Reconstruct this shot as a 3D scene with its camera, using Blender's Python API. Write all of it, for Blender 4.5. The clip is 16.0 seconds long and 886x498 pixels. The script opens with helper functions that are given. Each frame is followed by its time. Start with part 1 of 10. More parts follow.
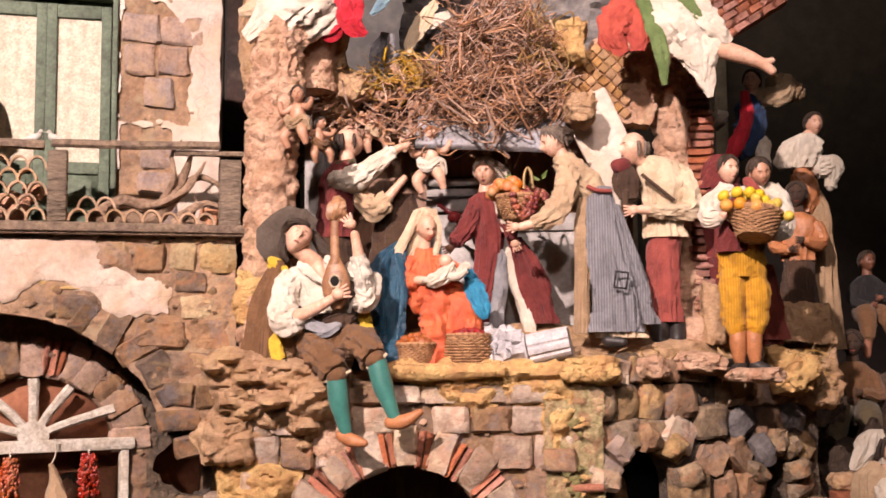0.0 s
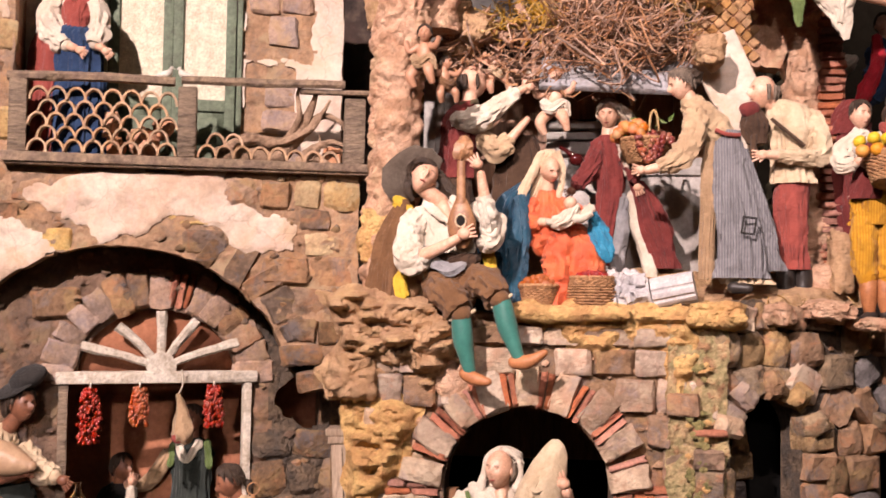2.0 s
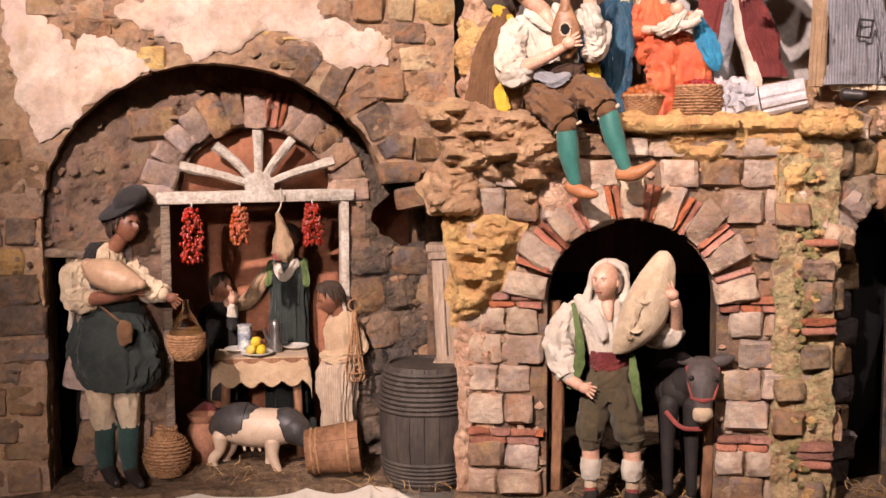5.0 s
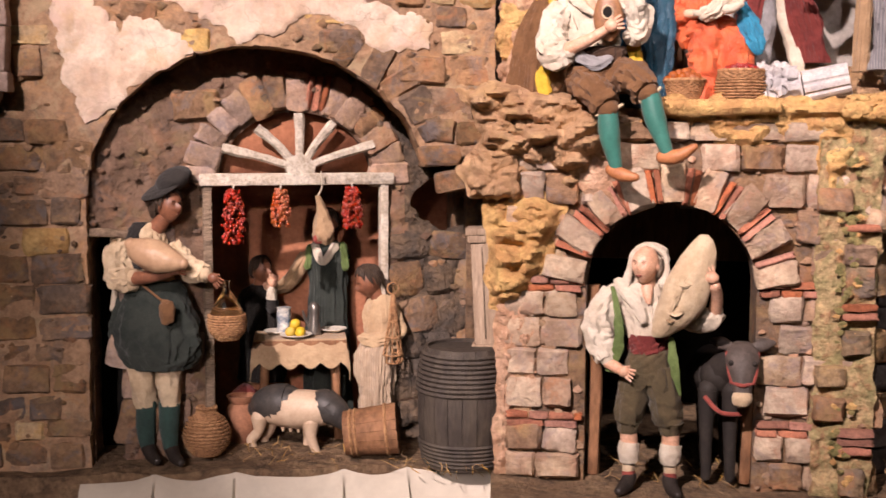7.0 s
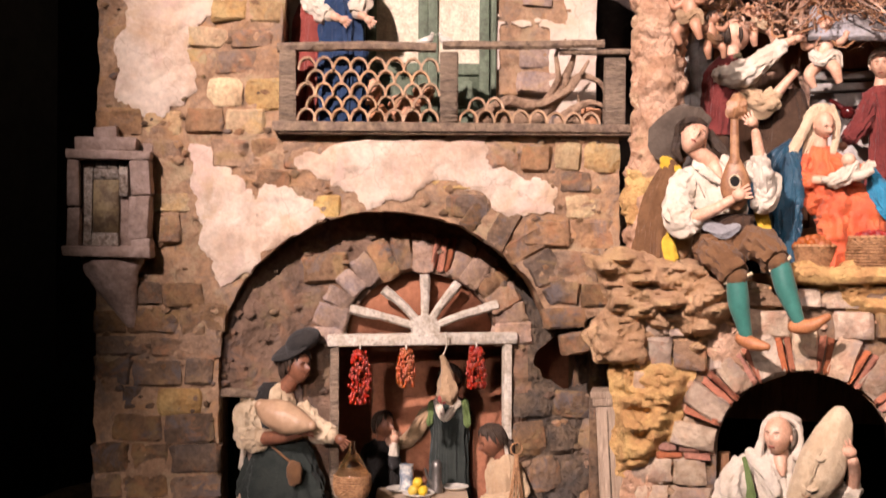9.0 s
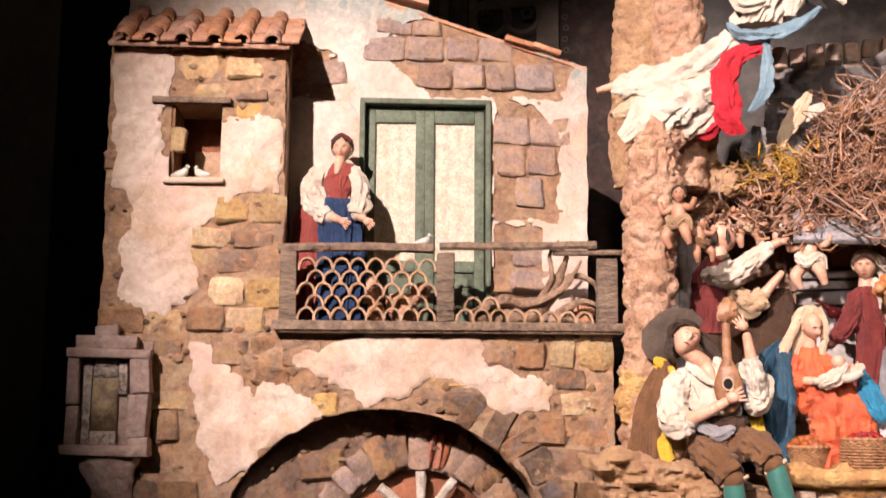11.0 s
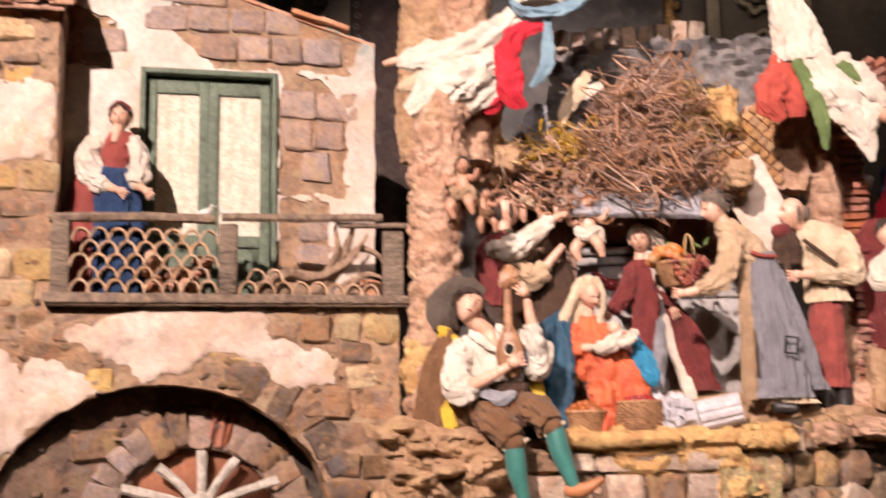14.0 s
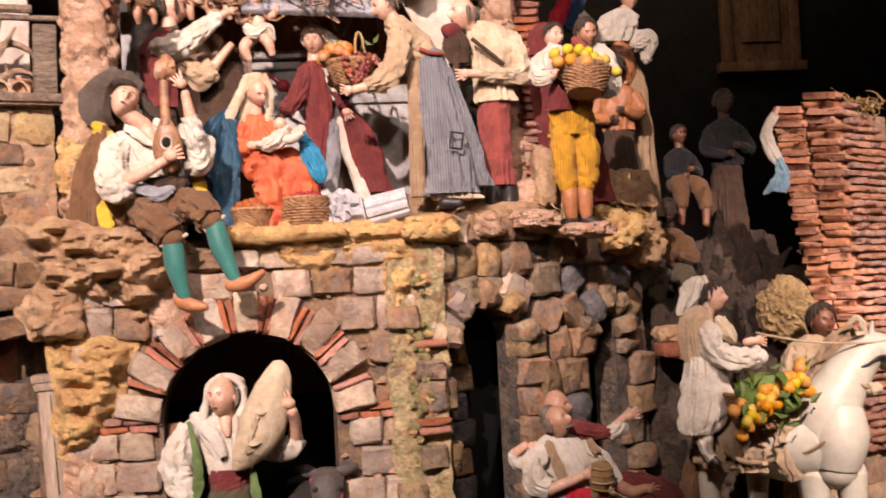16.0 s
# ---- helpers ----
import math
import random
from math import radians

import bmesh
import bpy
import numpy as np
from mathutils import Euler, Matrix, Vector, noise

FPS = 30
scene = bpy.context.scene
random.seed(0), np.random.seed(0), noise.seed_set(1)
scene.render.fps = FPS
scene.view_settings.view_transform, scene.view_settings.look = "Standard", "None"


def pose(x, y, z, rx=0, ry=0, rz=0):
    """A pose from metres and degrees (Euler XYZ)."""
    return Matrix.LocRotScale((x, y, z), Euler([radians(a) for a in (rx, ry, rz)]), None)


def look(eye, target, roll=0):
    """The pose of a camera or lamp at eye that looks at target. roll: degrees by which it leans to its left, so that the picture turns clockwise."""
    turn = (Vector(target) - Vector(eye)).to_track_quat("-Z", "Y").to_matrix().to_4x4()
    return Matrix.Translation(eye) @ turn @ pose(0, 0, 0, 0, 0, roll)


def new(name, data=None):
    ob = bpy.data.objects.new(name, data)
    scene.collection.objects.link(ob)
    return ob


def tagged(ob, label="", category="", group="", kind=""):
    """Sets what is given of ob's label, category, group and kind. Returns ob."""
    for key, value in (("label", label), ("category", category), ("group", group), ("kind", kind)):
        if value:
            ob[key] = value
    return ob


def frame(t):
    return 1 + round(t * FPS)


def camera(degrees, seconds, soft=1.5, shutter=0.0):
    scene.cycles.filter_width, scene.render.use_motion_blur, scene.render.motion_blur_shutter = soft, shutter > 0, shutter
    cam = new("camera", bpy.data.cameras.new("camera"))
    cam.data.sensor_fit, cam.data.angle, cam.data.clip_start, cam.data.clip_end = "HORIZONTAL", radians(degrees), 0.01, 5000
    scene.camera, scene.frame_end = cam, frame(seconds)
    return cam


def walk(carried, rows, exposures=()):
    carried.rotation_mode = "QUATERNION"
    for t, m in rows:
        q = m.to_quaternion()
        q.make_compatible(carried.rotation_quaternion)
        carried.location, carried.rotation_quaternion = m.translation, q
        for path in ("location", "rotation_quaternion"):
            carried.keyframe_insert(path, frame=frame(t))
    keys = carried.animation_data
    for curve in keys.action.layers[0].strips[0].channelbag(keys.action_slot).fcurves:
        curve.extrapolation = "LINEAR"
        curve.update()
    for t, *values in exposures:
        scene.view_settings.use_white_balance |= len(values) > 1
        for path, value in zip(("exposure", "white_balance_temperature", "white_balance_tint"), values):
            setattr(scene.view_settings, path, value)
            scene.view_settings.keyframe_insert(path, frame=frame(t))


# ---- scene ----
cam = camera(41.9, 16.0, 1.5, 0.5)
PATH = [
    (0, (0.117, 0.007, 0.593), (-0.022, 1.994, 0.781), -0.5),
    (0.5, (0.095, 0.01, 0.594), (-0.074, 1.996, 0.755), -0.3),
    (1, (0.081, 0.009, 0.586), (-0.129, 1.993, 0.734), -0.2),
    (1.5, (0.067, 0.005, 0.592), (-0.183, 1.986, 0.71), 0.2),
    (2, (0.053, 0.002, 0.579), (-0.228, 1.979, 0.68), 0.9),
    (2.5, (0.04, 0.004, 0.579), (-0.277, 1.979, 0.605), 0.9),
    (3, (0.023, 0.029, 0.573), (-0.321, 1.999, 0.533), 0.4),
    (3.5, (0.011, 0.01, 0.562), (-0.353, 1.975, 0.484), -0.2),
    (4, (0.023, 0.01, 0.546), (-0.365, 1.968, 0.435), -0.2),
    (4.5, (-0.01, 0.014, 0.557), (-0.369, 1.972, 0.364), -0.1),
    (6.8, (-0.052, 0.001, 0.532), (-0.433, 1.955, 0.335), 0.4),
    (7, (-0.043, 0.001, 0.53), (-0.455, 1.948, 0.335), 0.3),
    (7.5, (-0.051, -0.004, 0.541), (-0.484, 1.94, 0.367), 0.3),
    (8, (-0.066, -0.009, 0.563), (-0.566, 1.924, 0.455), 0.6),
    (8.5, (-0.076, -0.012, 0.582), (-0.639, 1.906, 0.526), 0.7),
    (9, (-0.076, -0.018, 0.605), (-0.662, 1.894, 0.609), 0.3),
    (9.5, (-0.066, -0.022, 0.634), (-0.643, 1.892, 0.701), 0.1),
    (10, (-0.067, -0.028, 0.663), (-0.64, 1.883, 0.792), 0.3),
    (10.2, (-0.065, -0.034, 0.665), (-0.637, 1.875, 0.825), 0.4),
    (12.3, (-0.144, -0.077, 0.655), (-0.638, 1.817, 1.07), -0.2),
    (12.5, (-0.134, -0.076, 0.657), (-0.616, 1.819, 1.08), -0.1),
    (13, (-0.112, -0.072, 0.648), (-0.535, 1.834, 1.082), -0.2),
    (13.5, (-0.1, -0.055, 0.624), (-0.437, 1.881, 0.996), -0.7),
    (14, (-0.07, -0.023, 0.584), (-0.286, 1.94, 0.901), -1.0),
    (14.5, (-0.04, -0.002, 0.549), (-0.107, 1.98, 0.806), -1.4),
    (15, (0.018, 0.011, 0.502), (0.089, 1.999, 0.702), -2.1),
    (15.5, (0.038, 0.017, 0.493), (0.184, 2.008, 0.607), -2.6),
    (16, (0.047, 0.03, 0.469), (0.259, 2.017, 0.551), -2.9),
]
walk(cam, [(t, look(eye, target, roll)) for t, eye, target, roll in PATH])

# ---- light ----
world = bpy.data.worlds.new("world")
scene.world = world
world.use_nodes = True
world.node_tree.nodes["Background"].inputs[0].default_value = (1.0, 0.80, 0.62, 1)
world.node_tree.nodes["Background"].inputs[1].default_value = 0.02
scene.view_settings.exposure = 0.0


def spot(name, eye, target, watts, cone, blend, radius, color):
    lamp = bpy.data.lights.new(name, "SPOT")
    lamp.energy, lamp.spot_size, lamp.spot_blend, lamp.shadow_soft_size, lamp.color = watts, radians(cone), blend, radius, color
    ob = new(name, lamp)
    ob.matrix_world = look(eye, target)
    return ob


WARM = (1.0, 0.80, 0.78)
# key lamp out of view, placed from the cast shadows
spot("spotlight", (-0.98, -1.45, 2.48), (-0.26, 1.85, 0.87), 1290, 31.5, 0.6, 0.035, WARM)
# the five below are added to brighten single areas; no such lamps are known
spot("spotlight", (-0.35, -1.6, 1.15), (-0.78, 1.78, 0.02), 290, 19, 0.9, 0.05, WARM)
spot("spotlight", (0.30, -0.75, 2.75), (0.14, 1.90, 0.82), 200, 25, 0.9, 0.03, WARM)
spot("spotlight", (0.15, -1.6, 1.62), (0.02, 1.95, 0.87), 130, 21, 0.9, 0.05, WARM)
spot("spotlight", (1.0, -0.9, 2.3), (0.95, 1.78, 0.29), 1000, 13.5, 0.8, 0.03, WARM)
spot("spotlight", (1.55, -0.9, 2.1), (1.14, 2.0, 0.66), 880, 12.2, 0.6, 0.03, WARM)
# added area fill that lifts the far wall, not a known lamp
glow = bpy.data.lights.new("church_light", "AREA")
glow.energy, glow.size, glow.color = 45, 2.5, (1.0, 0.82, 0.66)
new("church_light", glow).matrix_world = look((0.1, 3.3, 3.6), (0.1, 4.4, 3.4))

# added weak fill high in front, standing for the room's ambient light
front_fill = bpy.data.lights.new("church_light", "AREA")
front_fill.energy, front_fill.size, front_fill.color = 18, 3.0, (1.0, 0.84, 0.72)
new("church_light", front_fill).matrix_world = look((0.4, -2.4, 3.9), (0.0, 3.0, 0.8))

# ---- materials ----


def surf(name, c1, c2, c3=None, scale=12.0, rough=0.85, bump=0.4, bscale=90.0, vary=0.0, metal=0.0, spec=0.3, fine=0.35, stretch=(1, 1, 1), dist=0.004, island=False, sheen=0.0):
    m = bpy.data.materials.new(name)
    m.use_nodes = True
    nt = m.node_tree
    b = nt.nodes["Principled BSDF"]
    N, L = nt.nodes.new, nt.links.new
    geo = N("ShaderNodeNewGeometry")
    mp = N("ShaderNodeMapping")
    mp.inputs["Scale"].default_value = stretch
    L(geo.outputs["Position"], mp.inputs["Vector"])
    big = N("ShaderNodeTexNoise")
    big.inputs["Scale"].default_value, big.inputs["Detail"].default_value, big.inputs["Roughness"].default_value = scale, 8, 0.68
    L(mp.outputs[0], big.inputs["Vector"])
    small = N("ShaderNodeTexNoise")
    small.inputs["Scale"].default_value, small.inputs["Detail"].default_value, small.inputs["Roughness"].default_value = bscale * 0.6, 7, 0.62
    L(mp.outputs[0], small.inputs["Vector"])
    r1 = N("ShaderNodeMapRange")
    r1.inputs["From Min"].default_value, r1.inputs["From Max"].default_value = 0.42, 0.58
    L(big.outputs["Fac"], r1.inputs["Value"])
    mix1 = N("ShaderNodeMix")
    mix1.data_type = "RGBA"
    mix1.inputs["A"].default_value, mix1.inputs["B"].default_value = (*c1, 1), (*c2, 1)
    L(r1.outputs[0], mix1.inputs["Factor"])
    c3 = c3 or tuple(0.45 * v for v in c1)
    r2 = N("ShaderNodeMapRange")
    r2.inputs["From Min"].default_value, r2.inputs["From Max"].default_value, r2.inputs["To Max"].default_value = 0.50, 0.64, fine
    L(small.outputs["Fac"], r2.inputs["Value"])
    mix3 = N("ShaderNodeMix")
    mix3.data_type = "RGBA"
    L(mix1.outputs["Result"], mix3.inputs["A"])
    mix3.inputs["B"].default_value = (*c3, 1)
    L(r2.outputs[0], mix3.inputs["Factor"])
    grain = N("ShaderNodeTexNoise")
    grain.inputs["Scale"].default_value, grain.inputs["Detail"].default_value, grain.inputs["Roughness"].default_value = bscale * 1.7, 6, 0.62
    L(mp.outputs[0], grain.inputs["Vector"])
    r5 = N("ShaderNodeMapRange")
    r5.inputs["From Min"].default_value, r5.inputs["From Max"].default_value, r5.inputs["To Min"].default_value, r5.inputs["To Max"].default_value = 0.3, 0.7, 1 - 0.5 * fine, 1 + 0.5 * fine
    L(grain.outputs["Fac"], r5.inputs["Value"])
    mix2 = N("ShaderNodeMix")
    mix2.data_type, mix2.blend_type = "RGBA", "MULTIPLY"
    mix2.inputs["Factor"].default_value = 1.0
    L(mix3.outputs["Result"], mix2.inputs["A"])
    L(r5.outputs[0], mix2.inputs["B"])
    out = mix2.outputs["Result"]
    if vary:
        src = geo.outputs["Random Per Island"] if island else N("ShaderNodeObjectInfo").outputs["Random"]
        r3 = N("ShaderNodeMapRange")
        r3.inputs["To Min"].default_value, r3.inputs["To Max"].default_value = 1 - vary, 1 + vary
        L(src, r3.inputs["Value"])
        hs = N("ShaderNodeHueSaturation")
        L(r3.outputs[0], hs.inputs["Value"])
        wn = N("ShaderNodeTexWhiteNoise")
        wn.noise_dimensions = "1D"
        L(src, wn.inputs["W"])
        r4 = N("ShaderNodeMapRange")
        r4.inputs["To Min"].default_value, r4.inputs["To Max"].default_value = 1 - 0.6 * vary, 1 + 0.6 * vary
        L(wn.outputs["Value"], r4.inputs["Value"])
        L(r4.outputs[0], hs.inputs["Saturation"])
        L(out, hs.inputs["Color"])
        out = hs.outputs[0]
    L(out, b.inputs["Base Color"])
    b.inputs["Roughness"].default_value, b.inputs["Metallic"].default_value = rough, metal
    b.inputs["Specular IOR Level"].default_value = spec
    if sheen:
        b.inputs["Sheen Weight"].default_value = sheen
    if bump:
        add = N("ShaderNodeMath")
        add.operation = "MULTIPLY_ADD"
        add.inputs[1].default_value = 0.6
        L(big.outputs["Fac"], add.inputs[0])
        ad2 = N("ShaderNodeMath")
        ad2.operation = "MULTIPLY_ADD"
        ad2.inputs[1].default_value = 0.22
        L(grain.outputs["Fac"], ad2.inputs[0])
        L(small.outputs["Fac"], ad2.inputs[2])
        L(ad2.outputs[0], add.inputs[2])
        bp = N("ShaderNodeBump")
        bp.inputs["Strength"].default_value, bp.inputs["Distance"].default_value = bump, dist * 3.0
        L(add.outputs[0], bp.inputs["Height"])
        L(bp.outputs[0], b.inputs["Normal"])
    return m


def cloth(name, c, c2=None, **k):
    k = {**dict(scale=26, rough=0.88, bump=0.55, bscale=130, fine=0.14, dist=0.0034, spec=0.15, sheen=0.1), **k}
    return surf(name, c, c2 or tuple(0.78 * v for v in c), **k)


M_MORTAR = surf("mortar", (0.315, 0.19, 0.112), (0.40, 0.255, 0.155), (0.15, 0.09, 0.055), 14, 0.95, 1.0, 60, fine=0.5)
M_PLASTER = surf("plaster", (0.63, 0.515, 0.41), (0.52, 0.37, 0.265), (0.42, 0.28, 0.185), 5, 0.9, 0.6, 46, fine=0.34)
M_PLASTER_UP = surf("pale_plaster", (0.66, 0.57, 0.48), (0.51, 0.40, 0.315), (0.44, 0.34, 0.27), 4, 0.9, 0.6, 44, fine=0.28)


def cracked(m, scale):
    """Fine dark cracks in plaster."""
    nt = m.node_tree
    N, L = nt.nodes.new, nt.links.new
    geo = N("ShaderNodeNewGeometry")
    nz = N("ShaderNodeTexNoise")
    nz.inputs["Scale"].default_value, nz.inputs["Detail"].default_value = 30, 5
    L(geo.outputs["Position"], nz.inputs["Vector"])
    mx = N("ShaderNodeMix")
    mx.data_type = "RGBA"
    mx.inputs["Factor"].default_value = 0.06
    L(geo.outputs["Position"], mx.inputs["A"])
    L(nz.outputs["Color"], mx.inputs["B"])
    vo = N("ShaderNodeTexVoronoi")
    vo.feature = "DISTANCE_TO_EDGE"
    vo.inputs["Scale"].default_value = scale
    L(mx.outputs["Result"], vo.inputs["Vector"])
    mr = N("ShaderNodeMapRange")
    mr.inputs["From Max"].default_value, mr.inputs["To Min"].default_value, mr.inputs["To Max"].default_value = 0.010, 0.26, 0.0
    L(vo.outputs["Distance"], mr.inputs["Value"])
    bs = nt.nodes["Principled BSDF"]
    m2 = N("ShaderNodeMix")
    m2.data_type = "RGBA"
    L(bs.inputs["Base Color"].links[0].from_socket, m2.inputs["A"])
    m2.inputs["B"].default_value = (0.16, 0.10, 0.07, 1)
    L(mr.outputs[0], m2.inputs["Factor"])
    L(m2.outputs["Result"], bs.inputs["Base Color"])


def mottled(m, colours, scale, amount=0.6, low=0.53, high=0.64):
    """Blotches of other hues washed over a painted surface."""
    nt = m.node_tree
    N, L = nt.nodes.new, nt.links.new
    bs = nt.nodes["Principled BSDF"]
    geo = N("ShaderNodeNewGeometry")
    for k, col in enumerate(colours):
        mp = N("ShaderNodeMapping")
        mp.inputs["Location"].default_value = (7.3 * k + 2.1, 3.7 * k, 5.9 * k + 1.3)
        L(geo.outputs["Position"], mp.inputs["Vector"])
        nz = N("ShaderNodeTexNoise")
        nz.inputs["Scale"].default_value, nz.inputs["Detail"].default_value, nz.inputs["Roughness"].default_value, nz.inputs["Distortion"].default_value = scale * (1 + 0.35 * k), 8, 0.66, 0.6
        L(mp.outputs[0], nz.inputs["Vector"])
        mr = N("ShaderNodeMapRange")
        mr.inputs["From Min"].default_value, mr.inputs["From Max"].default_value, mr.inputs["To Max"].default_value = low, high, amount
        L(nz.outputs["Fac"], mr.inputs["Value"])
        mx = N("ShaderNodeMix")
        mx.data_type = "RGBA"
        L(bs.inputs["Base Color"].links[0].from_socket, mx.inputs["A"])
        mx.inputs["B"].default_value = (*col, 1)
        L(mr.outputs[0], mx.inputs["Factor"])
        L(mx.outputs["Result"], bs.inputs["Base Color"])


mottled(M_PLASTER, [(0.64, 0.53, 0.39), (0.48, 0.32, 0.18), (0.57, 0.40, 0.34)], 9, 0.55)
mottled(M_PLASTER_UP, [(0.68, 0.60, 0.46), (0.50, 0.36, 0.22)], 7, 0.45)
mottled(M_MORTAR, [(0.46, 0.25, 0.11), (0.42, 0.33, 0.20), (0.19, 0.15, 0.125)], 16, 0.55)
cracked(M_PLASTER, 7)
cracked(M_PLASTER_UP, 6)
M_STONE = surf("house_stone", (0.33, 0.20, 0.115), (0.235, 0.148, 0.092), (0.115, 0.062, 0.035), 11, 0.9, 0.9, 70, vary=0.26, fine=0.5)
M_UPSTONE = surf("brown_block", (0.37, 0.25, 0.18), (0.29, 0.215, 0.175), (0.17, 0.11, 0.08), 14, 0.9, 0.6, 80, vary=0.25, fine=0.5)
M_STONE_D = surf("dark_stone", (0.15, 0.102, 0.070), (0.23, 0.14, 0.078), (0.06, 0.04, 0.027), 11, 0.9, 0.9, 70, vary=0.28, fine=0.5)
M_STONE_Y = surf("ochre_stone", (0.54, 0.385, 0.185), (0.46, 0.285, 0.13), (0.23, 0.15, 0.075), 13, 0.9, 0.8, 80, vary=0.28, fine=0.5)
M_TUFF = surf("tuff_block", (0.46, 0.35, 0.245), (0.33, 0.225, 0.155), (0.19, 0.125, 0.075), 11, 0.9, 0.9, 60, vary=0.26, fine=0.40)
M_GREY_STONE = surf("grey_green_stone", (0.30, 0.205, 0.115), (0.21, 0.145, 0.085), (0.09, 0.055, 0.03), 16, 0.9, 1.0, 70, vary=0.3, fine=0.6)
M_BRICK = surf("terracotta_brick", (0.40, 0.165, 0.10), (0.32, 0.13, 0.085), (0.20, 0.10, 0.06), 30, 0.9, 0.6, 120, vary=0.3, fine=0.45)
M_CORK = surf("cork_rock", (0.54, 0.35, 0.20), (0.42, 0.25, 0.13), (0.20, 0.11, 0.06), 20, 0.95, 1.0, 75, fine=0.30, dist=0.006)
M_CORK_Y = surf("ochre_cork", (0.66, 0.43, 0.17), (0.54, 0.30, 0.12), (0.33, 0.17, 0.07), 24, 0.95, 1.0, 90, fine=0.30, dist=0.006)
M_CORK_P = surf("pink_cork", (0.62, 0.40, 0.27), (0.48, 0.275, 0.165), (0.30, 0.16, 0.09), 26, 0.95, 1.0, 85, fine=0.30, dist=0.006)
# cork again, darkened to near black so that it reads as shaded
M_CORK_SHADE = surf("dark_cork", (0.05, 0.034, 0.024), (0.075, 0.048, 0.03), (0.03, 0.02, 0.015), 18, 0.95, 1.0, 75, fine=0.6, dist=0.006)
# dark rough tone for the recess wall's right side and the wing's body
M_DARKWALL = surf("sooty_wall", (0.085, 0.068, 0.055), (0.16, 0.11, 0.07), (0.03, 0.024, 0.02), 12, 0.9, 1.0, 70, fine=0.6, dist=0.006)
# near-black colour used wherever a hollow should look shaded
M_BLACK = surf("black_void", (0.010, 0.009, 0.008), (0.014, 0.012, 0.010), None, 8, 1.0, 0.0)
STONE_HUES = [(0.38, 0.25, 0.11), (0.17, 0.145, 0.14), (0.38, 0.175, 0.085)]
for wash in (M_STONE, M_GREY_STONE):
    mottled(wash, STONE_HUES, 17, 0.6)
mottled(M_STONE_D, [(0.31, 0.205, 0.095), (0.13, 0.12, 0.125), (0.30, 0.145, 0.07)], 17, 0.6)
mottled(M_UPSTONE, [(0.45, 0.30, 0.16), (0.24, 0.20, 0.205)], 15, 0.5)
mottled(M_STONE_Y, [(0.56, 0.33, 0.10), (0.38, 0.32, 0.19)], 17, 0.5)
mottled(M_TUFF, [(0.50, 0.40, 0.29), (0.26, 0.20, 0.19), (0.40, 0.22, 0.14)], 19, 0.55)
mottled(M_CORK, [(0.60, 0.40, 0.19), (0.36, 0.20, 0.12)], 16, 0.5)
mottled(M_CORK_P, [(0.66, 0.47, 0.28), (0.50, 0.24, 0.14)], 16, 0.45)
M_BROWN_IN = surf("brown_inner_wall", (0.36, 0.15, 0.08), (0.28, 0.11, 0.06), None, 6, 0.9, 0.3, 60)
M_WHITEWOOD = surf("white_painted_wood", (0.60, 0.54, 0.45), (0.48, 0.41, 0.32), (0.25, 0.19, 0.13), 30, 0.75, 0.5, 120, fine=0.5)
M_GREYWOOD = surf("weathered_wood", (0.26, 0.19, 0.13), (0.19, 0.14, 0.10), (0.09, 0.065, 0.045), 14, 0.85, 0.8, 60, stretch=(1, 1, 4), fine=0.6)
M_RAILWOOD = surf("rail_wood", (0.20, 0.14, 0.10), (0.28, 0.20, 0.13), (0.08, 0.055, 0.04), 30, 0.85, 0.8, 90, fine=0.6)
M_BROWNWOOD = surf("brown_wood", (0.26, 0.13, 0.065), (0.18, 0.085, 0.04), (0.08, 0.04, 0.02), 20, 0.7, 0.5, 90, stretch=(1, 1, 0.3), fine=0.5)
M_DARKWOOD = surf("dark_wood", (0.05, 0.04, 0.033), (0.075, 0.06, 0.045), (0.02, 0.016, 0.014), 20, 0.6, 0.5, 90, stretch=(1, 1, 0.3), fine=0.5)
M_GREEN = surf("green_paint", (0.15, 0.185, 0.125), (0.115, 0.14, 0.095), (0.05, 0.05, 0.035), 14, 0.65, 0.4, 90, fine=0.45)
M_CURTAIN = surf("cream_curtain", (0.66, 0.60, 0.46), (0.52, 0.45, 0.33), (0.46, 0.40, 0.30), 55, 0.9, 0.2, 160, fine=0.5)
M_TILE = surf("roof_tile", (0.54, 0.30, 0.18), (0.44, 0.22, 0.13), (0.24, 0.13, 0.08), 25, 0.9, 0.5, 110, vary=0.2, fine=0.5)
M_LATTICE = surf("lattice_clay", (0.50, 0.33, 0.20), (0.42, 0.26, 0.15), (0.22, 0.13, 0.08), 35, 0.9, 0.4, 120, vary=0.15)
M_PAPER = surf("white_paper", (0.60, 0.545, 0.45), (0.55, 0.49, 0.40), (0.50, 0.44, 0.35), 5, 0.7, 0.1, 30, fine=0.12)
M_GROUND = surf("earth_ground", (0.19, 0.12, 0.07), (0.25, 0.165, 0.095), (0.05, 0.035, 0.025), 14, 0.95, 1.0, 70, fine=0.6, dist=0.006)
# church wall colour is near black to hold the room's deep shade
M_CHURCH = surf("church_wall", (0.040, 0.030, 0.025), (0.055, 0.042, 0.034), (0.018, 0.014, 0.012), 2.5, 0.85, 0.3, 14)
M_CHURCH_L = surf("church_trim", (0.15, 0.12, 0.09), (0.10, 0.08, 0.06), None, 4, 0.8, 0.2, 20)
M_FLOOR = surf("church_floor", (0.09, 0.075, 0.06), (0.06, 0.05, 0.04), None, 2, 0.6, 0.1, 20)
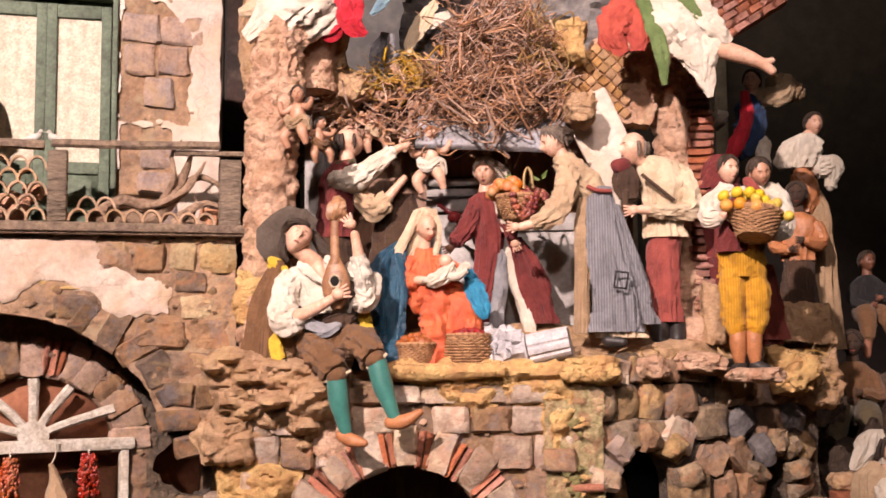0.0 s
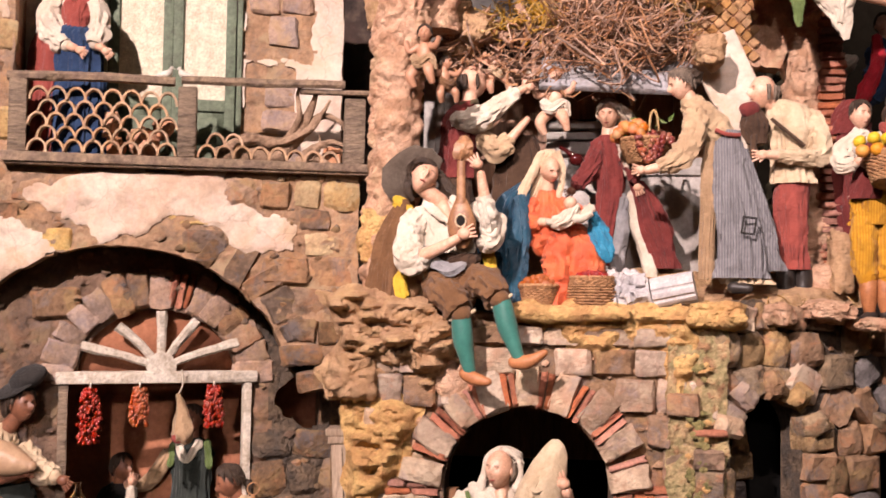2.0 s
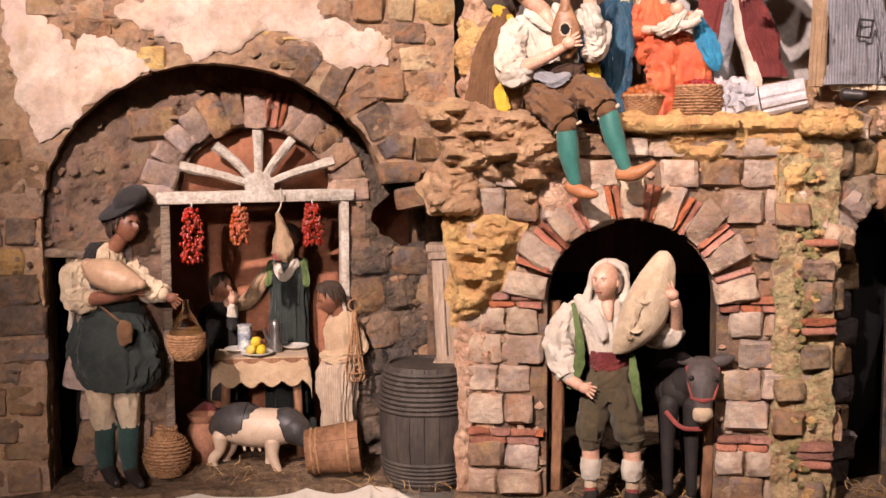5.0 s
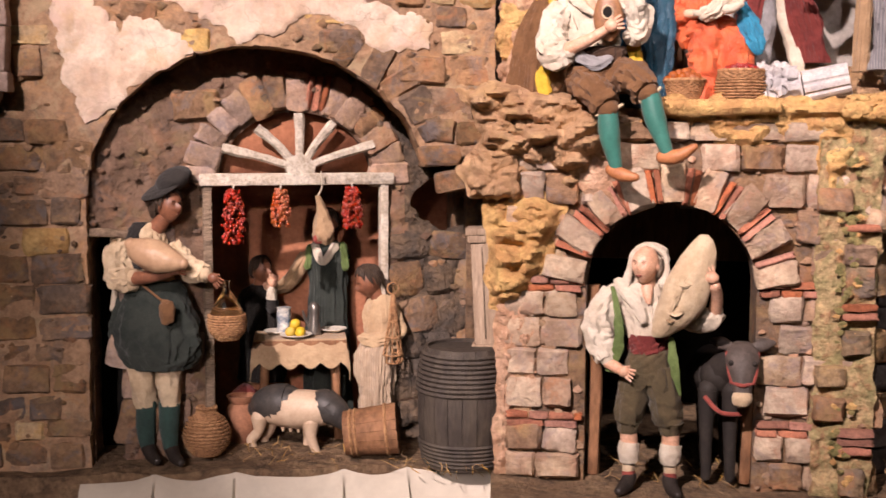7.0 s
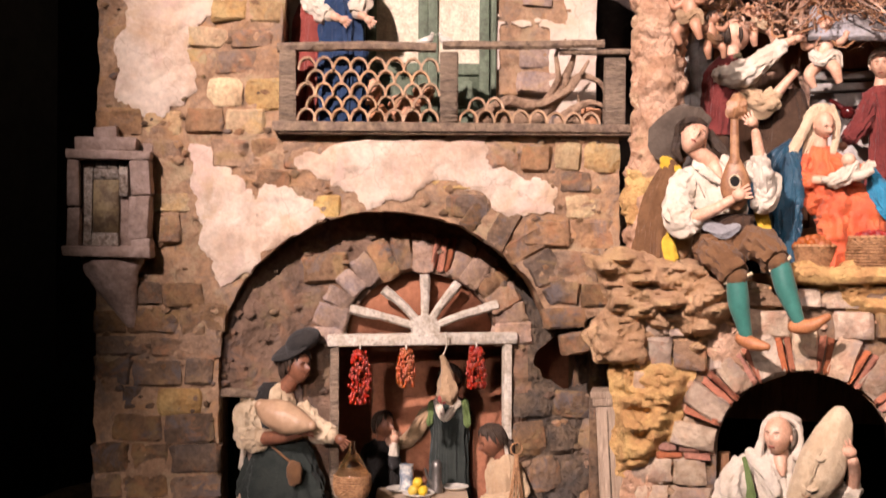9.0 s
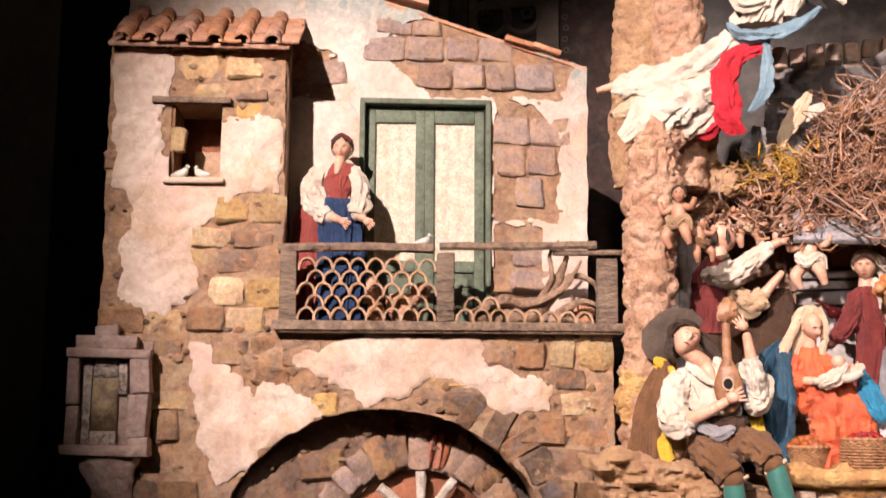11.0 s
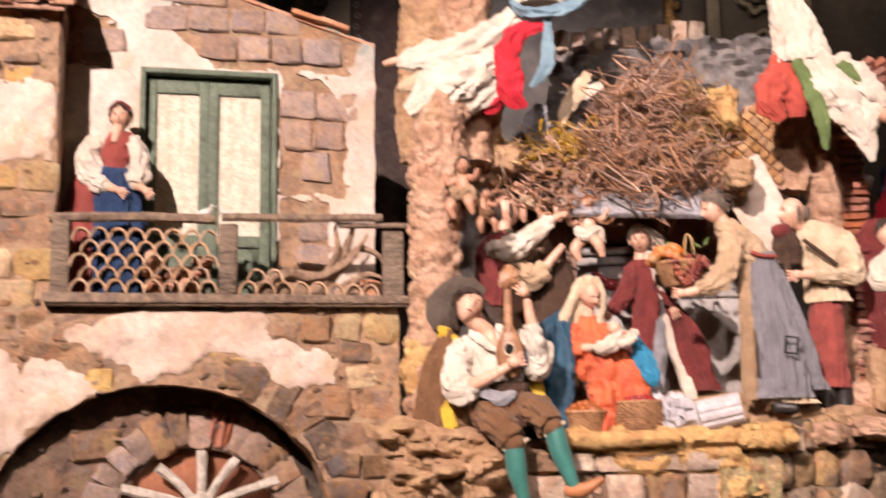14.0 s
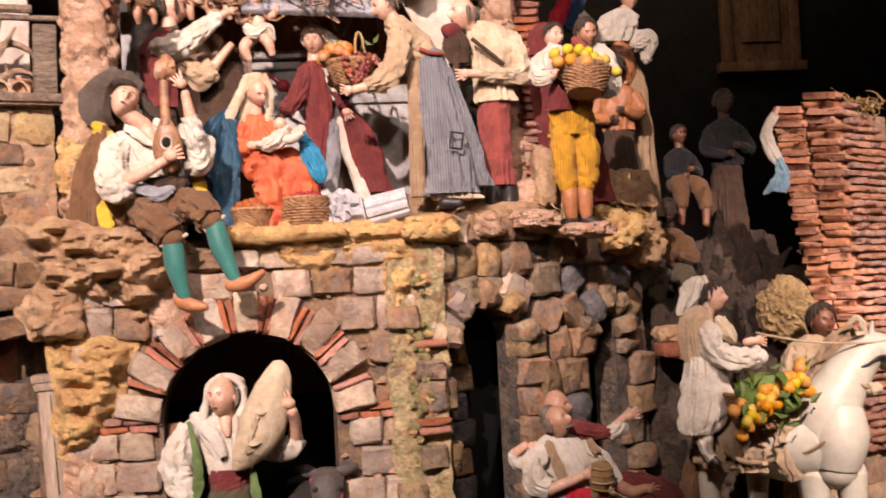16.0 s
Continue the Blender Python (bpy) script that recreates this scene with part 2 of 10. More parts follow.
M_STRAW = surf("straw", (0.42, 0.27, 0.11), (0.30, 0.18, 0.075), (0.15, 0.08, 0.04), 40, 0.9, 0.3, 150, vary=0.35, island=True)
M_TWIG = surf("twig", (0.30, 0.16, 0.095), (0.44, 0.27, 0.175), (0.11, 0.055, 0.03), 40, 0.9, 0.3, 150, vary=0.45, island=True)

# ---- mesh helpers ----


def mesh_of(bm, mats, smooth=True):
    me = bpy.data.meshes.new("mesh")
    bm.normal_update()
    for e in bm.edges:
        e.smooth = not (len(e.link_faces) == 2 and e.calc_face_angle(0.0) > 0.75)
    bm.to_mesh(me)
    bm.free()
    for m in mats if isinstance(mats, (list, tuple)) else [mats]:
        me.materials.append(m)
    me.polygons.foreach_set("use_smooth", [smooth] * len(me.polygons))
    return me


def part(name, bm, material, parent, label="", m=None, smooth=True):
    ob = new(name, bm if isinstance(bm, bpy.types.Mesh) else mesh_of(bm, material, smooth))
    ob.parent = parent
    if m is not None:
        ob.matrix_basis = m
    return tagged(ob, label)


def thing(name, m, label, category, group="", kind=""):
    ob = new(name)
    ob.empty_display_size = 0.02
    ob.matrix_basis = m
    return tagged(ob, label, category, group, kind)


def solo(name, bm, material, m, label, category="", group="", kind="", smooth=True):
    ob = new(name, bm if isinstance(bm, bpy.types.Mesh) else mesh_of(bm, material, smooth))
    ob.matrix_basis = m
    return tagged(ob, label, category, group, kind)


def box(bm, x0, x1, y0, y1, z0, z1, bevel=0.0, mi=0, m=None, wob=0.0):
    g = bmesh.ops.create_cube(bm, size=1.0)
    vs = g["verts"]
    for v in vs:
        v.co = Vector(((x0 + x1) / 2 + v.co.x * (x1 - x0), (y0 + y1) / 2 + v.co.y * (y1 - y0), (z0 + z1) / 2 + v.co.z * (z1 - z0)))
        if wob:
            v.co += noise.noise_vector(v.co * 37.0) * wob
        if m is not None:
            v.co = m @ v.co
    es = list({e for v in vs for e in v.link_edges})
    fs = list({f for v in vs for f in v.link_faces})
    for f in fs:
        f.material_index = mi
    if bevel:
        r = bmesh.ops.bevel(bm, geom=es, offset=bevel, segments=2, affect="EDGES", profile=0.5)
        for f in r["faces"]:
            f.material_index = mi
    return bm


def rbm():
    return bmesh.new()


def spline(pts, n):
    """n points along a smooth line through pts, with any number of components."""
    P = np.array(pts, float)
    if len(P) == 2:
        return [P[0] + (P[1] - P[0]) * i / (n - 1) for i in range(n)]
    out = []
    for i in range(n):
        s = i / (n - 1) * (len(P) - 1)
        k = min(int(s), len(P) - 2)
        f = s - k
        p0, p1, p2, p3 = P[max(k - 1, 0)], P[k], P[k + 1], P[min(k + 2, len(P) - 1)]
        out.append(0.5 * (2 * p1 + (p2 - p0) * f + (2 * p0 - 5 * p1 + 4 * p2 - p3) * f * f + (3 * p1 - p0 - 3 * p2 + p3) * f ** 3))
    return out


def tube(bm, pts, radii, mi=0, seg=10, n=None, fold=0.0, flat=1.0, freq=1.0, caps=True, pleat=False):
    """A round limb along pts; fold: how deep its cloth creases are, as part of the radius."""
    n = n or (2 if len(pts) == 2 and not fold else 5 * len(pts))
    R = list(radii) if hasattr(radii, "__len__") else [radii] * len(pts)
    line = spline([(*p, r) for p, r in zip(pts, R)], n)
    rings, side, arc = [], Vector((1, 0, 0)), 0.0
    seed = Vector((pts[0][0] * 31, pts[0][1] * 17, pts[0][2] * 23))
    for i, q in enumerate(line):
        p, r = Vector(q[:3]), max(q[3], 0.0003)
        arc += (p - Vector(line[i - 1][:3])).length if i else 0.0
        d = (Vector(line[min(i + 1, n - 1)][:3]) - Vector(line[max(i - 1, 0)][:3]))
        d = d.normalized() if d.length > 1e-9 else Vector((0, 0, 1))
        side = (side - d * side.dot(d))
        side = side.normalized() if side.length > 1e-3 else d.orthogonal().normalized()
        up = d.cross(side)
        ring = []
        for k in range(seg):
            a = 2 * math.pi * k / seg
            o = side * math.cos(a) + up * math.sin(a) * flat
            rr = r
            if fold:
                q1 = seed + Vector((math.cos(a + arc * 9) * 1.9, math.sin(a + arc * 9) * 1.9, arc * 20 * freq))
                q2 = seed + Vector((math.cos(a - arc * 14) * 3.2, math.sin(a - arc * 14) * 3.2, arc * 34 * freq))
                if pleat:
                    q1 = seed + Vector((math.cos(a + arc * 7) * 1.7, math.sin(a + arc * 7) * 1.7, arc * 13))
                    q2 = seed + Vector((math.cos(a - arc * 9) * 3.4, math.sin(a - arc * 9) * 3.4, arc * 24))
                q3 = seed + Vector((math.cos(a + arc * 22) * 1.3, math.sin(a + arc * 22) * 1.3, arc * 62 * freq))
                rr *= 1 + fold * (2.0 * abs(noise.noise(q1)) + 0.9 * abs(noise.noise(q2)) + 1.1 * abs(noise.noise(q3)) - 0.85)
            ring.append(bm.verts.new(p + o * rr))
        rings.append(ring)
    for a, b in zip(rings, rings[1:]):
        for k in range(seg):
            bm.faces.new((a[k], a[(k + 1) % seg], b[(k + 1) % seg], b[k])).material_index = mi
    if caps:
        bm.faces.new(rings[0][::-1]).material_index = mi
        bm.faces.new(rings[-1]).material_index = mi
    return bm


def ball(bm, c, r, mi=0, sub=2, amp=0.0, freq=30.0, rot=None):
    r = r if hasattr(r, "__len__") else (r, r, r)
    vs = bmesh.ops.create_icosphere(bm, subdivisions=sub, radius=1.0)["verts"]
    for v in vs:
        d = v.co.copy()
        o = Vector((d.x * r[0], d.y * r[1], d.z * r[2]))
        if rot is not None:
            o = rot @ o
        p = Vector(c) + o
        if amp:
            p += o * (amp * (noise.noise(p * freq) + 0.6 * noise.noise(p * freq * 2.3)))
        v.co = p
    for f in {f for v in vs for f in v.link_faces}:
        f.material_index = mi
    return bm


def lathe(bm, prof, mi=0, seg=20, c=(0, 0, 0), m=None, close=True):
    """prof: (radius, height) from the bottom up."""
    rings = []
    for r, z in prof:
        ring = []
        for k in range(seg):
            a = 2 * math.pi * k / seg
            p = Vector((c[0] + r * math.cos(a), c[1] + r * math.sin(a), c[2] + z))
            ring.append(bm.verts.new(m @ p if m is not None else p))
        rings.append(ring)
    for a, b in zip(rings, rings[1:]):
        for k in range(seg):
            bm.faces.new((a[k], a[(k + 1) % seg], b[(k + 1) % seg], b[k])).material_index = mi
    if close:
        bm.faces.new(rings[0][::-1]).material_index = mi
        bm.faces.new(rings[-1]).material_index = mi
    return bm


def terrace(h, n):
    """Breaks a smooth height into crisp uneven steps, as in layered cork."""
    t = h * n
    f = t - math.floor(t)
    return (math.floor(t) + min(1.0, max(0.0, (f - 0.62) / 0.3))) / n


def rock(bm, c, r, seed=0, sub=4, amp=0.35, mi=0, freq=9.0):
    """A rough cork lump: lobed, cracked and pitted."""
    off = Vector((seed * 3.7, seed * 1.3, seed * 2.1))
    vs = bmesh.ops.create_icosphere(bm, subdivisions=sub, radius=1.0)["verts"]
    for v in vs:
        d = v.co.copy()
        k = 1.0 / max(abs(d.x), abs(d.y), abs(d.z)) ** 0.55
        o = Vector((d.x * r[0], d.y * r[1], d.z * r[2])) * k * 0.86
        p = Vector(c) + o
        a = noise.noise(p * freq * 1.6 + off)
        b = abs(noise.noise(p * freq * 3.4 + off))
        e = abs(noise.noise(p * freq * 8 + off))
        g = noise.noise(p * freq * 17 + off)
        v.co = p + o * amp * (terrace(0.8 * a + 0.9 * (b - 0.25) + 0.35 * (e - 0.25), 4) + 0.10 * g)
    for f in {f for v in vs for f in v.link_faces}:
        f.material_index = mi
    return bm


def stone_mesh(seed, mat, rough=0.04):
    """A weathered block of unit size: its back lies at y = 0.5, its chipped face towards y = -0.5."""
    rg = random.Random(seed)
    bm = rbm()
    n = 5
    at = (-0.5, -0.40, rg.uniform(-0.08, 0.08), 0.40, 0.5)
    tx, tz = rg.uniform(-0.16, 0.16), rg.uniform(-0.16, 0.16)
    grid = []
    for j in range(n):
        row = []
        for i in range(n):
            x, z = at[i], at[j]
            edge = (i in (0, n - 1)) + (j in (0, n - 1))
            y = -0.42 + (0.0, 0.12, 0.22)[edge] + tx * x + tz * z + rg.uniform(-1, 1) * (0.13, 0.06, 0.06)[edge]
            f = 1 - (0.0, 0.0, 0.05)[edge]
            row.append(bm.verts.new((x * f + rg.uniform(-1, 1) * rough, y, z * f + rg.uniform(-1, 1) * rough)))
        grid.append(row)
    for j in range(n - 1):
        for i in range(n - 1):
            bm.faces.new((grid[j][i], grid[j][i + 1], grid[j + 1][i + 1], grid[j + 1][i]))
    rim = [grid[0][i] for i in range(n)] + [grid[j][n - 1] for j in range(1, n)] + [grid[n - 1][i] for i in range(n - 2, -1, -1)] + [grid[j][0] for j in range(n - 2, 0, -1)]
    back = [bm.verts.new((v.co.x, 0.5, v.co.z)) for v in rim]
    for k in range(len(rim)):
        q = (k + 1) % len(rim)
        bm.faces.new((rim[q], rim[k], back[k], back[q]))
    return mesh_of(bm, mat)


STONES = {}


def cobble_mesh(seed, mat):
    """A rounded field stone of unit size with a worn, pillowed face."""
    rg = random.Random(seed)
    bm, n, grid = rbm(), 6, []
    k, off = rg.uniform(0.02, 0.09), Vector((seed * 1.7, seed * 0.3, 0))
    for j in range(n):
        row = []
        for i in range(n):
            x, z = i / (n - 1) * 2 - 1, j / (n - 1) * 2 - 1
            px, pz = x * (1 - k * z * z), z * (1 - k * x * x)
            w = noise.noise(Vector((px, pz, 0)) * 1.4 + off)
            y = -0.5 + 0.40 * (0.5 * (abs(x) ** 4 + abs(z) ** 4)) + 0.15 * w + 0.05 * rg.uniform(-1, 1)
            row.append(bm.verts.new((px * 0.5 * (1 + 0.08 * w), y, pz * 0.5 * (1 - 0.08 * w))))
        grid.append(row)
    for j in range(n - 1):
        for i in range(n - 1):
            bm.faces.new((grid[j][i], grid[j][i + 1], grid[j + 1][i + 1], grid[j + 1][i]))
    rim = [grid[0][i] for i in range(n)] + [grid[j][n - 1] for j in range(1, n)] + [grid[n - 1][i] for i in range(n - 2, -1, -1)] + [grid[j][0] for j in range(n - 2, 0, -1)]
    back = [bm.verts.new((v.co.x * 0.9, 0.5, v.co.z * 0.9)) for v in rim]
    for q in range(len(rim)):
        s = (q + 1) % len(rim)
        bm.faces.new((rim[s], rim[q], back[q], back[s]))
    return mesh_of(bm, mat)


def cobble_pool(mat, count=12):
    key = mat.name + "_cobble"
    if key not in STONES:
        STONES[key] = [cobble_mesh(hash_of(mat.name) + 31 * k, mat) for k in range(count)]
    return STONES[key]


def stone_pool(mat, count=10):
    if mat.name not in STONES:
        STONES[mat.name] = [stone_mesh(hash_of(mat.name) + k, mat) for k in range(count)]
    return STONES[mat.name]


def hash_of(text):
    return sum(ord(c) * (i + 1) for i, c in enumerate(text))


def lay(name, parent, mat, x, y, z, w, h, d, rg, turn=0.0, m=None, pool=stone_pool):
    """One stone of width w, height h and depth d whose middle lies at x, y, z in its wall's plane."""
    t = Matrix.LocRotScale((x, y, z), Euler((rg.uniform(-0.05, 0.05), turn + rg.uniform(-0.03, 0.03), rg.uniform(-0.05, 0.05))), Vector((w, d, h)))
    return part(name, rg.choice(pool(mat)), None, parent, m=t if m is None else m @ t)


def courses(rg, x0, x1, z0, z1, h, w, keep, gap=0.004):
    """Uneven courses of blocks: yields middle and size of each that keep() lets stand."""
    z = z0
    while z < z1 - h[0] * 0.6:
        hh = min(rg.uniform(*h), z1 - z)
        x = x0 - rg.uniform(0, w[0])
        while x < x1:
            ww = rg.uniform(*w)
            cx, cz = x + ww / 2, z + hh / 2
            if keep(cx, cz, ww, hh):
                yield cx, cz, ww - gap, hh - gap + rg.uniform(-0.003, 0.003)
            x += ww
        z += hh


def slab(x0, x1, z0, z1, solid, step, thick, relief, kind=None, bm=None):
    """A wall in the x-z plane, its face at y = 0, cut to where solid(x, z) (a signed distance, positive inside the wall) allows;
    relief(x, z) raises the face; kind(x, z) gives the material's number."""
    bm = bm or rbm()
    nx, nz = round((x1 - x0) / step), round((z1 - z0) / step)
    sx, sz = (x1 - x0) / nx, (z1 - z0) / nz

    def sd(x, z):
        return solid(x, z)
    cells = [(i, j) for i in range(nx) for j in range(nz) if sd(x0 + (i + 0.5) * sx, z0 + (j + 0.5) * sz) > 0]
    front, back = {}, {}

    def vert(i, j):
        if (i, j) in front:
            return front[i, j]
        x, z = x0 + i * sx, z0 + j * sz
        s = sd(x, z)
        if abs(s) < step * 0.8:
            e = step * 0.2
            gx, gz = (sd(x + e, z) - sd(x - e, z)) / (2 * e), (sd(x, z + e) - sd(x, z - e)) / (2 * e)
            g = math.hypot(gx, gz)
            if g > 0.3:
                x, z = x - gx / g * s / max(g, 0.5), z - gz / g * s / max(g, 0.5)
        front[i, j] = bm.verts.new((x, -relief(x, z), z))
        return front[i, j]

    def rear(i, j):
        if (i, j) not in back:
            c = vert(i, j).co
            back[i, j] = bm.verts.new((c.x, thick, c.z))
        return back[i, j]
    have = set(cells)
    for i, j in cells:
        k = kind(x0 + (i + 0.5) * sx, z0 + (j + 0.5) * sz) if kind else 0
        bm.faces.new((vert(i, j), vert(i + 1, j), vert(i + 1, j + 1), vert(i, j + 1))).material_index = k
        for (di, dj), (a, b) in {(-1, 0): ((i, j), (i, j + 1)), (1, 0): ((i + 1, j + 1), (i + 1, j)), (0, -1): ((i + 1, j), (i, j)), (0, 1): ((i, j + 1), (i + 1, j + 1))}.items():
            if (i + di, j + dj) not in have:
                bm.faces.new((vert(*b), vert(*a), rear(*a), rear(*b))).material_index = k
    return bm


def fbm(x, z, s, seed=0.0):
    p = Vector((x * s + seed, seed * 1.7, z * s - seed))
    return noise.noise(p) + 0.5 * noise.noise(p * 2.1) + 0.25 * noise.noise(p * 4.3)


def poly_sd(px, x, z):
    """Signed distance to a closed outline, positive inside."""
    best, inside = 1e9, False
    for (ax, az), (bx, bz) in zip(px, px[1:] + px[:1]):
        ex, ez = bx - ax, bz - az
        t = max(0.0, min(1.0, ((x - ax) * ex + (z - az) * ez) / (ex * ex + ez * ez)))
        best = min(best, math.hypot(x - ax - t * ex, z - az - t * ez))
        if (az > z) != (bz > z) and x < ax + (z - az) / (bz - az) * ex:
            inside = not inside
    return best if inside else -best


def arch_sd(x, z, xl, xr, spring, rise):
    """Positive inside an arched opening that stands on the ground."""
    cx, a = (xl + xr) / 2, (xr - xl) / 2
    if z < spring:
        return min(x - xl, xr - x)
    k = math.hypot((x - cx) / a, (z - spring) / rise)
    return (1 - k) * min(a, rise)


# ---- room ----
HOUSE = pose(-0.45, 1.84, 0, 0, 0, math.degrees(math.atan(0.35)))
BASE = pose(-0.09, 1.775, 0, 0, 0, 2.6)
I4 = Matrix.Identity(4)

bm = rbm()
box(bm, -3.4, 3.4, -3.2, 4.6, -0.95, -0.85)
solo("floor", bm, M_FLOOR, I4, "dark worn stone floor of the church", kind="structure")
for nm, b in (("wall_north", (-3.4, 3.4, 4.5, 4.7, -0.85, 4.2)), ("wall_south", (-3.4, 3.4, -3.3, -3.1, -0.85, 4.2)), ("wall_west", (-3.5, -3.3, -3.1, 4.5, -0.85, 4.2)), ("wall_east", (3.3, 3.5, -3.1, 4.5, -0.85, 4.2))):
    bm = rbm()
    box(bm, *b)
    solo(nm, bm, M_CHURCH, I4, "plastered church wall coloured near black for deep shade", kind="structure")
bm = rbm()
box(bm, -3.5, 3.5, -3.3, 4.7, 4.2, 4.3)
solo("ceiling", bm, M_CHURCH, I4, "church ceiling coloured near black for deep shade", kind="structure")

# the stage on which the model village stands
bm = rbm()
g = bmesh.ops.create_grid(bm, x_segments=120, y_segments=70, size=0.5)["verts"]
for v in g:
    x = -0.05 + v.co.x * 3.6
    front = 1.84 + 0.35 * (x + 0.45) - 0.035 if x < -0.335 else (1.665 if x < 0.30 else 1.55)
    y = front + (v.co.y + 0.5) * (3.05 - front)
    v.co = Vector((x, y, 0.010 * fbm(x, y, 9) - 0.004))
r = bmesh.ops.extrude_edge_only(bm, edges=[e for e in bm.edges if e.is_boundary])
for v in [q for q in r["geom"] if isinstance(q, bmesh.types.BMVert)]:
    v.co.z = -0.85
solo("ground", bm, M_GROUND, I4, "brown earthen stage floor with scattered dirt", kind="structure")

# ---- the house ----
PLASTER_AREAS = [
    [(-0.70, 1.09), (-0.50, 1.06), (-0.56, 0.99), (-0.60, 0.93), (-0.585, 0.86), (-0.64, 0.815), (-0.715, 0.84), (-0.705, 0.95)],
    [(-0.735, 1.27), (-0.64, 1.27), (-0.645, 1.19), (-0.66, 1.04), (-0.735, 1.03)],
    [(-0.545, 1.15), (-0.455, 1.16), (-0.455, 1.03), (-0.53, 1.02), (-0.64, 1.04), (-0.60, 1.06)],
    [(-0.60, 0.78), (-0.56, 0.765), (-0.49, 0.70), (-0.48, 0.58), (-0.545, 0.545), (-0.58, 0.62)],
    [(-0.42, 0.75), (-0.30, 0.795), (-0.12, 0.795), (-0.10, 0.745), (0.0, 0.71), (-0.01, 0.67), (-0.09, 0.672), (-0.19, 0.725), (-0.25, 0.69), (-0.31, 0.68), (-0.36, 0.71)],
    [(-0.49, 0.73), (-0.42, 0.70), (-0.37, 0.66), (-0.43, 0.61), (-0.49, 0.60)],
]


def plaster_at(x, z):
    return max(poly_sd(p, x, z) for p in PLASTER_AREAS) + 0.012 * fbm(x, z, 28, 5.0)


def house_solid(x, z):
    body = poly_sd([(-0.745, -0.03), (0.10, -0.03), (0.10, 0.802), (-0.448, 0.802), (-0.452, 1.30), (-0.742, 1.30)], x, z) + 0.004 * fbm(x, z, 25, 2.0)
    arch = arch_sd(x, z, -0.548, -0.005, 0.43, 0.24)
    nook = min(x + 0.06, 0.46 + 0.05 * (x + 0.06) / 0.15 - z)
    window = min(x + 0.64, -0.556 - x, z - 1.047, 1.174 - z)
    return min(body, -arch - 0.003 * fbm(x, z, 40, 8.0), -nook, -window)


wall_house = new("wall_house", mesh_of(slab(-0.76, 0.115, -0.03, 1.31, house_solid, 0.0075, 0.115,
    lambda x, z: 0.0045 * fbm(x, z, 22) + 0.004 * abs(fbm(x, z, 60, 3)) + 0.002 * abs(fbm(x, z, 130, 6))), M_MORTAR))
wall_house.matrix_basis = HOUSE
tagged(wall_house, "weathered stone house front with peeling pink plaster and an arch", kind="structure")
part("plaster", slab(-0.76, 0.115, 0.5, 1.31, lambda x, z: min(plaster_at(x, z), house_solid(x, z) - 0.0005), 0.0055, 0.004,
    lambda x, z: 0.0062 + 0.0035 * fbm(x, z, 22) + 0.002 * fbm(x, z, 60, 3) + 0.0015 * abs(fbm(x, z, 120, 4)) - 0.003 * max(0.0, 1 - plaster_at(x, z) / 0.006)), M_PLASTER, wall_house, "peeling pinkish plaster")

rg = random.Random(11)


def house_stone(x, z, w, h):
    return house_solid(x, z) > 0.25 * min(w, h) and plaster_at(x, z) < 0.1 * w and arch_sd(x, z, -0.575, 0.03, 0.43, 0.265) < 0


for x, z, w, h in courses(rg, -0.74, 0.10, 0.0, 1.29, (0.034, 0.055), (0.045, 0.085), house_stone):
    x0, x1 = max(x - w / 2, -0.748), min(x + w / 2, 0.102 if z < 0.8 else -0.446)
    if x1 - x0 < 0.02 or (0.54 < z < 0.80 and x < 0.0 and rg.random() < 0.38):
        continue
    ochre = 0.85 if (0.80 < z and -0.66 < x) else (0.7 if z > 0.66 and x > -0.02 else (0.25 if z > 0.66 else 0.05))
    mat = M_STONE_Y if rg.random() < ochre else (M_STONE_D if z < 0.62 and rg.random() < 0.85 else M_STONE)
    lay("stone", wall_house, mat, (x0 + x1) / 2, 0.0065 + rg.uniform(-0.004, 0.004), z + rg.uniform(-0.003, 0.003), x1 - x0, h, 0.028, rg, rg.uniform(-0.05, 0.05), pool=cobble_pool if rg.random() < 0.15 else stone_pool)
# ring of rough stones round the arch
for k in range(19):
    a = math.pi * (0.03 + 0.94 * k / 18)
    r = 1.11 + rg.uniform(-0.02, 0.03)
    x, z = -0.2765 + 0.2715 * r * math.cos(a), 0.43 + 0.24 * r * math.sin(a)
    if plaster_at(x, z) > -0.012 or rg.random() < 0.2:
        continue
    lay("stone", wall_house, rg.choice([M_STONE, M_STONE_D, M_STONE]), x, 0.007, z, rg.uniform(0.03, 0.055), rg.uniform(0.04, 0.075), 0.03, rg, turn=math.pi / 2 - a + rg.uniform(-0.25, 0.25))

# recessed wall of the tavern with its fan-light door: nearly flush with the front at one side, deep at the other
TAV = HOUSE @ pose(-0.548, 0.022, 0, 0, 0, 10.8) @ Matrix.Diagonal((1.018, 1, 1, 1)) @ pose(0.548, 0, 0)
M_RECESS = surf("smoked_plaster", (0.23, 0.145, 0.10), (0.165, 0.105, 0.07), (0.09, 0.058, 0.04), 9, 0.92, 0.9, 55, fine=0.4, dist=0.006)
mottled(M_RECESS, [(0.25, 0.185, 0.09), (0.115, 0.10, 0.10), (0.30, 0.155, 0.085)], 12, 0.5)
DOOR_L, DOOR_R, DOOR_T = -0.362, -0.068, 0.452


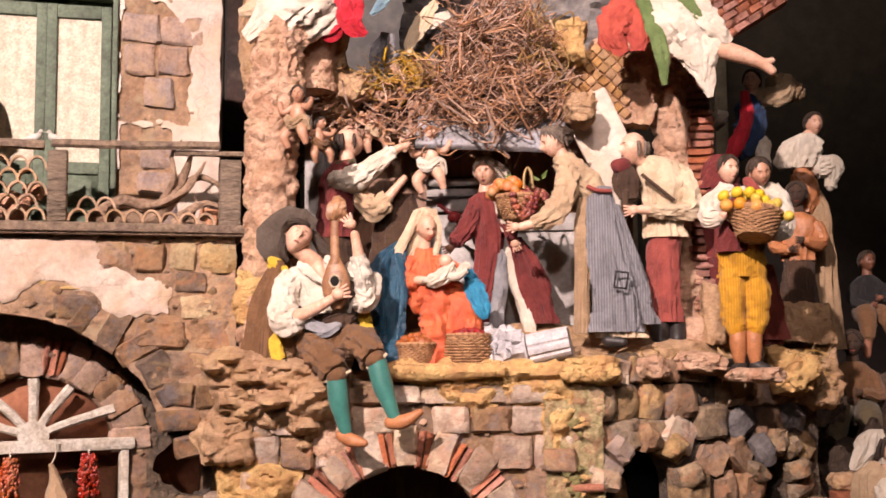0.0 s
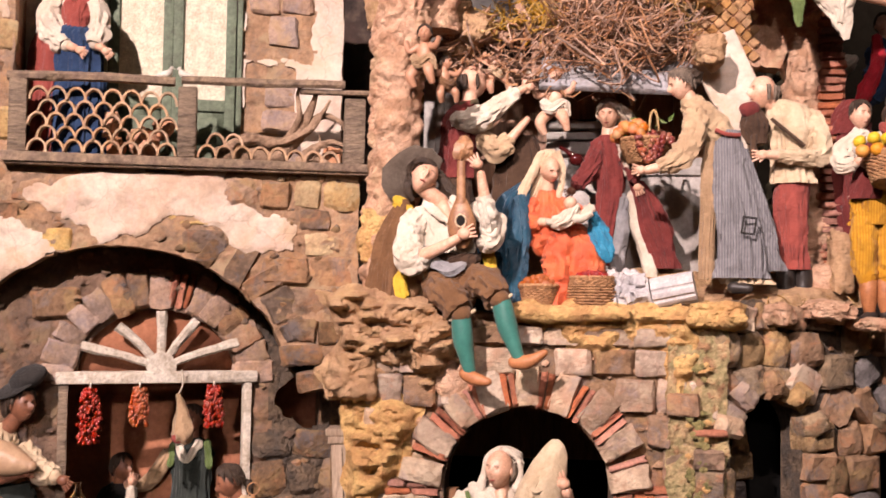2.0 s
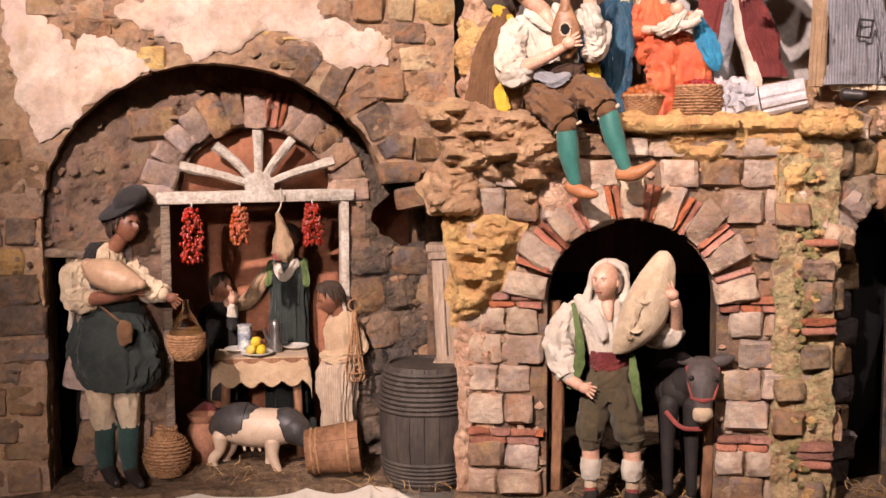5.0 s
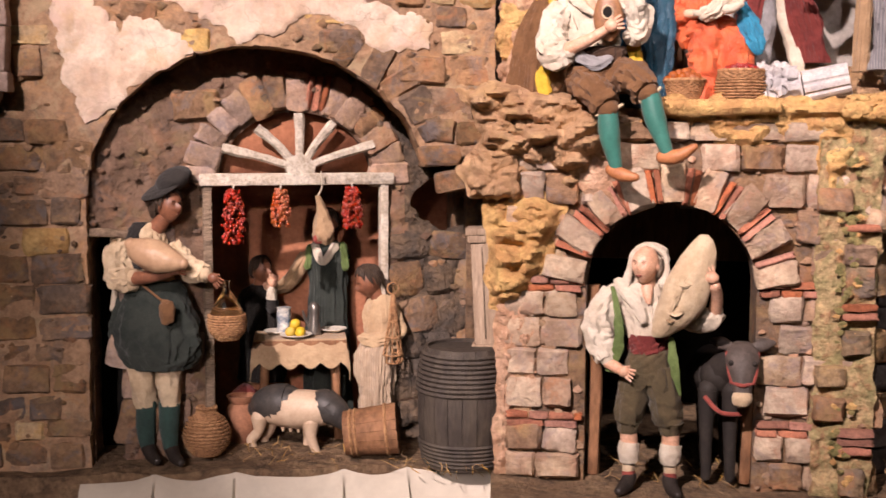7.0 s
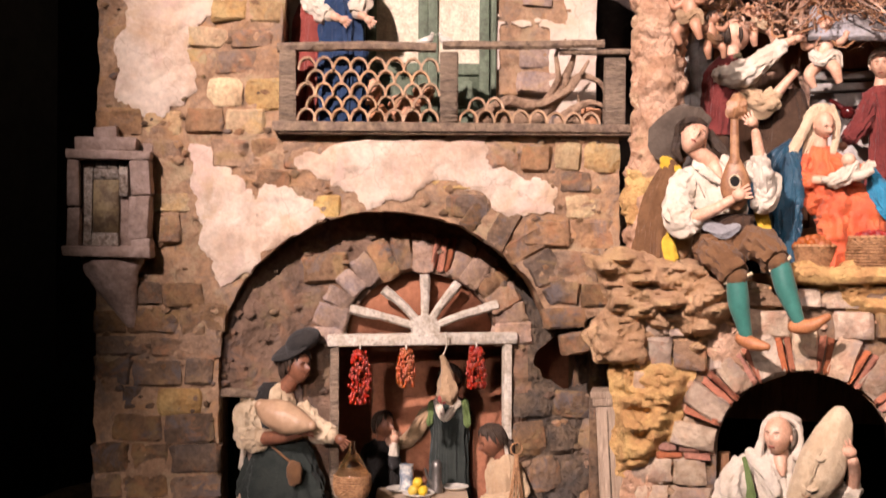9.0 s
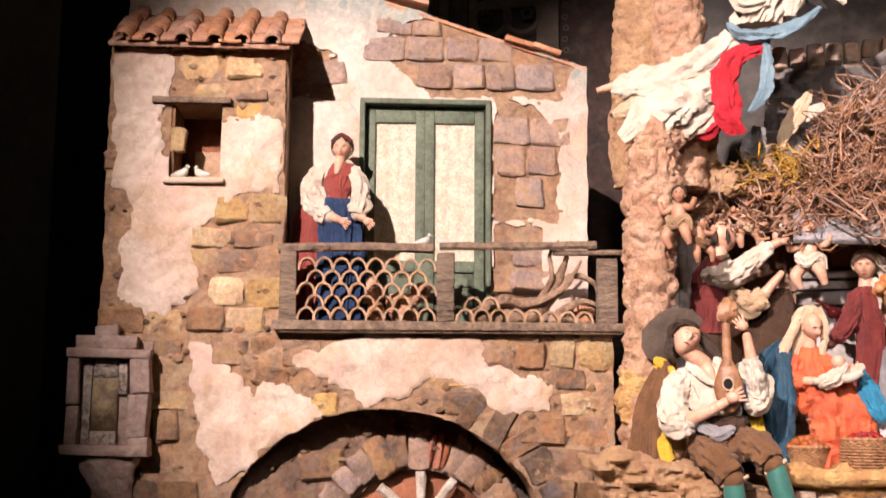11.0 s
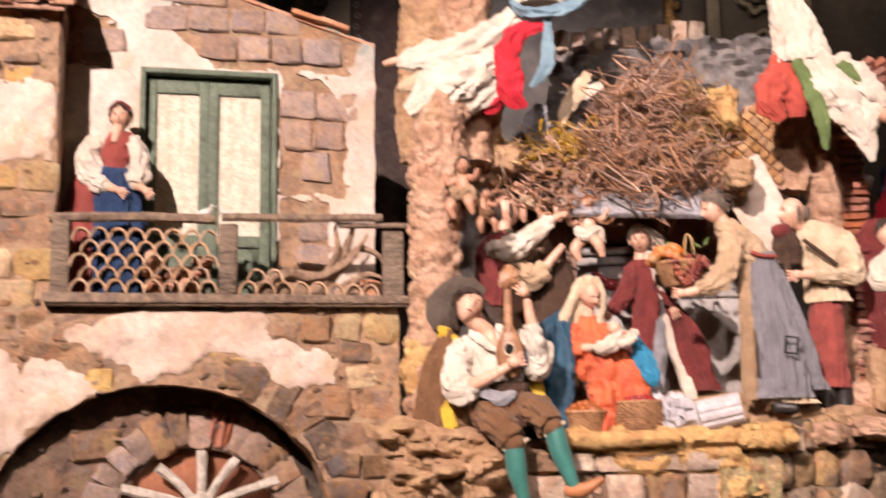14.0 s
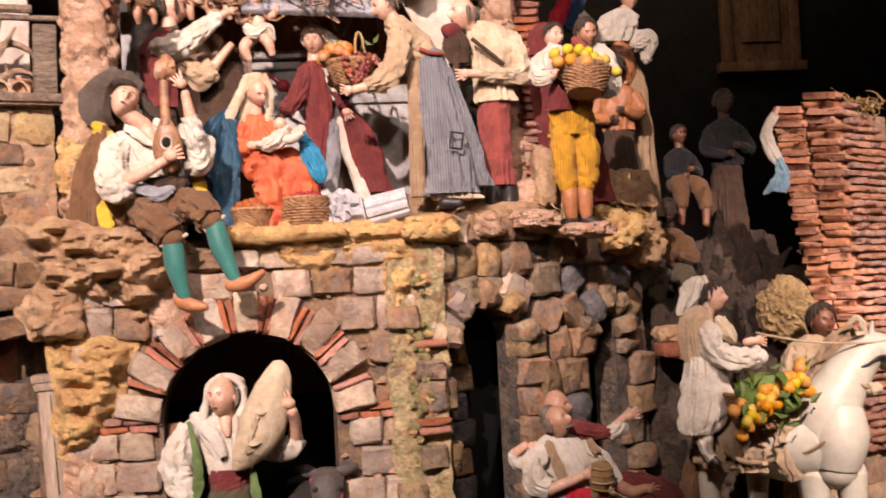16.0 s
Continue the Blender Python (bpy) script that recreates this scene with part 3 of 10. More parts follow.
def tavern_solid(x, z):
    body = min(x + 0.60, 0.16 - x, z + 0.03, 0.72 - z)
    door = max(min(x - DOOR_L, DOOR_R - x, DOOR_T - z), 0.118 - math.hypot((x + 0.218) * 0.92, z - 0.45) if z >= 0.45 else -1)
    strip = min(x + 0.545, -0.50 - x, 0.365 - z)
    hole = 0.05 - math.hypot((x - 0.045) * 0.8, z - 0.415) + 0.01 * fbm(x, z, 20)
    return min(body, -door, -strip, -hole)


# brown plaster at the left, the darker tone right of the door
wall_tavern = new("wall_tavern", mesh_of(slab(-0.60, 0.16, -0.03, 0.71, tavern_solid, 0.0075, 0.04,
    lambda x, z: 0.007 * fbm(x, z, 16, 9) + 0.004 * fbm(x, z, 60, 3) , lambda x, z: 1 if x + 0.5 * max(0.0, z - 0.42) + 0.03 * fbm(x, z, 12, 2) > -0.03 else 0), [M_RECESS, M_DARKWALL]))
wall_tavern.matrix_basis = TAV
tagged(wall_tavern, "rough inner wall under the arch, darker at right, with a fan-light door", kind="structure")
for k in range(15):
    a = math.pi * (0.02 + 0.96 * k / 14)
    x, z = -0.218 + 0.158 * math.cos(a), 0.455 + 0.148 * math.sin(a)
    if k == 6:
        for d in (-0.013, 0.0, 0.013):
            lay("brick", wall_tavern, M_BRICK, x + d, 0.003, z, 0.010, 0.058, 0.03, rg, turn=math.pi / 2 - a)
        continue
    lay("stone", wall_tavern, (M_UPSTONE if rg.random() < 0.7 else M_STONE), x, 0.003, z, rg.uniform(0.026, 0.042), rg.uniform(0.045, 0.07), 0.03, rg, turn=math.pi / 2 - a)
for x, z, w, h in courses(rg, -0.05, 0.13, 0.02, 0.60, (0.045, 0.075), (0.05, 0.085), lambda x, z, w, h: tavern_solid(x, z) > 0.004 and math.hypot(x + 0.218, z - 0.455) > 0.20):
    lay("stone", wall_tavern, M_DARKWALL if rg.random() < 0.6 else M_STONE_D, x, 0.004, z, w, h, 0.03, rg, rg.uniform(-0.2, 0.2), pool=cobble_pool)
for x, z, w, h in courses(rg, -0.50, -0.37, 0.02, 0.62, (0.045, 0.08), (0.05, 0.085), lambda x, z, w, h: tavern_solid(x, z) > 0.004 and math.hypot(x + 0.218, z - 0.455) > 0.20 and (z < 0.40 or x > -0.43)):
    lay("stone", wall_tavern, M_UPSTONE if rg.random() < 0.6 else M_STONE, x, 0.006, z, w, h, 0.03, rg, rg.uniform(-0.3, 0.3))

# tavern room behind the door
bm = rbm()
box(bm, -0.47, 0.10, 0.29, 0.30, -0.02, 0.70)
box(bm, -0.47, -0.46, 0.10, 0.29, -0.02, 0.70)
box(bm, 0.09, 0.10, 0.20, 0.29, -0.02, 0.70)
box(bm, -0.47, 0.10, 0.19, 0.29, 0.70, 0.71)
solo("wall_inner", bm, M_BROWN_IN, HOUSE, "plain dark brown walls of the tavern room", kind="structure", smooth=False)

door = thing("door_1", TAV @ pose(0, -0.004, 0), "white painted door frame with a half-round fan of spokes", "door", kind="structure")
bm = rbm()
box(bm, -0.378, -0.058, -0.014, 0.006, 0.447, 0.466, 0.003, wob=0.003)
part("lintel", bm, M_WHITEWOOD, door)
for x in (-0.366, -0.072):
    bm = rbm()
    box(bm, x - 0.007, x + 0.007, -0.008, 0.008, 0.0, 0.449, 0.002, wob=0.003)
    part("jamb", bm, M_GREYWOOD if x < -0.2 else M_WHITEWOOD, door)
bm = rbm()
tube(bm, [(-0.215, -0.012, 0.474), (-0.215, 0.002, 0.474)], 0.024, seg=14)
part("hub", bm, M_WHITEWOOD, door)
for a in (163, 133, 91, 57, 20):
    c, s = math.cos(radians(a)), math.sin(radians(a))
    bm = rbm()
    L = 0.118 if a in (163, 20) else 0.092
    tube(bm, [(-0.215 + 0.015 * c, -0.006, 0.474 + 0.012 * s), (-0.215 + 0.5 * L * c, -0.006, 0.474 + 0.5 * L * s), (-0.215 + L * 1.12 * c, -0.006, 0.474 + L * s)], (0.0065, 0.007, 0.0085), seg=6, flat=0.7, fold=0.2)
    part("spoke", bm, M_WHITEWOOD, door)
bm = rbm()
box(bm, -0.37, -0.06, 0.022, 0.026, 0.465, 0.60)
part("fan_panel", bm, M_BROWN_IN, door)

# upper wall, set back behind the balcony
UP = HOUSE @ pose(0, 0.11, 0)


def upper_solid(x, z):
    body = poly_sd([(-0.742, 0.78), (0.08, 0.78), (0.082, 1.288), (-0.742, 1.548)], x, z) + 0.003 * fbm(x, z, 30, 4)
    gap = min(x + 0.327, -0.093 - x, 1.218 - z)
    return min(body, -gap)


BRICK_AREAS = [[(-0.30, 1.30), (-0.27, 1.36), (-0.20, 1.375), (-0.10, 1.345), (0.02, 1.305), (0.06, 1.285), (0.03, 1.225), (-0.20, 1.225), (-0.25, 1.27)], [(-0.09, 1.23), (-0.02, 1.22), (0.03, 1.16), (0.025, 1.0), (-0.09, 1.0)], [(-0.09, 1.0), (0.0, 0.99), (0.0, 0.83), (-0.09, 0.83)], [(-0.45, 1.33), (-0.37, 1.30), (-0.38, 1.22), (-0.45, 1.22)]]


def bare_at(x, z):
    return max(poly_sd(p, x, z) for p in BRICK_AREAS) + 0.008 * fbm(x, z, 30, 7)


def dim_teal_top(m):
    """Blue-green plaster tone near the roof, set darker for the light's falloff there."""
    nt = m.node_tree
    N, L = nt.nodes.new, nt.links.new
    sep = N("ShaderNodeSeparateXYZ")
    L(N("ShaderNodeNewGeometry").outputs["Position"], sep.inputs[0])
    nz = N("ShaderNodeTexNoise")
    nz.inputs["Scale"].default_value, nz.inputs["Detail"].default_value = 9, 6
    ad = N("ShaderNodeMath")
    ad.operation = "MULTIPLY_ADD"
    ad.inputs[1].default_value = 0.22
    L(nz.outputs["Fac"], ad.inputs[0])
    L(sep.outputs[2], ad.inputs[2])
    ax = N("ShaderNodeMath")
    ax.operation = "MULTIPLY_ADD"
    ax.inputs[1].default_value = 0.22
    L(sep.outputs[0], ax.inputs[0])
    L(ad.outputs[0], ax.inputs[2])
    mr = N("ShaderNodeMapRange")
    mr.inputs["From Min"].default_value, mr.inputs["From Max"].default_value, mr.inputs["To Max"].default_value = 1.25, 1.36, 0.9
    L(ax.outputs[0], mr.inputs["Value"])
    mx = N("ShaderNodeMix")
    mx.data_type = "RGBA"
    bs = nt.nodes["Principled BSDF"]
    L(bs.inputs["Base Color"].links[0].from_socket, mx.inputs["A"])
    mx.inputs["B"].default_value = (0.19, 0.27, 0.24, 1)
    L(mr.outputs[0], mx.inputs["Factor"])
    L(mx.outputs["Result"], bs.inputs["Base Color"])


dim_teal_top(M_PLASTER_UP)
wall_upper = new("wall_upper", mesh_of(slab(-0.745, 0.088, 0.78, 1.56, upper_solid, 0.0085, 0.05,
    lambda x, z: 0.003 * fbm(x, z, 18, 6) + 0.0015 * fbm(x, z, 70, 6)), M_MORTAR))
wall_upper.matrix_basis = UP
tagged(wall_upper, "upper house wall of pale plaster with bare brick patches", kind="structure")
part("plaster", slab(-0.745, 0.088, 0.78, 1.56, lambda x, z: min(-bare_at(x, z), upper_solid(x, z) - 0.0005), 0.006, 0.002,
    lambda x, z: 0.0042 + 0.003 * fbm(x, z, 18, 6) + 0.0015 * fbm(x, z, 60, 6) + 0.0012 * abs(fbm(x, z, 120, 4))), M_PLASTER_UP, wall_upper, "pale cracked plaster")
for x, z, w, h in courses(rg, -0.46, 0.06, 0.82, 1.37, (0.042, 0.06), (0.05, 0.085), lambda x, z, w, h: bare_at(x, z) > 0.0 and upper_solid(x, z) > 0.02):
    lay("stone", wall_upper, M_UPSTONE, x, 0.0035, z, w, h, 0.024, rg, rg.uniform(-0.05, 0.05))

# return wall beside the balcony and the house's sides
solo("wall_return", box(rbm(), -0.475, -0.4485, 0.004, 0.1, 0.80, 1.295), M_STONE, HOUSE, "shaded stone side of the house tower", kind="structure")
bm = rbm()
box(bm, 0.062, 0.088, 0.162, 0.50, 0.0, 1.28)
box(bm, -0.745, -0.72, 0.162, 0.50, 0.0, 1.50)
box(bm, 0.075, 0.10, 0.117, 0.30, 0.0, 0.79)
solo("wall_side", bm, M_STONE_D, HOUSE, "rough stone side walls of the house", kind="structure")

# rubble and chips that stick to the walls
def chips(n, m, area, ok, mats, seed, size=(0.003, 0.009), label="small stone chips and dried mortar stuck to the wall"):
    rc = random.Random(seed)
    bm = rbm()
    for _ in range(n):
        x, z = rc.uniform(area[0], area[1]), rc.uniform(area[2], area[3])
        if not ok(x, z):
            continue
        r = rc.uniform(*size)
        vs = bmesh.ops.create_icosphere(bm, subdivisions=1, radius=1.0)["verts"]
        k = rc.randrange(len(mats))
        for v in vs:
            v.co = Vector((x + v.co.x * r * rc.uniform(0.6, 1.5), -0.001 + v.co.y * r * 0.45 * rc.uniform(0.6, 1.2), z + v.co.z * r * rc.uniform(0.5, 1.1)))
        for f in {f for v in vs for f in v.link_faces}:
            f.material_index = k
    return solo("rubble", bm, mats, m, label, "rubble", kind="stuff")


chips(700, HOUSE @ pose(0, -0.003, 0), (-0.745, 0.10, 0.0, 1.29), lambda x, z: house_solid(x, z) > 0.004 and plaster_at(x, z) < 0.006, [M_MORTAR, M_STONE, M_STONE_D], 1)
chips(300, TAV @ pose(0, -0.006, 0), (-0.55, 0.13, 0.0, 0.68), lambda x, z: tavern_solid(x, z) > 0.006, [M_RECESS, M_STONE_D, M_STONE], 2, (0.003, 0.009))
chips(300, UP @ pose(0, -0.003, 0), (-0.45, 0.08, 0.82, 1.45), lambda x, z: upper_solid(x, z) > 0.004 and abs(bare_at(x, z)) < 0.012, [M_MORTAR, M_PLASTER_UP], 3, (0.002, 0.006))

# tower window
win = thing("window_1", HOUSE @ pose(-0.598, 0.0, 1.047), "small deep unglazed window with a wooden lintel", "window", kind="structure")
bm = rbm()
box(bm, -0.043, 0.043, 0.10, 0.104, -0.005, 0.135)
part("back_panel", bm, M_BROWN_IN, win)
bm = rbm()
box(bm, -0.012, 0.04, 0.07, 0.098, 0.0, 0.062, 0.002)
part("inner_block", bm, M_LATTICE, win)
bm = rbm()
box(bm, -0.075, 0.058, -0.012, 0.006, 0.128, 0.138, 0.002, wob=0.003)
part("lintel", bm, M_RAILWOOD, win)
bm = rbm()
box(bm, -0.043, -0.036, 0.004, 0.09, 0.0, 0.128, 0.001)
part("window_frame", bm, M_BROWNWOOD, win)
bm = rbm()
box(bm, -0.05, 0.05, -0.016, 0.05, -0.010, 0.0, 0.003, wob=0.003)
part("sill", bm, M_PLASTER, win)


# roofs of half-round tiles
def tile_mesh(L, r0, r1, mat):
    bm = rbm()
    rows = []
    n = 7
    for s, (y, r) in enumerate(((0.0, r0), (L, r1))):
        rows.append([[bm.verts.new((rr * math.cos(math.pi * k / (n - 1)), y, rr * 0.80 * math.sin(math.pi * k / (n - 1)))) for k in range(n)] for rr in (r, r - 0.0035)])
    (a, b), (c, d) = rows
    for k in range(n - 1):
        bm.faces.new((a[k], a[k + 1], c[k + 1], c[k]))
        bm.faces.new((b[k + 1], b[k], d[k], d[k + 1]))
        bm.faces.new((a[k + 1], a[k], b[k], b[k + 1]))
        bm.faces.new((c[k], c[k + 1], d[k + 1], d[k]))
    return mesh_of(bm, mat)


T1 = tile_mesh(0.062, 0.0150, 0.0125, M_TILE)
PAN = mesh_of(box(rbm(), -0.019, 0.019, 0.0, 0.060, -0.002, 0.003, 0.0012), M_TILE)
roof = thing("roof_tower", HOUSE @ pose(-0.744, -0.032, 1.275, 30), "small sloping roof of weathered terracotta half-round tiles", "roof", kind="structure")
bm = rbm()
box(bm, 0.0, 0.30, 0.0, 0.165, -0.012, -0.004, 0.002)
part("roof_board", bm, M_TILE, roof)
for i in range(6):
    for j in range(4):
        x, y = 0.024 + 0.05 * i + rg.uniform(-0.003, 0.003), -0.008 + 0.041 * j + rg.uniform(-0.003, 0.003)
        part("roof_tile", T1, None, roof, m=pose(x, y, 0.004 + 0.002 * j, 3 + rg.uniform(-2, 2), rg.uniform(-4, 4), rg.uniform(-4, 4)))
        part("pan_tile", PAN, None, roof, m=pose(x + 0.025, y + 0.003, 0.001 + 0.001 * j, 3 + rg.uniform(-1.5, 1.5), rg.uniform(-2, 2), rg.uniform(-3, 3)))
roof = thing("roof_main", UP @ pose(-0.745, 0.0, 1.552, 0, 17.6, 0), "sloping roof edge of broken terracotta tiles", "roof", kind="structure")
bm = rbm()
box(bm, 0.0, 0.87, -0.005, 0.32, -0.010, -0.003, 0.002)
part("roof_board", bm, M_TILE, roof)
for k in range(16):
    x = 0.02 + 0.051 * k
    if 0.56 < x < 0.73:
        continue
    bm = rbm()
    box(bm, x - 0.024, x + 0.03, -0.022 + rg.uniform(-0.004, 0.004), 0.03, -0.003, 0.007, 0.002, m=pose(0, 0, 0.004, 0, rg.uniform(-0.8, 0.8), 0), wob=0.003)
    part("roof_tile", bm, M_TILE, roof)

# ---- french door ----
fd = thing("door_2", UP @ pose(-0.21, 0, 0.815), "closed green french door with cream patterned curtain panels", "door", kind="structure")
for nm, b in (("frame", (-0.117, -0.108, -0.012, 0.02, 0.0, 0.403)), ("frame", (0.108, 0.117, -0.012, 0.02, 0.0, 0.403)), ("frame", (-0.117, 0.117, -0.012, 0.02, 0.395, 0.405))):
    bm = rbm()
    box(bm, *b, 0.002)
    part(nm, bm, M_GREEN, fd)
for s in (-1, 1):
    leaf = thing("door_leaf", pose(s * 0.053, 0.008, 0.0), "", "")
    leaf.parent = fd
    for b in ((-0.053, -0.036, 0, 0.01, 0.0, 0.394), (0.036, 0.053, 0, 0.01, 0.0, 0.394), (-0.036, 0.036, 0, 0.01, 0.365, 0.394), (-0.036, 0.036, 0, 0.01, 0.095, 0.115), (-0.036, 0.036, 0, 0.01, 0.0, 0.028)):
        bm = rbm()
        box(bm, *b, 0.0015)
        part("rail", bm, M_GREEN, leaf)
    bm = rbm()
    box(bm, -0.025, 0.025, 0.003, 0.008, 0.04, 0.085, 0.003)
    part("lower_panel", bm, M_GREEN, leaf)
    bm = rbm()
    box(bm, -0.037, 0.037, 0.0055, 0.0085, 0.026, 0.097)
    part("lower_back", bm, M_GREEN, leaf)
    bm = rbm()
    nn = 60
    vs = [[bm.verts.new((-0.036 + 0.072 * i / nn, 0.006 + 0.0005 * math.sin(i * 0.35), 0.115 + 0.25 * j)) for i in range(nn + 1)] for j in range(2)]
    for i in range(nn):
        bm.faces.new((vs[0][i], vs[0][i + 1], vs[1][i + 1], vs[1][i]))
    part("curtain", bm, M_CURTAIN, leaf, "cream woven curtain")

# ---- balcony ----
bm = rbm()
box(bm, -0.455, 0.115, -0.022, 0.112, 0.792, 0.803, 0.002, wob=0.003)
solo("balcony_floor", bm, M_RAILWOOD, HOUSE, "narrow wooden balcony floor on the house front", kind="structure")
bal = thing("balcony_rail", HOUSE @ pose(0, -0.015, 0), "weathered wooden balcony railing filled with arched clay lattice", "railing")
for nm, b in (("bottom_rail", (-0.462, 0.118, -0.012, 0.01, 0.797, 0.812)), ("post", (-0.452, -0.425, -0.008, 0.008, 0.812, 0.925)), ("post", (-0.195, -0.165, -0.008, 0.008, 0.812, 0.925)), ("post", (0.072, 0.106, -0.008, 0.008, 0.812, 0.92))):
    bm = rbm()
    box(bm, *b, 0.003, wob=0.004)
    part(nm, bm, M_GREYWOOD if nm == "post" else M_RAILWOOD, bal)
bm = rbm()
tube(bm, [(-0.455, 0, 0.930), (-0.33, 0, 0.934), (-0.20, 0, 0.933)], 0.008, seg=7, fold=0.12)
part("top_rail", bm, M_RAILWOOD, bal)
bm = rbm()
tube(bm, [(-0.19, 0, 0.937), (-0.05, -0.003, 0.938), (0.072, 0, 0.943)], 0.007, seg=7, fold=0.12)
part("top_rail", bm, M_RAILWOOD, bal)
bm = rbm()
tube(bm, [(0.0, 0.006, 0.929), (0.12, 0.006, 0.931)], 0.005, seg=7, n=6, fold=0.12)
part("top_rail", bm, M_RAILWOOD, bal)


def arc_mesh(rx, rz, mat):
    bm = rbm()
    n = 11
    rows = [[((rx - k) * math.cos(math.pi * i / (n - 1)), y, (rz - k) * math.sin(math.pi * i / (n - 1))) for i in range(n)] for k, y in ((0, -0.008), (0.0034, -0.0075), (0.0034, 0.0075), (0, 0.008))]
    rows = [[bm.verts.new(p) for p in q] for q in rows]
    for a, b in ((0, 1), (1, 2), (2, 3), (3, 0)):
        for k in range(n - 1):
            bm.faces.new((rows[a][k], rows[b][k], rows[b][k + 1], rows[a][k + 1]))
    return mesh_of(bm, mat)


ARC = arc_mesh(0.0158, 0.0215, M_LATTICE)
for j in range(5):
    for i in range(8):
        x = -0.408 + 0.0283 * i + (0.0142 if j % 2 else 0)
        if x < -0.204:
            part("lattice_tile", ARC, None, bal, m=pose(x + rg.uniform(-0.001, 0.001), rg.uniform(-0.003, 0.003), 0.8125 + 0.0205 * j, rg.uniform(-4, 4), rg.uniform(-5, 5), rg.uniform(-5, 5)))
for i in range(8):
    part("lattice_tile", ARC, None, bal, m=pose(-0.148 + 0.0283 * i, 0, 0.8125 - 0.003 * (i > 4), 0, rg.uniform(-7, 7), 0))
for i in range(2):
    part("lattice_tile", ARC, None, bal, m=pose(-0.134 + 0.0283 * i, 0, 0.832, 0, rg.uniform(-7, 7), 0))

# ---- the arched stone base ----
def base_solid(x, z):
    body = min(x + 0.232, 0.30 - x, z + 0.03, 0.560 - z) + 0.003 * fbm(x, z, 30)
    return min(body, -arch_sd(x, z, -0.102, 0.152, 0.30, 0.128))


# dark body colour gives the joints between blocks their shadow
wall_base = new("wall_base", mesh_of(slab(-0.255, 0.31, -0.03, 0.565, base_solid, 0.0085, 0.10, lambda x, z: 0.003 * fbm(x, z, 30, 1) + 0.002 * fbm(x, z, 90)), M_STONE_D))
wall_base.matrix_basis = BASE
tagged(wall_base, "base wall of rough tuff blocks with a brick-lined arch", kind="structure")
rg = random.Random(5)


def base_stone(x, z, w, h):
    return base_solid(x, z) > 0.004 and arch_sd(x, z, -0.165, 0.215, 0.30, 0.192) < 0.0


def brick_row(wall, x0, x1, z, rows, mat=None, y=-0.002):
    for k in range(rows):
        x = x0
        while x < x1 - 0.01:
            w = rg.uniform(0.03, 0.06)
            w = min(w, x1 - x)
            lay("brick", wall, M_BRICK, x + w / 2, y, z + 0.0125 * k, w - 0.002, 0.0105, 0.026, rg)
            x += w


z = 0.0
ROWS = [(0.0, 0.04), (0.042, 0.042), (0.112, 0.046), (0.160, 0.045), (0.207, 0.045), (0.254, 0.042), (0.325, 0.047), (0.374, 0.05), (0.426, 0.05), (0.478, 0.043), (0.523, 0.03)]
for z, h in ROWS:
    x = -0.24
    while x < 0.30:
        w = rg.uniform(0.045, 0.075)
        cx, cz = x + w / 2, z + h / 2
        if arch_sd(cx, cz, -0.106, 0.156, 0.30, 0.2) < -0.006 and (cz < 0.31 or arch_sd(cx, cz, -0.16, 0.21, 0.30, 0.185) < 0):
            x0, x1 = max(x, -0.226), min(x + w, 0.30)
            if cz < 0.42:
                if cx < 0.02:
                    x1 = min(x1, -0.104 - 0.05 * (cz > 0.31))
                else:
                    x0 = max(x0, 0.154 + 0.05 * (cz > 0.31))
            if x1 - x0 > 0.015:
                lay("stone", wall_base, M_TUFF if rg.random() < 0.85 else M_STONE, (x0 + x1) / 2, 0.002 + rg.uniform(-0.003, 0.003), cz, x1 - x0 - 0.003, h - 0.002, 0.036, rg)
        x += w
for z, n in ((0.086, 2), (0.298, 2)):
    brick_row(wall_base, -0.224, -0.104, z, n)
    brick_row(wall_base, 0.154, 0.24, z, n)
# voussoirs with bricks between them
for k in range(9):
    a = math.pi * (0.055 + 0.89 * k / 8)
    r = 0.160 + rg.uniform(-0.004, 0.004)
    lay("stone", wall_base, M_TUFF, 0.025 + r * math.cos(a), -0.002, 0.30 + r * math.sin(a), rg.uniform(0.034, 0.042), rg.uniform(0.055, 0.066), 0.04, rg, turn=math.pi / 2 - a)
    if k < 8:
        b = a + math.pi * 0.89 / 16
        for s in (-0.006, 0.006):
            if rg.random() < 0.8:
                lay("brick", wall_base, M_BRICK, 0.025 + 0.158 * math.cos(b) + s * math.sin(b), -0.003, 0.30 + 0.158 * math.sin(b) - s * math.cos(b), 0.0095, 0.056, 0.034, rg, turn=math.pi / 2 - b)

chips(450, BASE @ pose(0, -0.004, 0), (-0.24, 0.30, 0.0, 0.56), lambda x, z: base_solid(x, z) > 0.004, [M_MORTAR, M_TUFF, M_CORK_P], 4)

# passage behind the arch, its shade given by near-black walls
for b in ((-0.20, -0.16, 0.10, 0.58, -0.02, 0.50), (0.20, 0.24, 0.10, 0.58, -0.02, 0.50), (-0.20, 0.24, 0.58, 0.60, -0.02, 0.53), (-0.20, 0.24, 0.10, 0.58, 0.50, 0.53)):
    solo("wall_passage", box(rbm(), *b), M_BLACK, BASE, "passage walls coloured black as shade behind the stone arch", kind="structure")

# ledge on which the crib group stands
def ledge_top(x, y):
    return 0.566 + 0.38 * max(0.0, min(y, 2.0) - 1.79) + 0.010 * fbm(x, y, 10, 3)


bm = rbm()
nx, ny = 80, 44
vs = {}
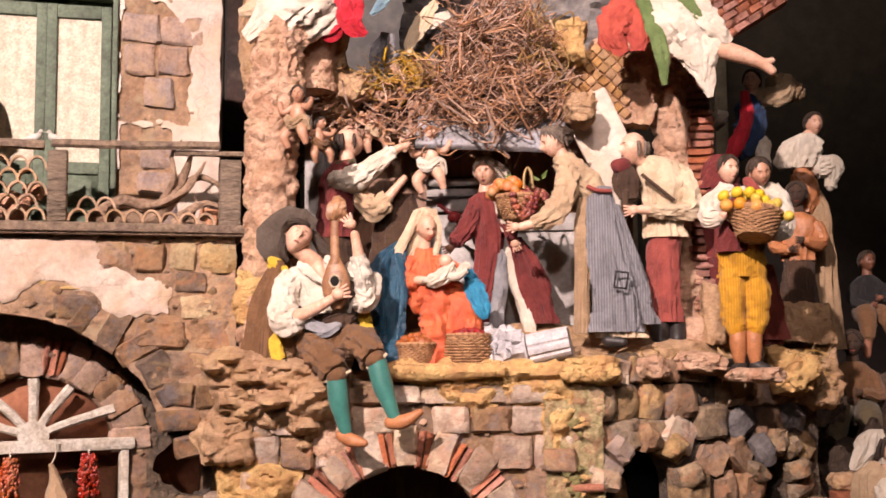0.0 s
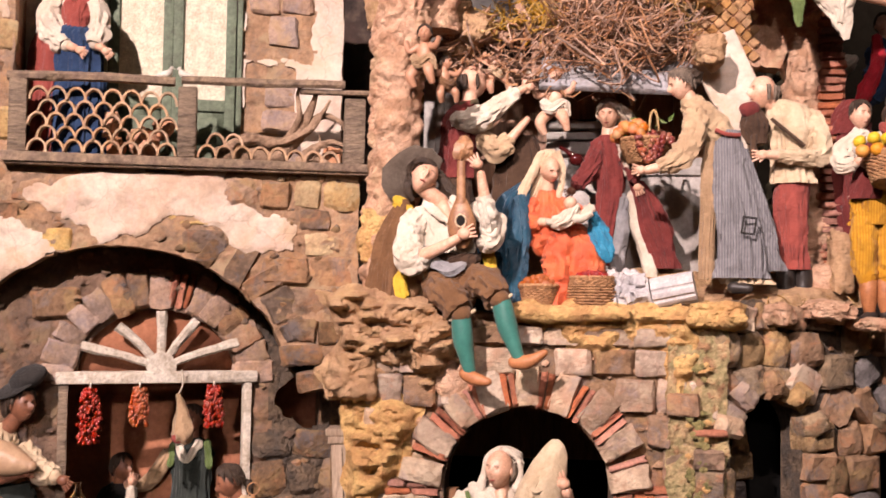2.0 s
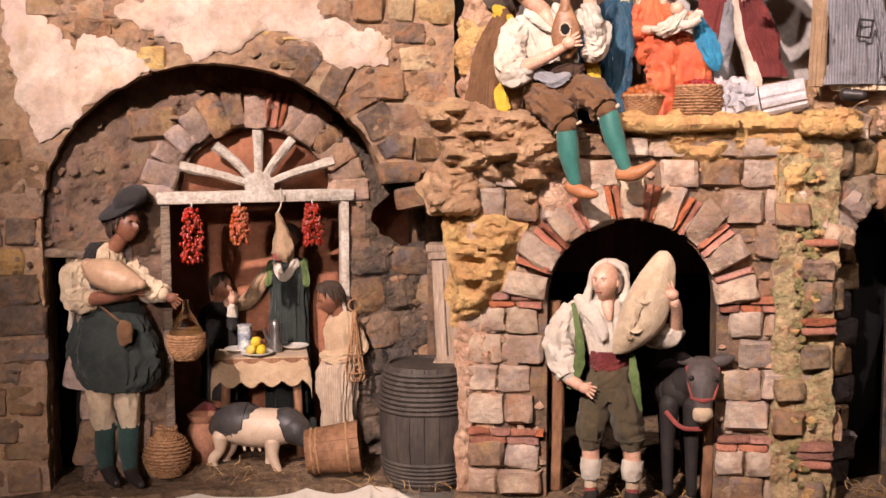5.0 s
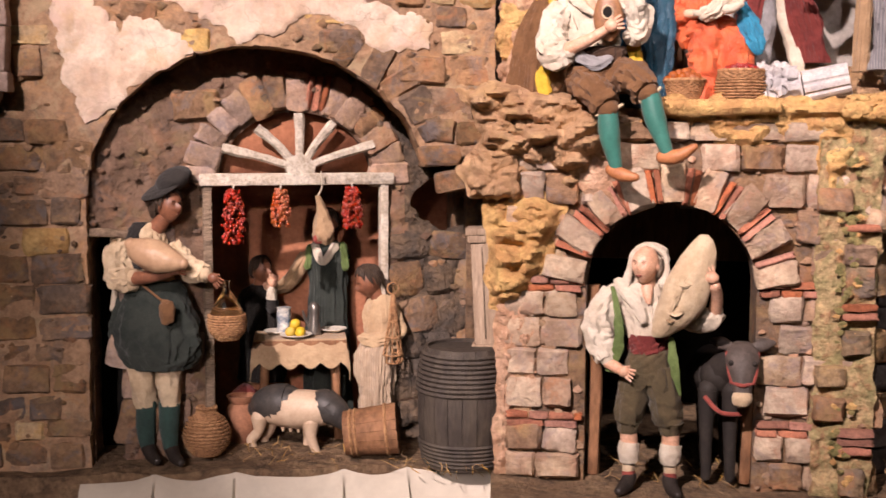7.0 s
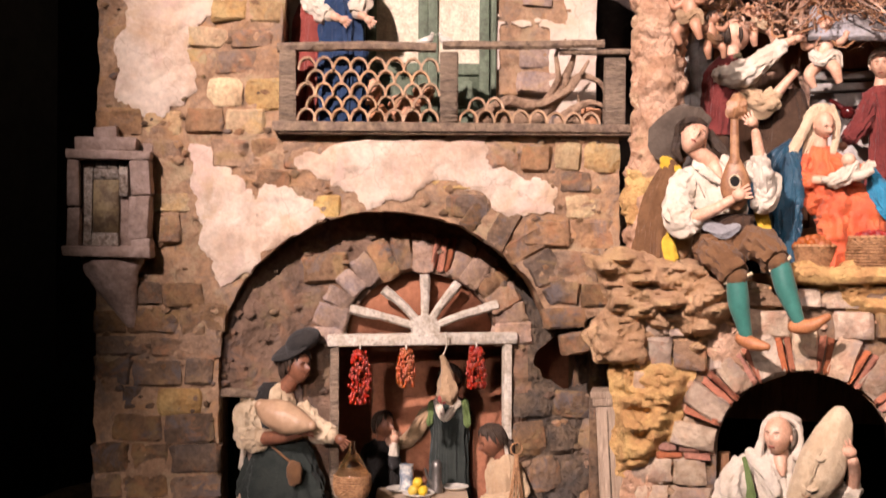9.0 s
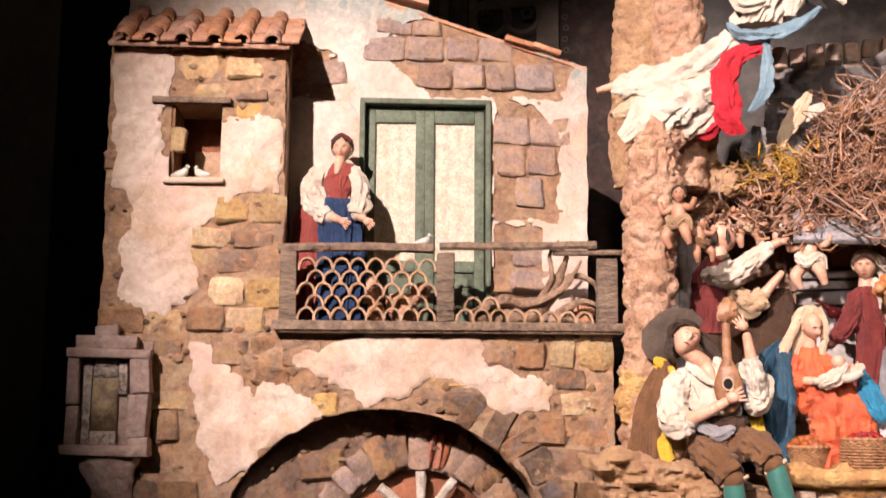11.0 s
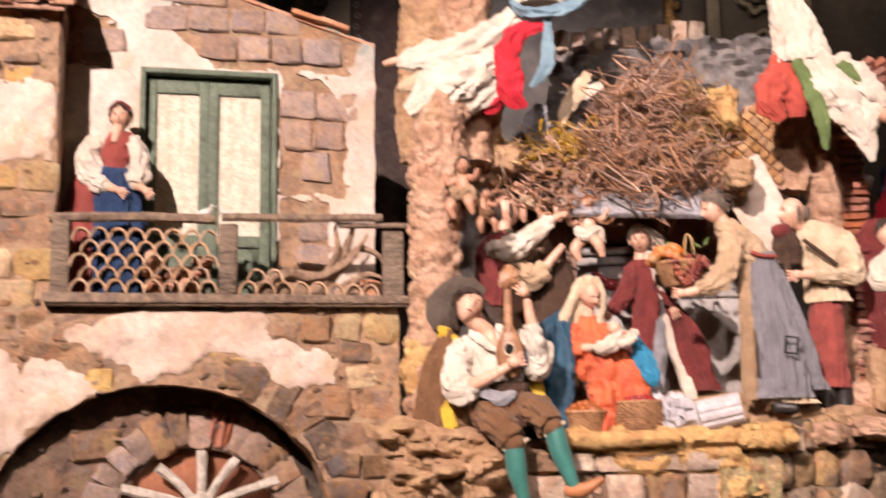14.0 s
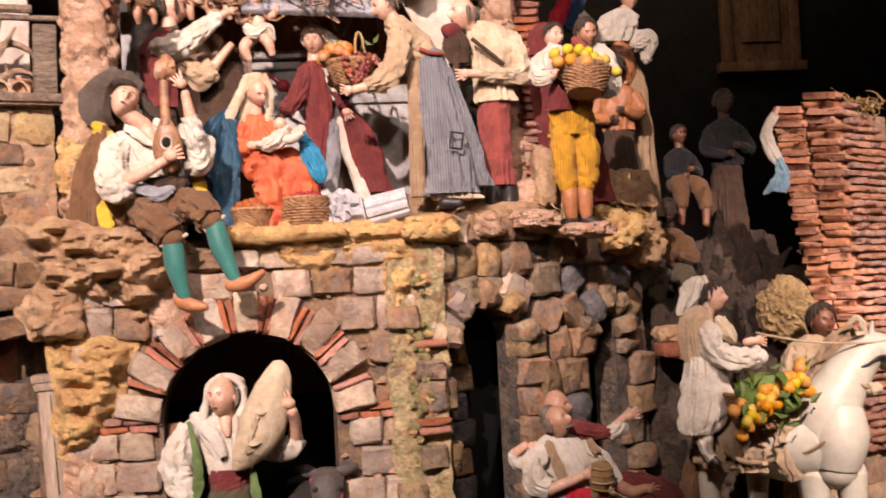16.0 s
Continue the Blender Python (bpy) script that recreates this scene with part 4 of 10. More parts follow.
for i in range(nx + 1):
    for j in range(ny + 1):
        x, y = -0.34 + 1.0 * i / nx, 1.775 + 0.62 * j / ny
        y = max(y, 1.80 + 0.62 * max(0.0, x - 0.22))
        vs[i, j] = bm.verts.new((x, y, ledge_top(x, y)))
for i in range(nx):
    for j in range(ny):
        bm.faces.new((vs[i, j], vs[i + 1, j], vs[i + 1, j + 1], vs[i, j + 1]))
bmesh.ops.remove_doubles(bm, verts=bm.verts, dist=0.0002)
r = bmesh.ops.extrude_edge_only(bm, edges=[e for e in bm.edges if e.is_boundary])
for v in [q for q in r["geom"] if isinstance(q, bmesh.types.BMVert)]:
    v.co.z -= 0.03
solo("ledge", bm, M_CORK, I4, "uneven brown cork ledge carrying the crib group", kind="structure")


# wing of rounded grey stones that runs back beside the arch
def wing(name, a, b, z1, openings, mats, seed, depth=0.05):
    rgw = random.Random(seed)
    ang = math.degrees(math.atan2(b[1] - a[1], b[0] - a[0]))
    L = math.hypot(b[0] - a[0], b[1] - a[1])
    m = pose(a[0], a[1], 0, 0, 0, ang)

    def solid(x, z):
        s = min(x + 0.01, L + 0.01 - x, z + 0.03, z1 - z + 0.012 * fbm(x, z, 22, seed))
        for xl, xr, z0, sp, rise in openings:
            s = min(s, -min(arch_sd(x, z, xl, xr, sp, rise), z - z0))
        return s
    ob = new(name, mesh_of(slab(-0.01, L + 0.01, -0.03, z1 + 0.02, solid, 0.01, depth, lambda x, z: 0.004 * fbm(x, z, 30, seed)), M_DARKWALL))
    ob.matrix_basis = m
    tagged(ob, "ruined wing wall of rounded grey-green stones with arched openings", kind="structure")
    for x, z, w, h in courses(rgw, 0.0, L, 0.0, z1, (0.042, 0.060), (0.042, 0.064), lambda x, z, w, h: solid(x, z) > 0.011 and not (seed == 3 and x > 0.145 and z < 0.43)):
        lean = 0.0
        for xl, xr, z0, sp, rise in openings:
            if z > sp and math.hypot(x - (xl + xr) / 2, z - sp) < 0.14:
                lean = 0.8 * math.atan2(x - (xl + xr) / 2, z - sp)
        lay("stone", ob, rgw.choice(mats), x, 0.002 + rgw.uniform(-0.004, 0.004), z, w * 1.08, h * 1.08, 0.045, rgw, turn=lean + rgw.uniform(-0.1, 0.1), pool=cobble_pool if rgw.random() < 0.35 else stone_pool)
    for xl, xr, z0, sp, rise in openings:
        for k in range(5):
            a = math.pi * (0.08 + 0.84 * k / 4)
            lay("stone", ob, rgw.choice(mats), (xl + xr) / 2 + ((xr - xl) / 2 + 0.016) * math.cos(a), -0.008, sp + (rise + 0.016) * math.sin(a), rgw.uniform(0.028, 0.036), rgw.uniform(0.04, 0.055), 0.05, rgw, turn=math.pi / 2 - a + rgw.uniform(-0.15, 0.15), pool=cobble_pool)
    chips(180, m @ pose(0, -0.004, 0), (0.0, L, 0.0, z1), lambda x, z: solid(x, z) > 0.006, [M_DARKWALL, M_GREY_STONE, M_STONE_D], seed + 20)
    # black sheet closes the openings and stands in for their shade
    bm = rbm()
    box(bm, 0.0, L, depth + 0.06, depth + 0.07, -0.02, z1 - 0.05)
    solo("wall_backing", bm, M_BLACK, m, "black sheet standing for shade behind the wing openings", kind="structure")
    return ob


M_DIM_STONE = surf("blue_grey_stone", (0.17, 0.15, 0.14), (0.12, 0.105, 0.10), (0.05, 0.042, 0.038), 16, 0.85, 1.0, 70, vary=0.3, fine=0.5)
wing_a = wing("wall_wing", (0.215, 1.79), (0.40, 1.885), 0.59, [(0.026, 0.152, -1.0, 0.388, 0.066)], [M_GREY_STONE, M_GREY_STONE, M_TUFF, M_STONE], 3)
wing("wall_wing", (0.40, 1.885), (0.60, 2.02), 0.575, [(0.105, 0.172, -1.0, 0.39, 0.050)], [M_GREY_STONE, M_GREY_STONE, M_STONE, M_DIM_STONE], 4)
rgn = random.Random(41)
for k in range(9):
    lay("stone", wing_a, rgn.choice([M_GREY_STONE, M_TUFF, M_STONE]), 0.181 + rgn.uniform(-0.003, 0.003), 0.0, 0.02 + 0.046 * k, 0.056, 0.045, 0.048, rgn)
# half the niche blocks take the darker blue-grey colour to imitate shade
for k in range(9):
    for j in range(2):
        w = rgn.uniform(0.036, 0.046)
        lay("stone", wing_a, M_GREY_STONE if rgn.random() < 0.5 else M_DIM_STONE, 0.046 + 0.040 * j + 0.008 * (k % 2), 0.085, 0.02 + 0.045 * k, w, 0.044, 0.045, rgn)

# mossy ochre pier at the corner
rg = random.Random(8)
pier = new("wall_pier", mesh_of(slab(0.0, 0.085, -0.03, 0.56, lambda x, z: min(x + 0.001, 0.086 - x) + 0.006 * fbm(x, z, 30, 2), 0.006, 0.06, lambda x, z: 0.010 * fbm(x, z, 26, 5) + 0.004 * fbm(x, z, 90, 5)), surf("mossy_pier", (0.50, 0.36, 0.19), (0.30, 0.255, 0.12), (0.34, 0.15, 0.08), 26, 0.95, 1.0, 80, fine=0.7, dist=0.006)))
pier.matrix_basis = BASE @ pose(0.235, -0.018, 0)
tagged(pier, "crumbling ochre corner pier stained with green moss", kind="structure")
for z in (0.07, 0.083, 0.096, 0.27, 0.283, 0.40):
    lay("brick", pier, M_BRICK, 0.06, -0.004, z, 0.05, 0.011, 0.03, rg)
for z in (0.02, 0.13, 0.18, 0.23, 0.32, 0.36, 0.44):
    lay("stone", pier, rg.choice([M_TUFF, M_STONE, M_GREY_STONE]), rg.choice([0.022, 0.058]), 0.0, z, rg.uniform(0.035, 0.05), rg.uniform(0.03, 0.045), 0.036, rg)


def lump(name, c, r, mat, seed, label, sub=4, amp=0.4, freq=16.0):
    return solo(name, rock(rbm(), (0, 0, 0), r, seed, sub, amp, freq=freq), mat, pose(*c), label, "rock")


# craggy cork cliff on which the lute player sits
def strata(x, z, seed):
    n = lambda kx, kz: noise.noise(Vector((x * kx, seed, z * kz)))
    h = 1.0 * abs(n(10, 22)) + 0.85 * abs(n(24, 50)) + 0.3 * abs(n(60, 95)) + 0.5 * n(8, 9)
    return 0.75 * terrace(h, 5) + 0.42 * h + 0.12 * n(60, 80) + 0.07 * n(130, 150)


for outline, mt, y, lift, lab in (
    ([(-0.30, 0.60), (-0.245, 0.615), (-0.15, 0.60), (-0.065, 0.575), (-0.05, 0.50), (-0.09, 0.475), (-0.13, 0.44), (-0.17, 0.47), (-0.22, 0.455), (-0.285, 0.44), (-0.30, 0.48), (-0.27, 0.53)], M_CORK, 0.0, 0.055, "jagged layered brown cork cliff under the lute player"),
    ([(-0.26, 0.445), (-0.18, 0.45), (-0.135, 0.42), (-0.155, 0.36), (-0.175, 0.32), (-0.20, 0.27), (-0.255, 0.26)], M_CORK_Y, 0.0, 0.035, "crumbly ochre cork rock beside the stone arch"),
    ([(-0.240, 0.28), (-0.20, 0.27), (-0.21, 0.15), (-0.218, 0.0), (-0.244, 0.0)], M_CORK_P, 0.0, 0.022, "pinkish weathered cork edge of the stone base"),
    ([(-0.02, 0.585), (0.10, 0.595), (0.21, 0.59), (0.27, 0.585), (0.30, 0.56), (0.29, 0.50), (0.26, 0.44), (0.235, 0.45), (0.22, 0.52), (0.17, 0.53), (0.14, 0.505), (0.085, 0.52), (0.06, 0.55), (-0.02, 0.555)], M_CORK_Y, 0.0, 0.030, "mossy yellow cork crust along the ledge")):
    xs, zs = [p[0] for p in outline], [p[1] for p in outline]
    bm = slab(min(xs) - 0.01, max(xs) + 0.01, min(zs) - 0.01, max(zs) + 0.01, lambda x, z: poly_sd(outline, x, z) + 0.010 * fbm(x, z, 24, 3), 0.0035, 0.05,
        lambda x, z: lift * (0.25 + 0.9 * strata(x, z, lift * 100)) * min(1.0, max(0.15, poly_sd(outline, x, z) / 0.02)))
    solo("rock", bm, mt, BASE @ pose(0, y, 0), lab, "rock")

# cork rocks at the left of the base
for k, (c, r, mat) in enumerate([
    ((-0.335, 1.77, 0.47), (0.045, 0.05, 0.04), M_CORK), 
    ((-0.28, 1.80, 0.36), (0.050, 0.05, 0.075), M_CORK_Y), ((-0.292, 1.80, 0.25), (0.030, 0.05, 0.07), M_CORK_P),
    ((-0.292, 1.80, 0.12), (0.026, 0.045, 0.10), M_CORK), ((-0.175, 1.78, 0.47), (0.035, 0.035, 0.06), M_CORK_P),
    ((-0.27, 1.80, 0.62), (0.05, 0.04, 0.06), M_CORK), ((-0.30, 1.82, 0.69), (0.045, 0.04, 0.06), M_CORK_Y),
    ((0.215, 1.775, 0.575), (0.05, 0.04, 0.025), M_CORK_Y),
    ((0.31, 1.82, 0.575), (0.03, 0.03, 0.02), M_CORK_P), ((0.40, 1.87, 0.580), (0.035, 0.03, 0.022), M_CORK), ((0.47, 1.83, 0.563), (0.055, 0.045, 0.014), M_CORK_P),
    ((0.385, 1.83, 0.585), (0.05, 0.04, 0.018), M_CORK_P), ((0.55, 1.95, 0.565), (0.05, 0.05, 0.045), M_CORK_Y), ((0.600, 2.01, 0.545), (0.045, 0.05, 0.045), M_CORK),
]):
    lump("rock", c, r, mat, k + 1, {"cork_rock": "jagged brown cork rock beside the stone arch", "ochre_cork": "crumbly ochre cork rock on the stone base", "pink_cork": "pinkish weathered cork rock on the stone base"}.get(mat.name, "flat dark rock at the edge of the ledge"))
bm = rbm()
tube(bm, [(-0.10, 1.75, 0.574), (0.0, 1.748, 0.573), (0.085, 1.752, 0.575)], (0.012, 0.013, 0.011), seg=9, fold=0.2)
solo("log", bm, M_CORK_Y, I4, "rough ochre timber edging the ledge", "log")

# tall cork pillar, and the ruined stump above it
def crag(bm, pts, radii, seed, seg=64, n=170, amp=0.21, flat=1.0):
    """A craggy upright of pitted cork."""
    line = spline([(*p, r) for p, r in zip(pts, radii)], n)
    rows = []
    for x, y, z, r in line:
        row = []
        for k in range(seg):
            a = 2 * math.pi * k / seg
            o = Vector((math.cos(a), math.sin(a) * flat, 0))
            q = Vector((x, y, z)) + o * r
            w = 0.8 * noise.noise(q * 20 + Vector((seed, 0, 0))) + 1.3 * (abs(noise.noise(q * 42 + Vector((0, seed, 0)))) - 0.3) + 0.55 * (abs(noise.noise(q * 90)) - 0.3)
            w = 0.35 * w + 0.9 * terrace(w, 3) + 0.10 * noise.noise(q * 160)
            row.append(bm.verts.new(q + o * r * amp * w))
        rows.append(row)
    for a, b in zip(rows, rows[1:]):
        for k in range(seg):
            bm.faces.new((a[k], a[(k + 1) % seg], b[(k + 1) % seg], b[k]))
    bm.faces.new(rows[0][::-1])
    bm.faces.new(rows[-1])
    return bm


bm = crag(rbm(), [(0, 0, -0.03), (-0.004, 0, 0.10), (0.0, 0, 0.25), (0.002, 0, 0.38), (0.012, 0, 0.50), (0.02, 0, 0.545)], (0.052, 0.046, 0.043, 0.045, 0.046, 0.03), 3.0)
solo("pillar", bm, M_CORK_P, pose(-0.287, 1.83, 0.60), "tall pitted pink cork pillar at the edge of the ledge", "pillar")
bm = crag(rbm(), [(0, 0, -0.14), (0, 0, 0.0), (0.004, 0, 0.14), (0.014, 0, 0.28), (0.014, 0, 0.315)], (0.054, 0.056, 0.052, 0.046, 0.036), 9.0, amp=0.10, flat=0.6)
solo("pillar", bm, M_CORK, pose(-0.305, 1.915, 1.19), "smooth brown cork slab of a ruined pillar", "pillar")
bm = crag(rbm(), [(0, 0, -0.16), (0, 0, 0.02), (0.0, 0, 0.16), (0.012, 0, 0.30), (0.02, 0, 0.47)], (0.046, 0.046, 0.044, 0.042, 0.040), 4.0, amp=0.17, flat=0.8)
solo("pillar", bm, M_CORK_P, pose(-0.238, 1.90, 1.20), "upper pitted pink cork column of a ruined pillar", "pillar")

# ---- figurines: clay and cloth, each one mesh ----
SKIN = surf("painted_clay_skin", (0.62, 0.38, 0.265), (0.55, 0.31, 0.20), (0.46, 0.22, 0.14), 40, 0.45, 0.15, 160, spec=0.4, dist=0.001)
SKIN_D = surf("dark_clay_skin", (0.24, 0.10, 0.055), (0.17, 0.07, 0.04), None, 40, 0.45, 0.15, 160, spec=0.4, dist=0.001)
SKIN_M = surf("tanned_clay_skin", (0.44, 0.235, 0.145), (0.36, 0.18, 0.105), (0.28, 0.13, 0.075), 40, 0.45, 0.15, 160, spec=0.4, dist=0.001)
HAIR = surf("dark_hair", (0.035, 0.022, 0.015), (0.055, 0.035, 0.022), None, 80, 0.6, 0.6, 220, dist=0.002)
HAIR_G = surf("grey_hair", (0.20, 0.15, 0.11), (0.10, 0.075, 0.055), None, 80, 0.7, 0.6, 220, dist=0.002)
HAIR_W = surf("pale_powdered_hair", (0.62, 0.52, 0.42), (0.50, 0.40, 0.30), None, 60, 0.8, 0.5, 200, dist=0.002)
WHITE = cloth("white_linen", (0.60, 0.53, 0.43), (0.52, 0.44, 0.34))
CREAM = cloth("cream_linen", (0.58, 0.46, 0.31), (0.48, 0.36, 0.23))
BEIGE = cloth("beige_cloth", (0.46, 0.33, 0.20), (0.38, 0.26, 0.155))
TAN = cloth("tan_cloth", (0.36, 0.24, 0.14), (0.28, 0.18, 0.10))
BROWN = cloth("brown_wool", (0.175, 0.09, 0.042), (0.13, 0.065, 0.03))
DBROWN = cloth("dark_brown_wool", (0.07, 0.04, 0.024), (0.05, 0.028, 0.018))
BLACK = cloth("black_wool", (0.022, 0.02, 0.019), (0.032, 0.028, 0.025))
GREENBLK = cloth("black_green_apron", (0.024, 0.030, 0.026), (0.034, 0.040, 0.034))
OLIVE = cloth("olive_wool", (0.105, 0.078, 0.042), (0.075, 0.058, 0.032))
GREEN = cloth("green_silk", (0.13, 0.18, 0.06), (0.09, 0.13, 0.04), rough=0.5)
TEAL = cloth("teal_paint", (0.05, 0.19, 0.15), (0.04, 0.15, 0.12), rough=0.4, spec=0.4, bump=0.12)
DTEAL = cloth("dark_teal_stocking", (0.035, 0.07, 0.06), (0.03, 0.055, 0.048))
BLUE = cloth("blue_silk", (0.006, 0.055, 0.095), (0.003, 0.030, 0.058), rough=0.36, spec=0.4)
LBLUE2 = cloth("bright_blue_silk", (0.03, 0.22, 0.36), (0.02, 0.14, 0.24), rough=0.4)
LBLUE = cloth("light_blue_silk", (0.20, 0.30, 0.34), (0.14, 0.22, 0.27), rough=0.5)
NAVY = cloth("navy_cloth", (0.025, 0.05, 0.11), (0.018, 0.035, 0.08))
ORANGE = cloth("orange_silk", (0.62, 0.13, 0.04), (0.50, 0.085, 0.03), rough=0.5, spec=0.4)
RED = cloth("crimson_silk", (0.50, 0.02, 0.035), (0.36, 0.012, 0.02), rough=0.5)
MAROON = cloth("maroon_cloth", (0.17, 0.035, 0.03), (0.12, 0.024, 0.022))
BRICKRED = cloth("brick_red_cloth", (0.28, 0.065, 0.05), (0.22, 0.05, 0.04))
ORANGERED = cloth("vermilion_silk", (0.42, 0.075, 0.045), (0.32, 0.05, 0.035), rough=0.55)
YELLOW = cloth("mustard_cloth", (0.55, 0.27, 0.02), (0.45, 0.20, 0.015))
LEMONC = cloth("yellow_silk", (0.60, 0.40, 0.04), (0.50, 0.32, 0.03), rough=0.5)
WICKER_C = cloth("straw_cloth", (0.34, 0.20, 0.09), (0.26, 0.145, 0.065), scale=60)
GREY = cloth("grey_cloth", (0.26, 0.25, 0.25), (0.19, 0.185, 0.19))
LEATHER = surf("tan_leather", (0.42, 0.17, 0.07), (0.34, 0.13, 0.05), None, 40, 0.5, 0.2, 160, spec=0.4, dist=0.001)
SHOE = surf("black_leather", (0.025, 0.02, 0.018), (0.035, 0.028, 0.024), None, 40, 0.4, 0.2, 160, dist=0.001)
PINK = cloth("salmon_silk", (0.55, 0.26, 0.17), (0.46, 0.20, 0.12), rough=0.5)


def striped(name, a, b, width, axis=(1, 0, 0)):
    """Woven cloth with narrow stripes."""
    m = cloth(name, a)
    nt = m.node_tree
    N, L = nt.nodes.new, nt.links.new
    tc = N("ShaderNodeTexCoord")
    w = N("ShaderNodeTexWave")
    w.inputs["Scale"].default_value = 0.314 / width
    w.inputs["Distortion"].default_value, w.inputs["Detail Scale"].default_value, w.inputs["Detail"].default_value = 1.2, 0.6, 1
    L(tc.outputs["Object"], w.inputs["Vector"])
    bs = nt.nodes["Principled BSDF"]
    old = bs.inputs["Base Color"].links[0].from_socket
    mx = N("ShaderNodeMix")
    mx.data_type = "RGBA"
    mx.inputs["B"].default_value = (*b, 1)
    L(old, mx.inputs["A"])
    L(w.outputs["Fac"], mx.inputs["Factor"])
    L(mx.outputs["Result"], bs.inputs["Base Color"])
    return m


STRIPE_GREY = striped("grey_striped_cloth", (0.26, 0.25, 0.25), (0.13, 0.125, 0.135), 0.0042)
STRIPE_GOLD = striped("gold_striped_cloth", (0.58, 0.30, 0.03), (0.42, 0.19, 0.015), 0.004)
STRIPE_TAN = striped("tan_striped_cloth", (0.45, 0.35, 0.25), (0.33, 0.24, 0.165), 0.0045)


class Fig:
    """A figurine drawn on a fine grid: x to the right, y down, d away; (ox, oy) on that grid stands at the place given."""

    def __init__(self, place, ox, oy, unit):
        self.bm, self.mats, self.o, self.u, self.place = rbm(), [], (ox, oy), unit, place

    def mi(self, mat):
        if mat not in self.mats:
            self.mats.append(mat)
        return self.mats.index(mat)

    def p(self, q):
        return Vector(((q[0] - self.o[0]) * self.u, (q[2] if len(q) > 2 else 0) * self.u, (self.o[1] - q[1]) * self.u))

    def limb(self, mat, pts, radii, fold=0.16, flat=1.0, seg=14, n=None, freq=1.0, pleat=False):
        R = radii if hasattr(radii, "__len__") else [radii] * len(pts)
        if fold > 0.14:
            R = [0.87 * r for r in R]
        tube(self.bm, [self.p(q) for q in pts], [r * self.u for r in R], self.mi(mat), 34 if fold > 0.14 else (seg + 8 if fold > 0.09 else seg), n or (13 if fold > 0.14 else 9) * len(pts), fold, flat, freq, True, pleat)
        k = 0.80 if fold > 0.05 else 0.97
        self.round(mat, pts[0], R[0] * k, flat)
        self.round(mat, pts[-1], R[-1] * k, flat)
        return self

    def drape(self, mat, pts, radii, flat=0.55, fold=0.42, n=34):
        """Loose silk that streams along pts in long pleats."""
        R = list(radii)
        tube(self.bm, [self.p(q) for q in pts], [r * self.u for r in R], self.mi(mat), 40, n, fold, flat, 1.0, True, True)
        return self

    def round(self, mat, q, r, flat=1.0):
        if r > 5:
            ball(self.bm, self.p(q), (r * self.u, r * self.u * flat, r * self.u), self.mi(mat), 2)

    def ball(self, mat, q, r, amp=0.0, freq=60, sub=3, rot=None):
        r = r if hasattr(r, "__len__") else (r, r, r)
        ball(self.bm, self.p(q), (r[0] * self.u, r[2] * self.u, r[1] * self.u), self.mi(mat), sub, amp, freq, rot)
        return self

    def robe(self, mat, rings, ripple=0.10, count=9, seg=72, n=30, phase=0.0):
        """Draped cloth through rings (x, y, d, half width, half depth), the top first."""
        line = spline(rings, n)
        rows, k = [], self.mi(mat)
        for i, (x, y, d, rx, ry) in enumerate(line):
            c, row = self.p((x, y, d)), []
            t = i / (n - 1)
            for j in range(seg):
                a = 2 * math.pi * j / seg
                q = Vector((math.cos(a) * count * 0.42 + phase, math.sin(a) * count * 0.42, t * 1.3 + phase))
                w = 2.2 * (abs(noise.noise(q)) - 0.28) + 1.0 * (abs(noise.noise(q * 2.1)) - 0.28)
                w2 = abs(noise.noise(c * 45 + Vector((math.cos(a), math.sin(a), 0)) * 1.6))
                w3 = abs(noise.noise(Vector((math.cos(a + 2.5 * t) * 2.2, math.sin(a + 2.5 * t) * 2.2, c.z * 48 + phase))))
                f = 1 + 3.2 * ripple * w * (0.3 + 0.7 * t) + (0.10 * (w2 - 0.28) + 0.16 * (w3 - 0.25)) * min(1.0, ripple / 0.03)
                row.append(self.bm.verts.new(c + Vector((math.cos(a) * rx * f, math.sin(a) * ry * f, 0)) * self.u))
            rows.append(row)
        for a, b in zip(rows, rows[1:]):
            for j in range(seg):
                self.bm.faces.new((b[j], b[(j + 1) % seg], a[(j + 1) % seg], a[j])).material_index = k
        self.bm.faces.new(rows[0]).material_index = k
        self.bm.faces.new(rows[-1][::-1]).material_index = k
        return self

    def head(self, q, r, face=(0, -1), skin=None, hair=None, cap=1.0, bald=False, neck=None, nod=0.0, roll=0.0):
        """A plain sculpted head of half width r that faces (x, d), nods down and rolls to its left by radians; hair caps its back and top."""
        skin = skin or SKIN
        fx, fd = Vector(face).normalized()
        x, y, d = q
        turn = Matrix.Rotation(roll, 3, Vector((fx, fd, 0))) @ Matrix.Rotation(nod, 3, Vector((-fd, fx, 0)))
        F, S, U = turn @ Vector((fx, fd, 0)), turn @ Vector((-fd, fx, 0)), turn @ Vector((0, 0, 1))

        def at(f, e, u):
            v = F * f + S * e + U * u
            return (x + v.x * r, y - v.z * r, d + v.y * r)
        k = self.mi(skin)
        vs = bmesh.ops.create_icosphere(self.bm, subdivisions=4, radius=1.0)["verts"]
        for v in vs:
            f, e, u = v.co.y, v.co.x, v.co.z
            w = 0.83 * (1 - 0.36 * max(0.0, -u) ** 1.4)
            h, dp = 1.16, 0.96 - 0.12 * max(0.0, -u) * (f < 0)
            if f > 0:
                g = lambda x0, y0, sx, sy: math.exp(-((abs(e) - x0) / sx) ** 2 - ((u - y0) / sy) ** 2)
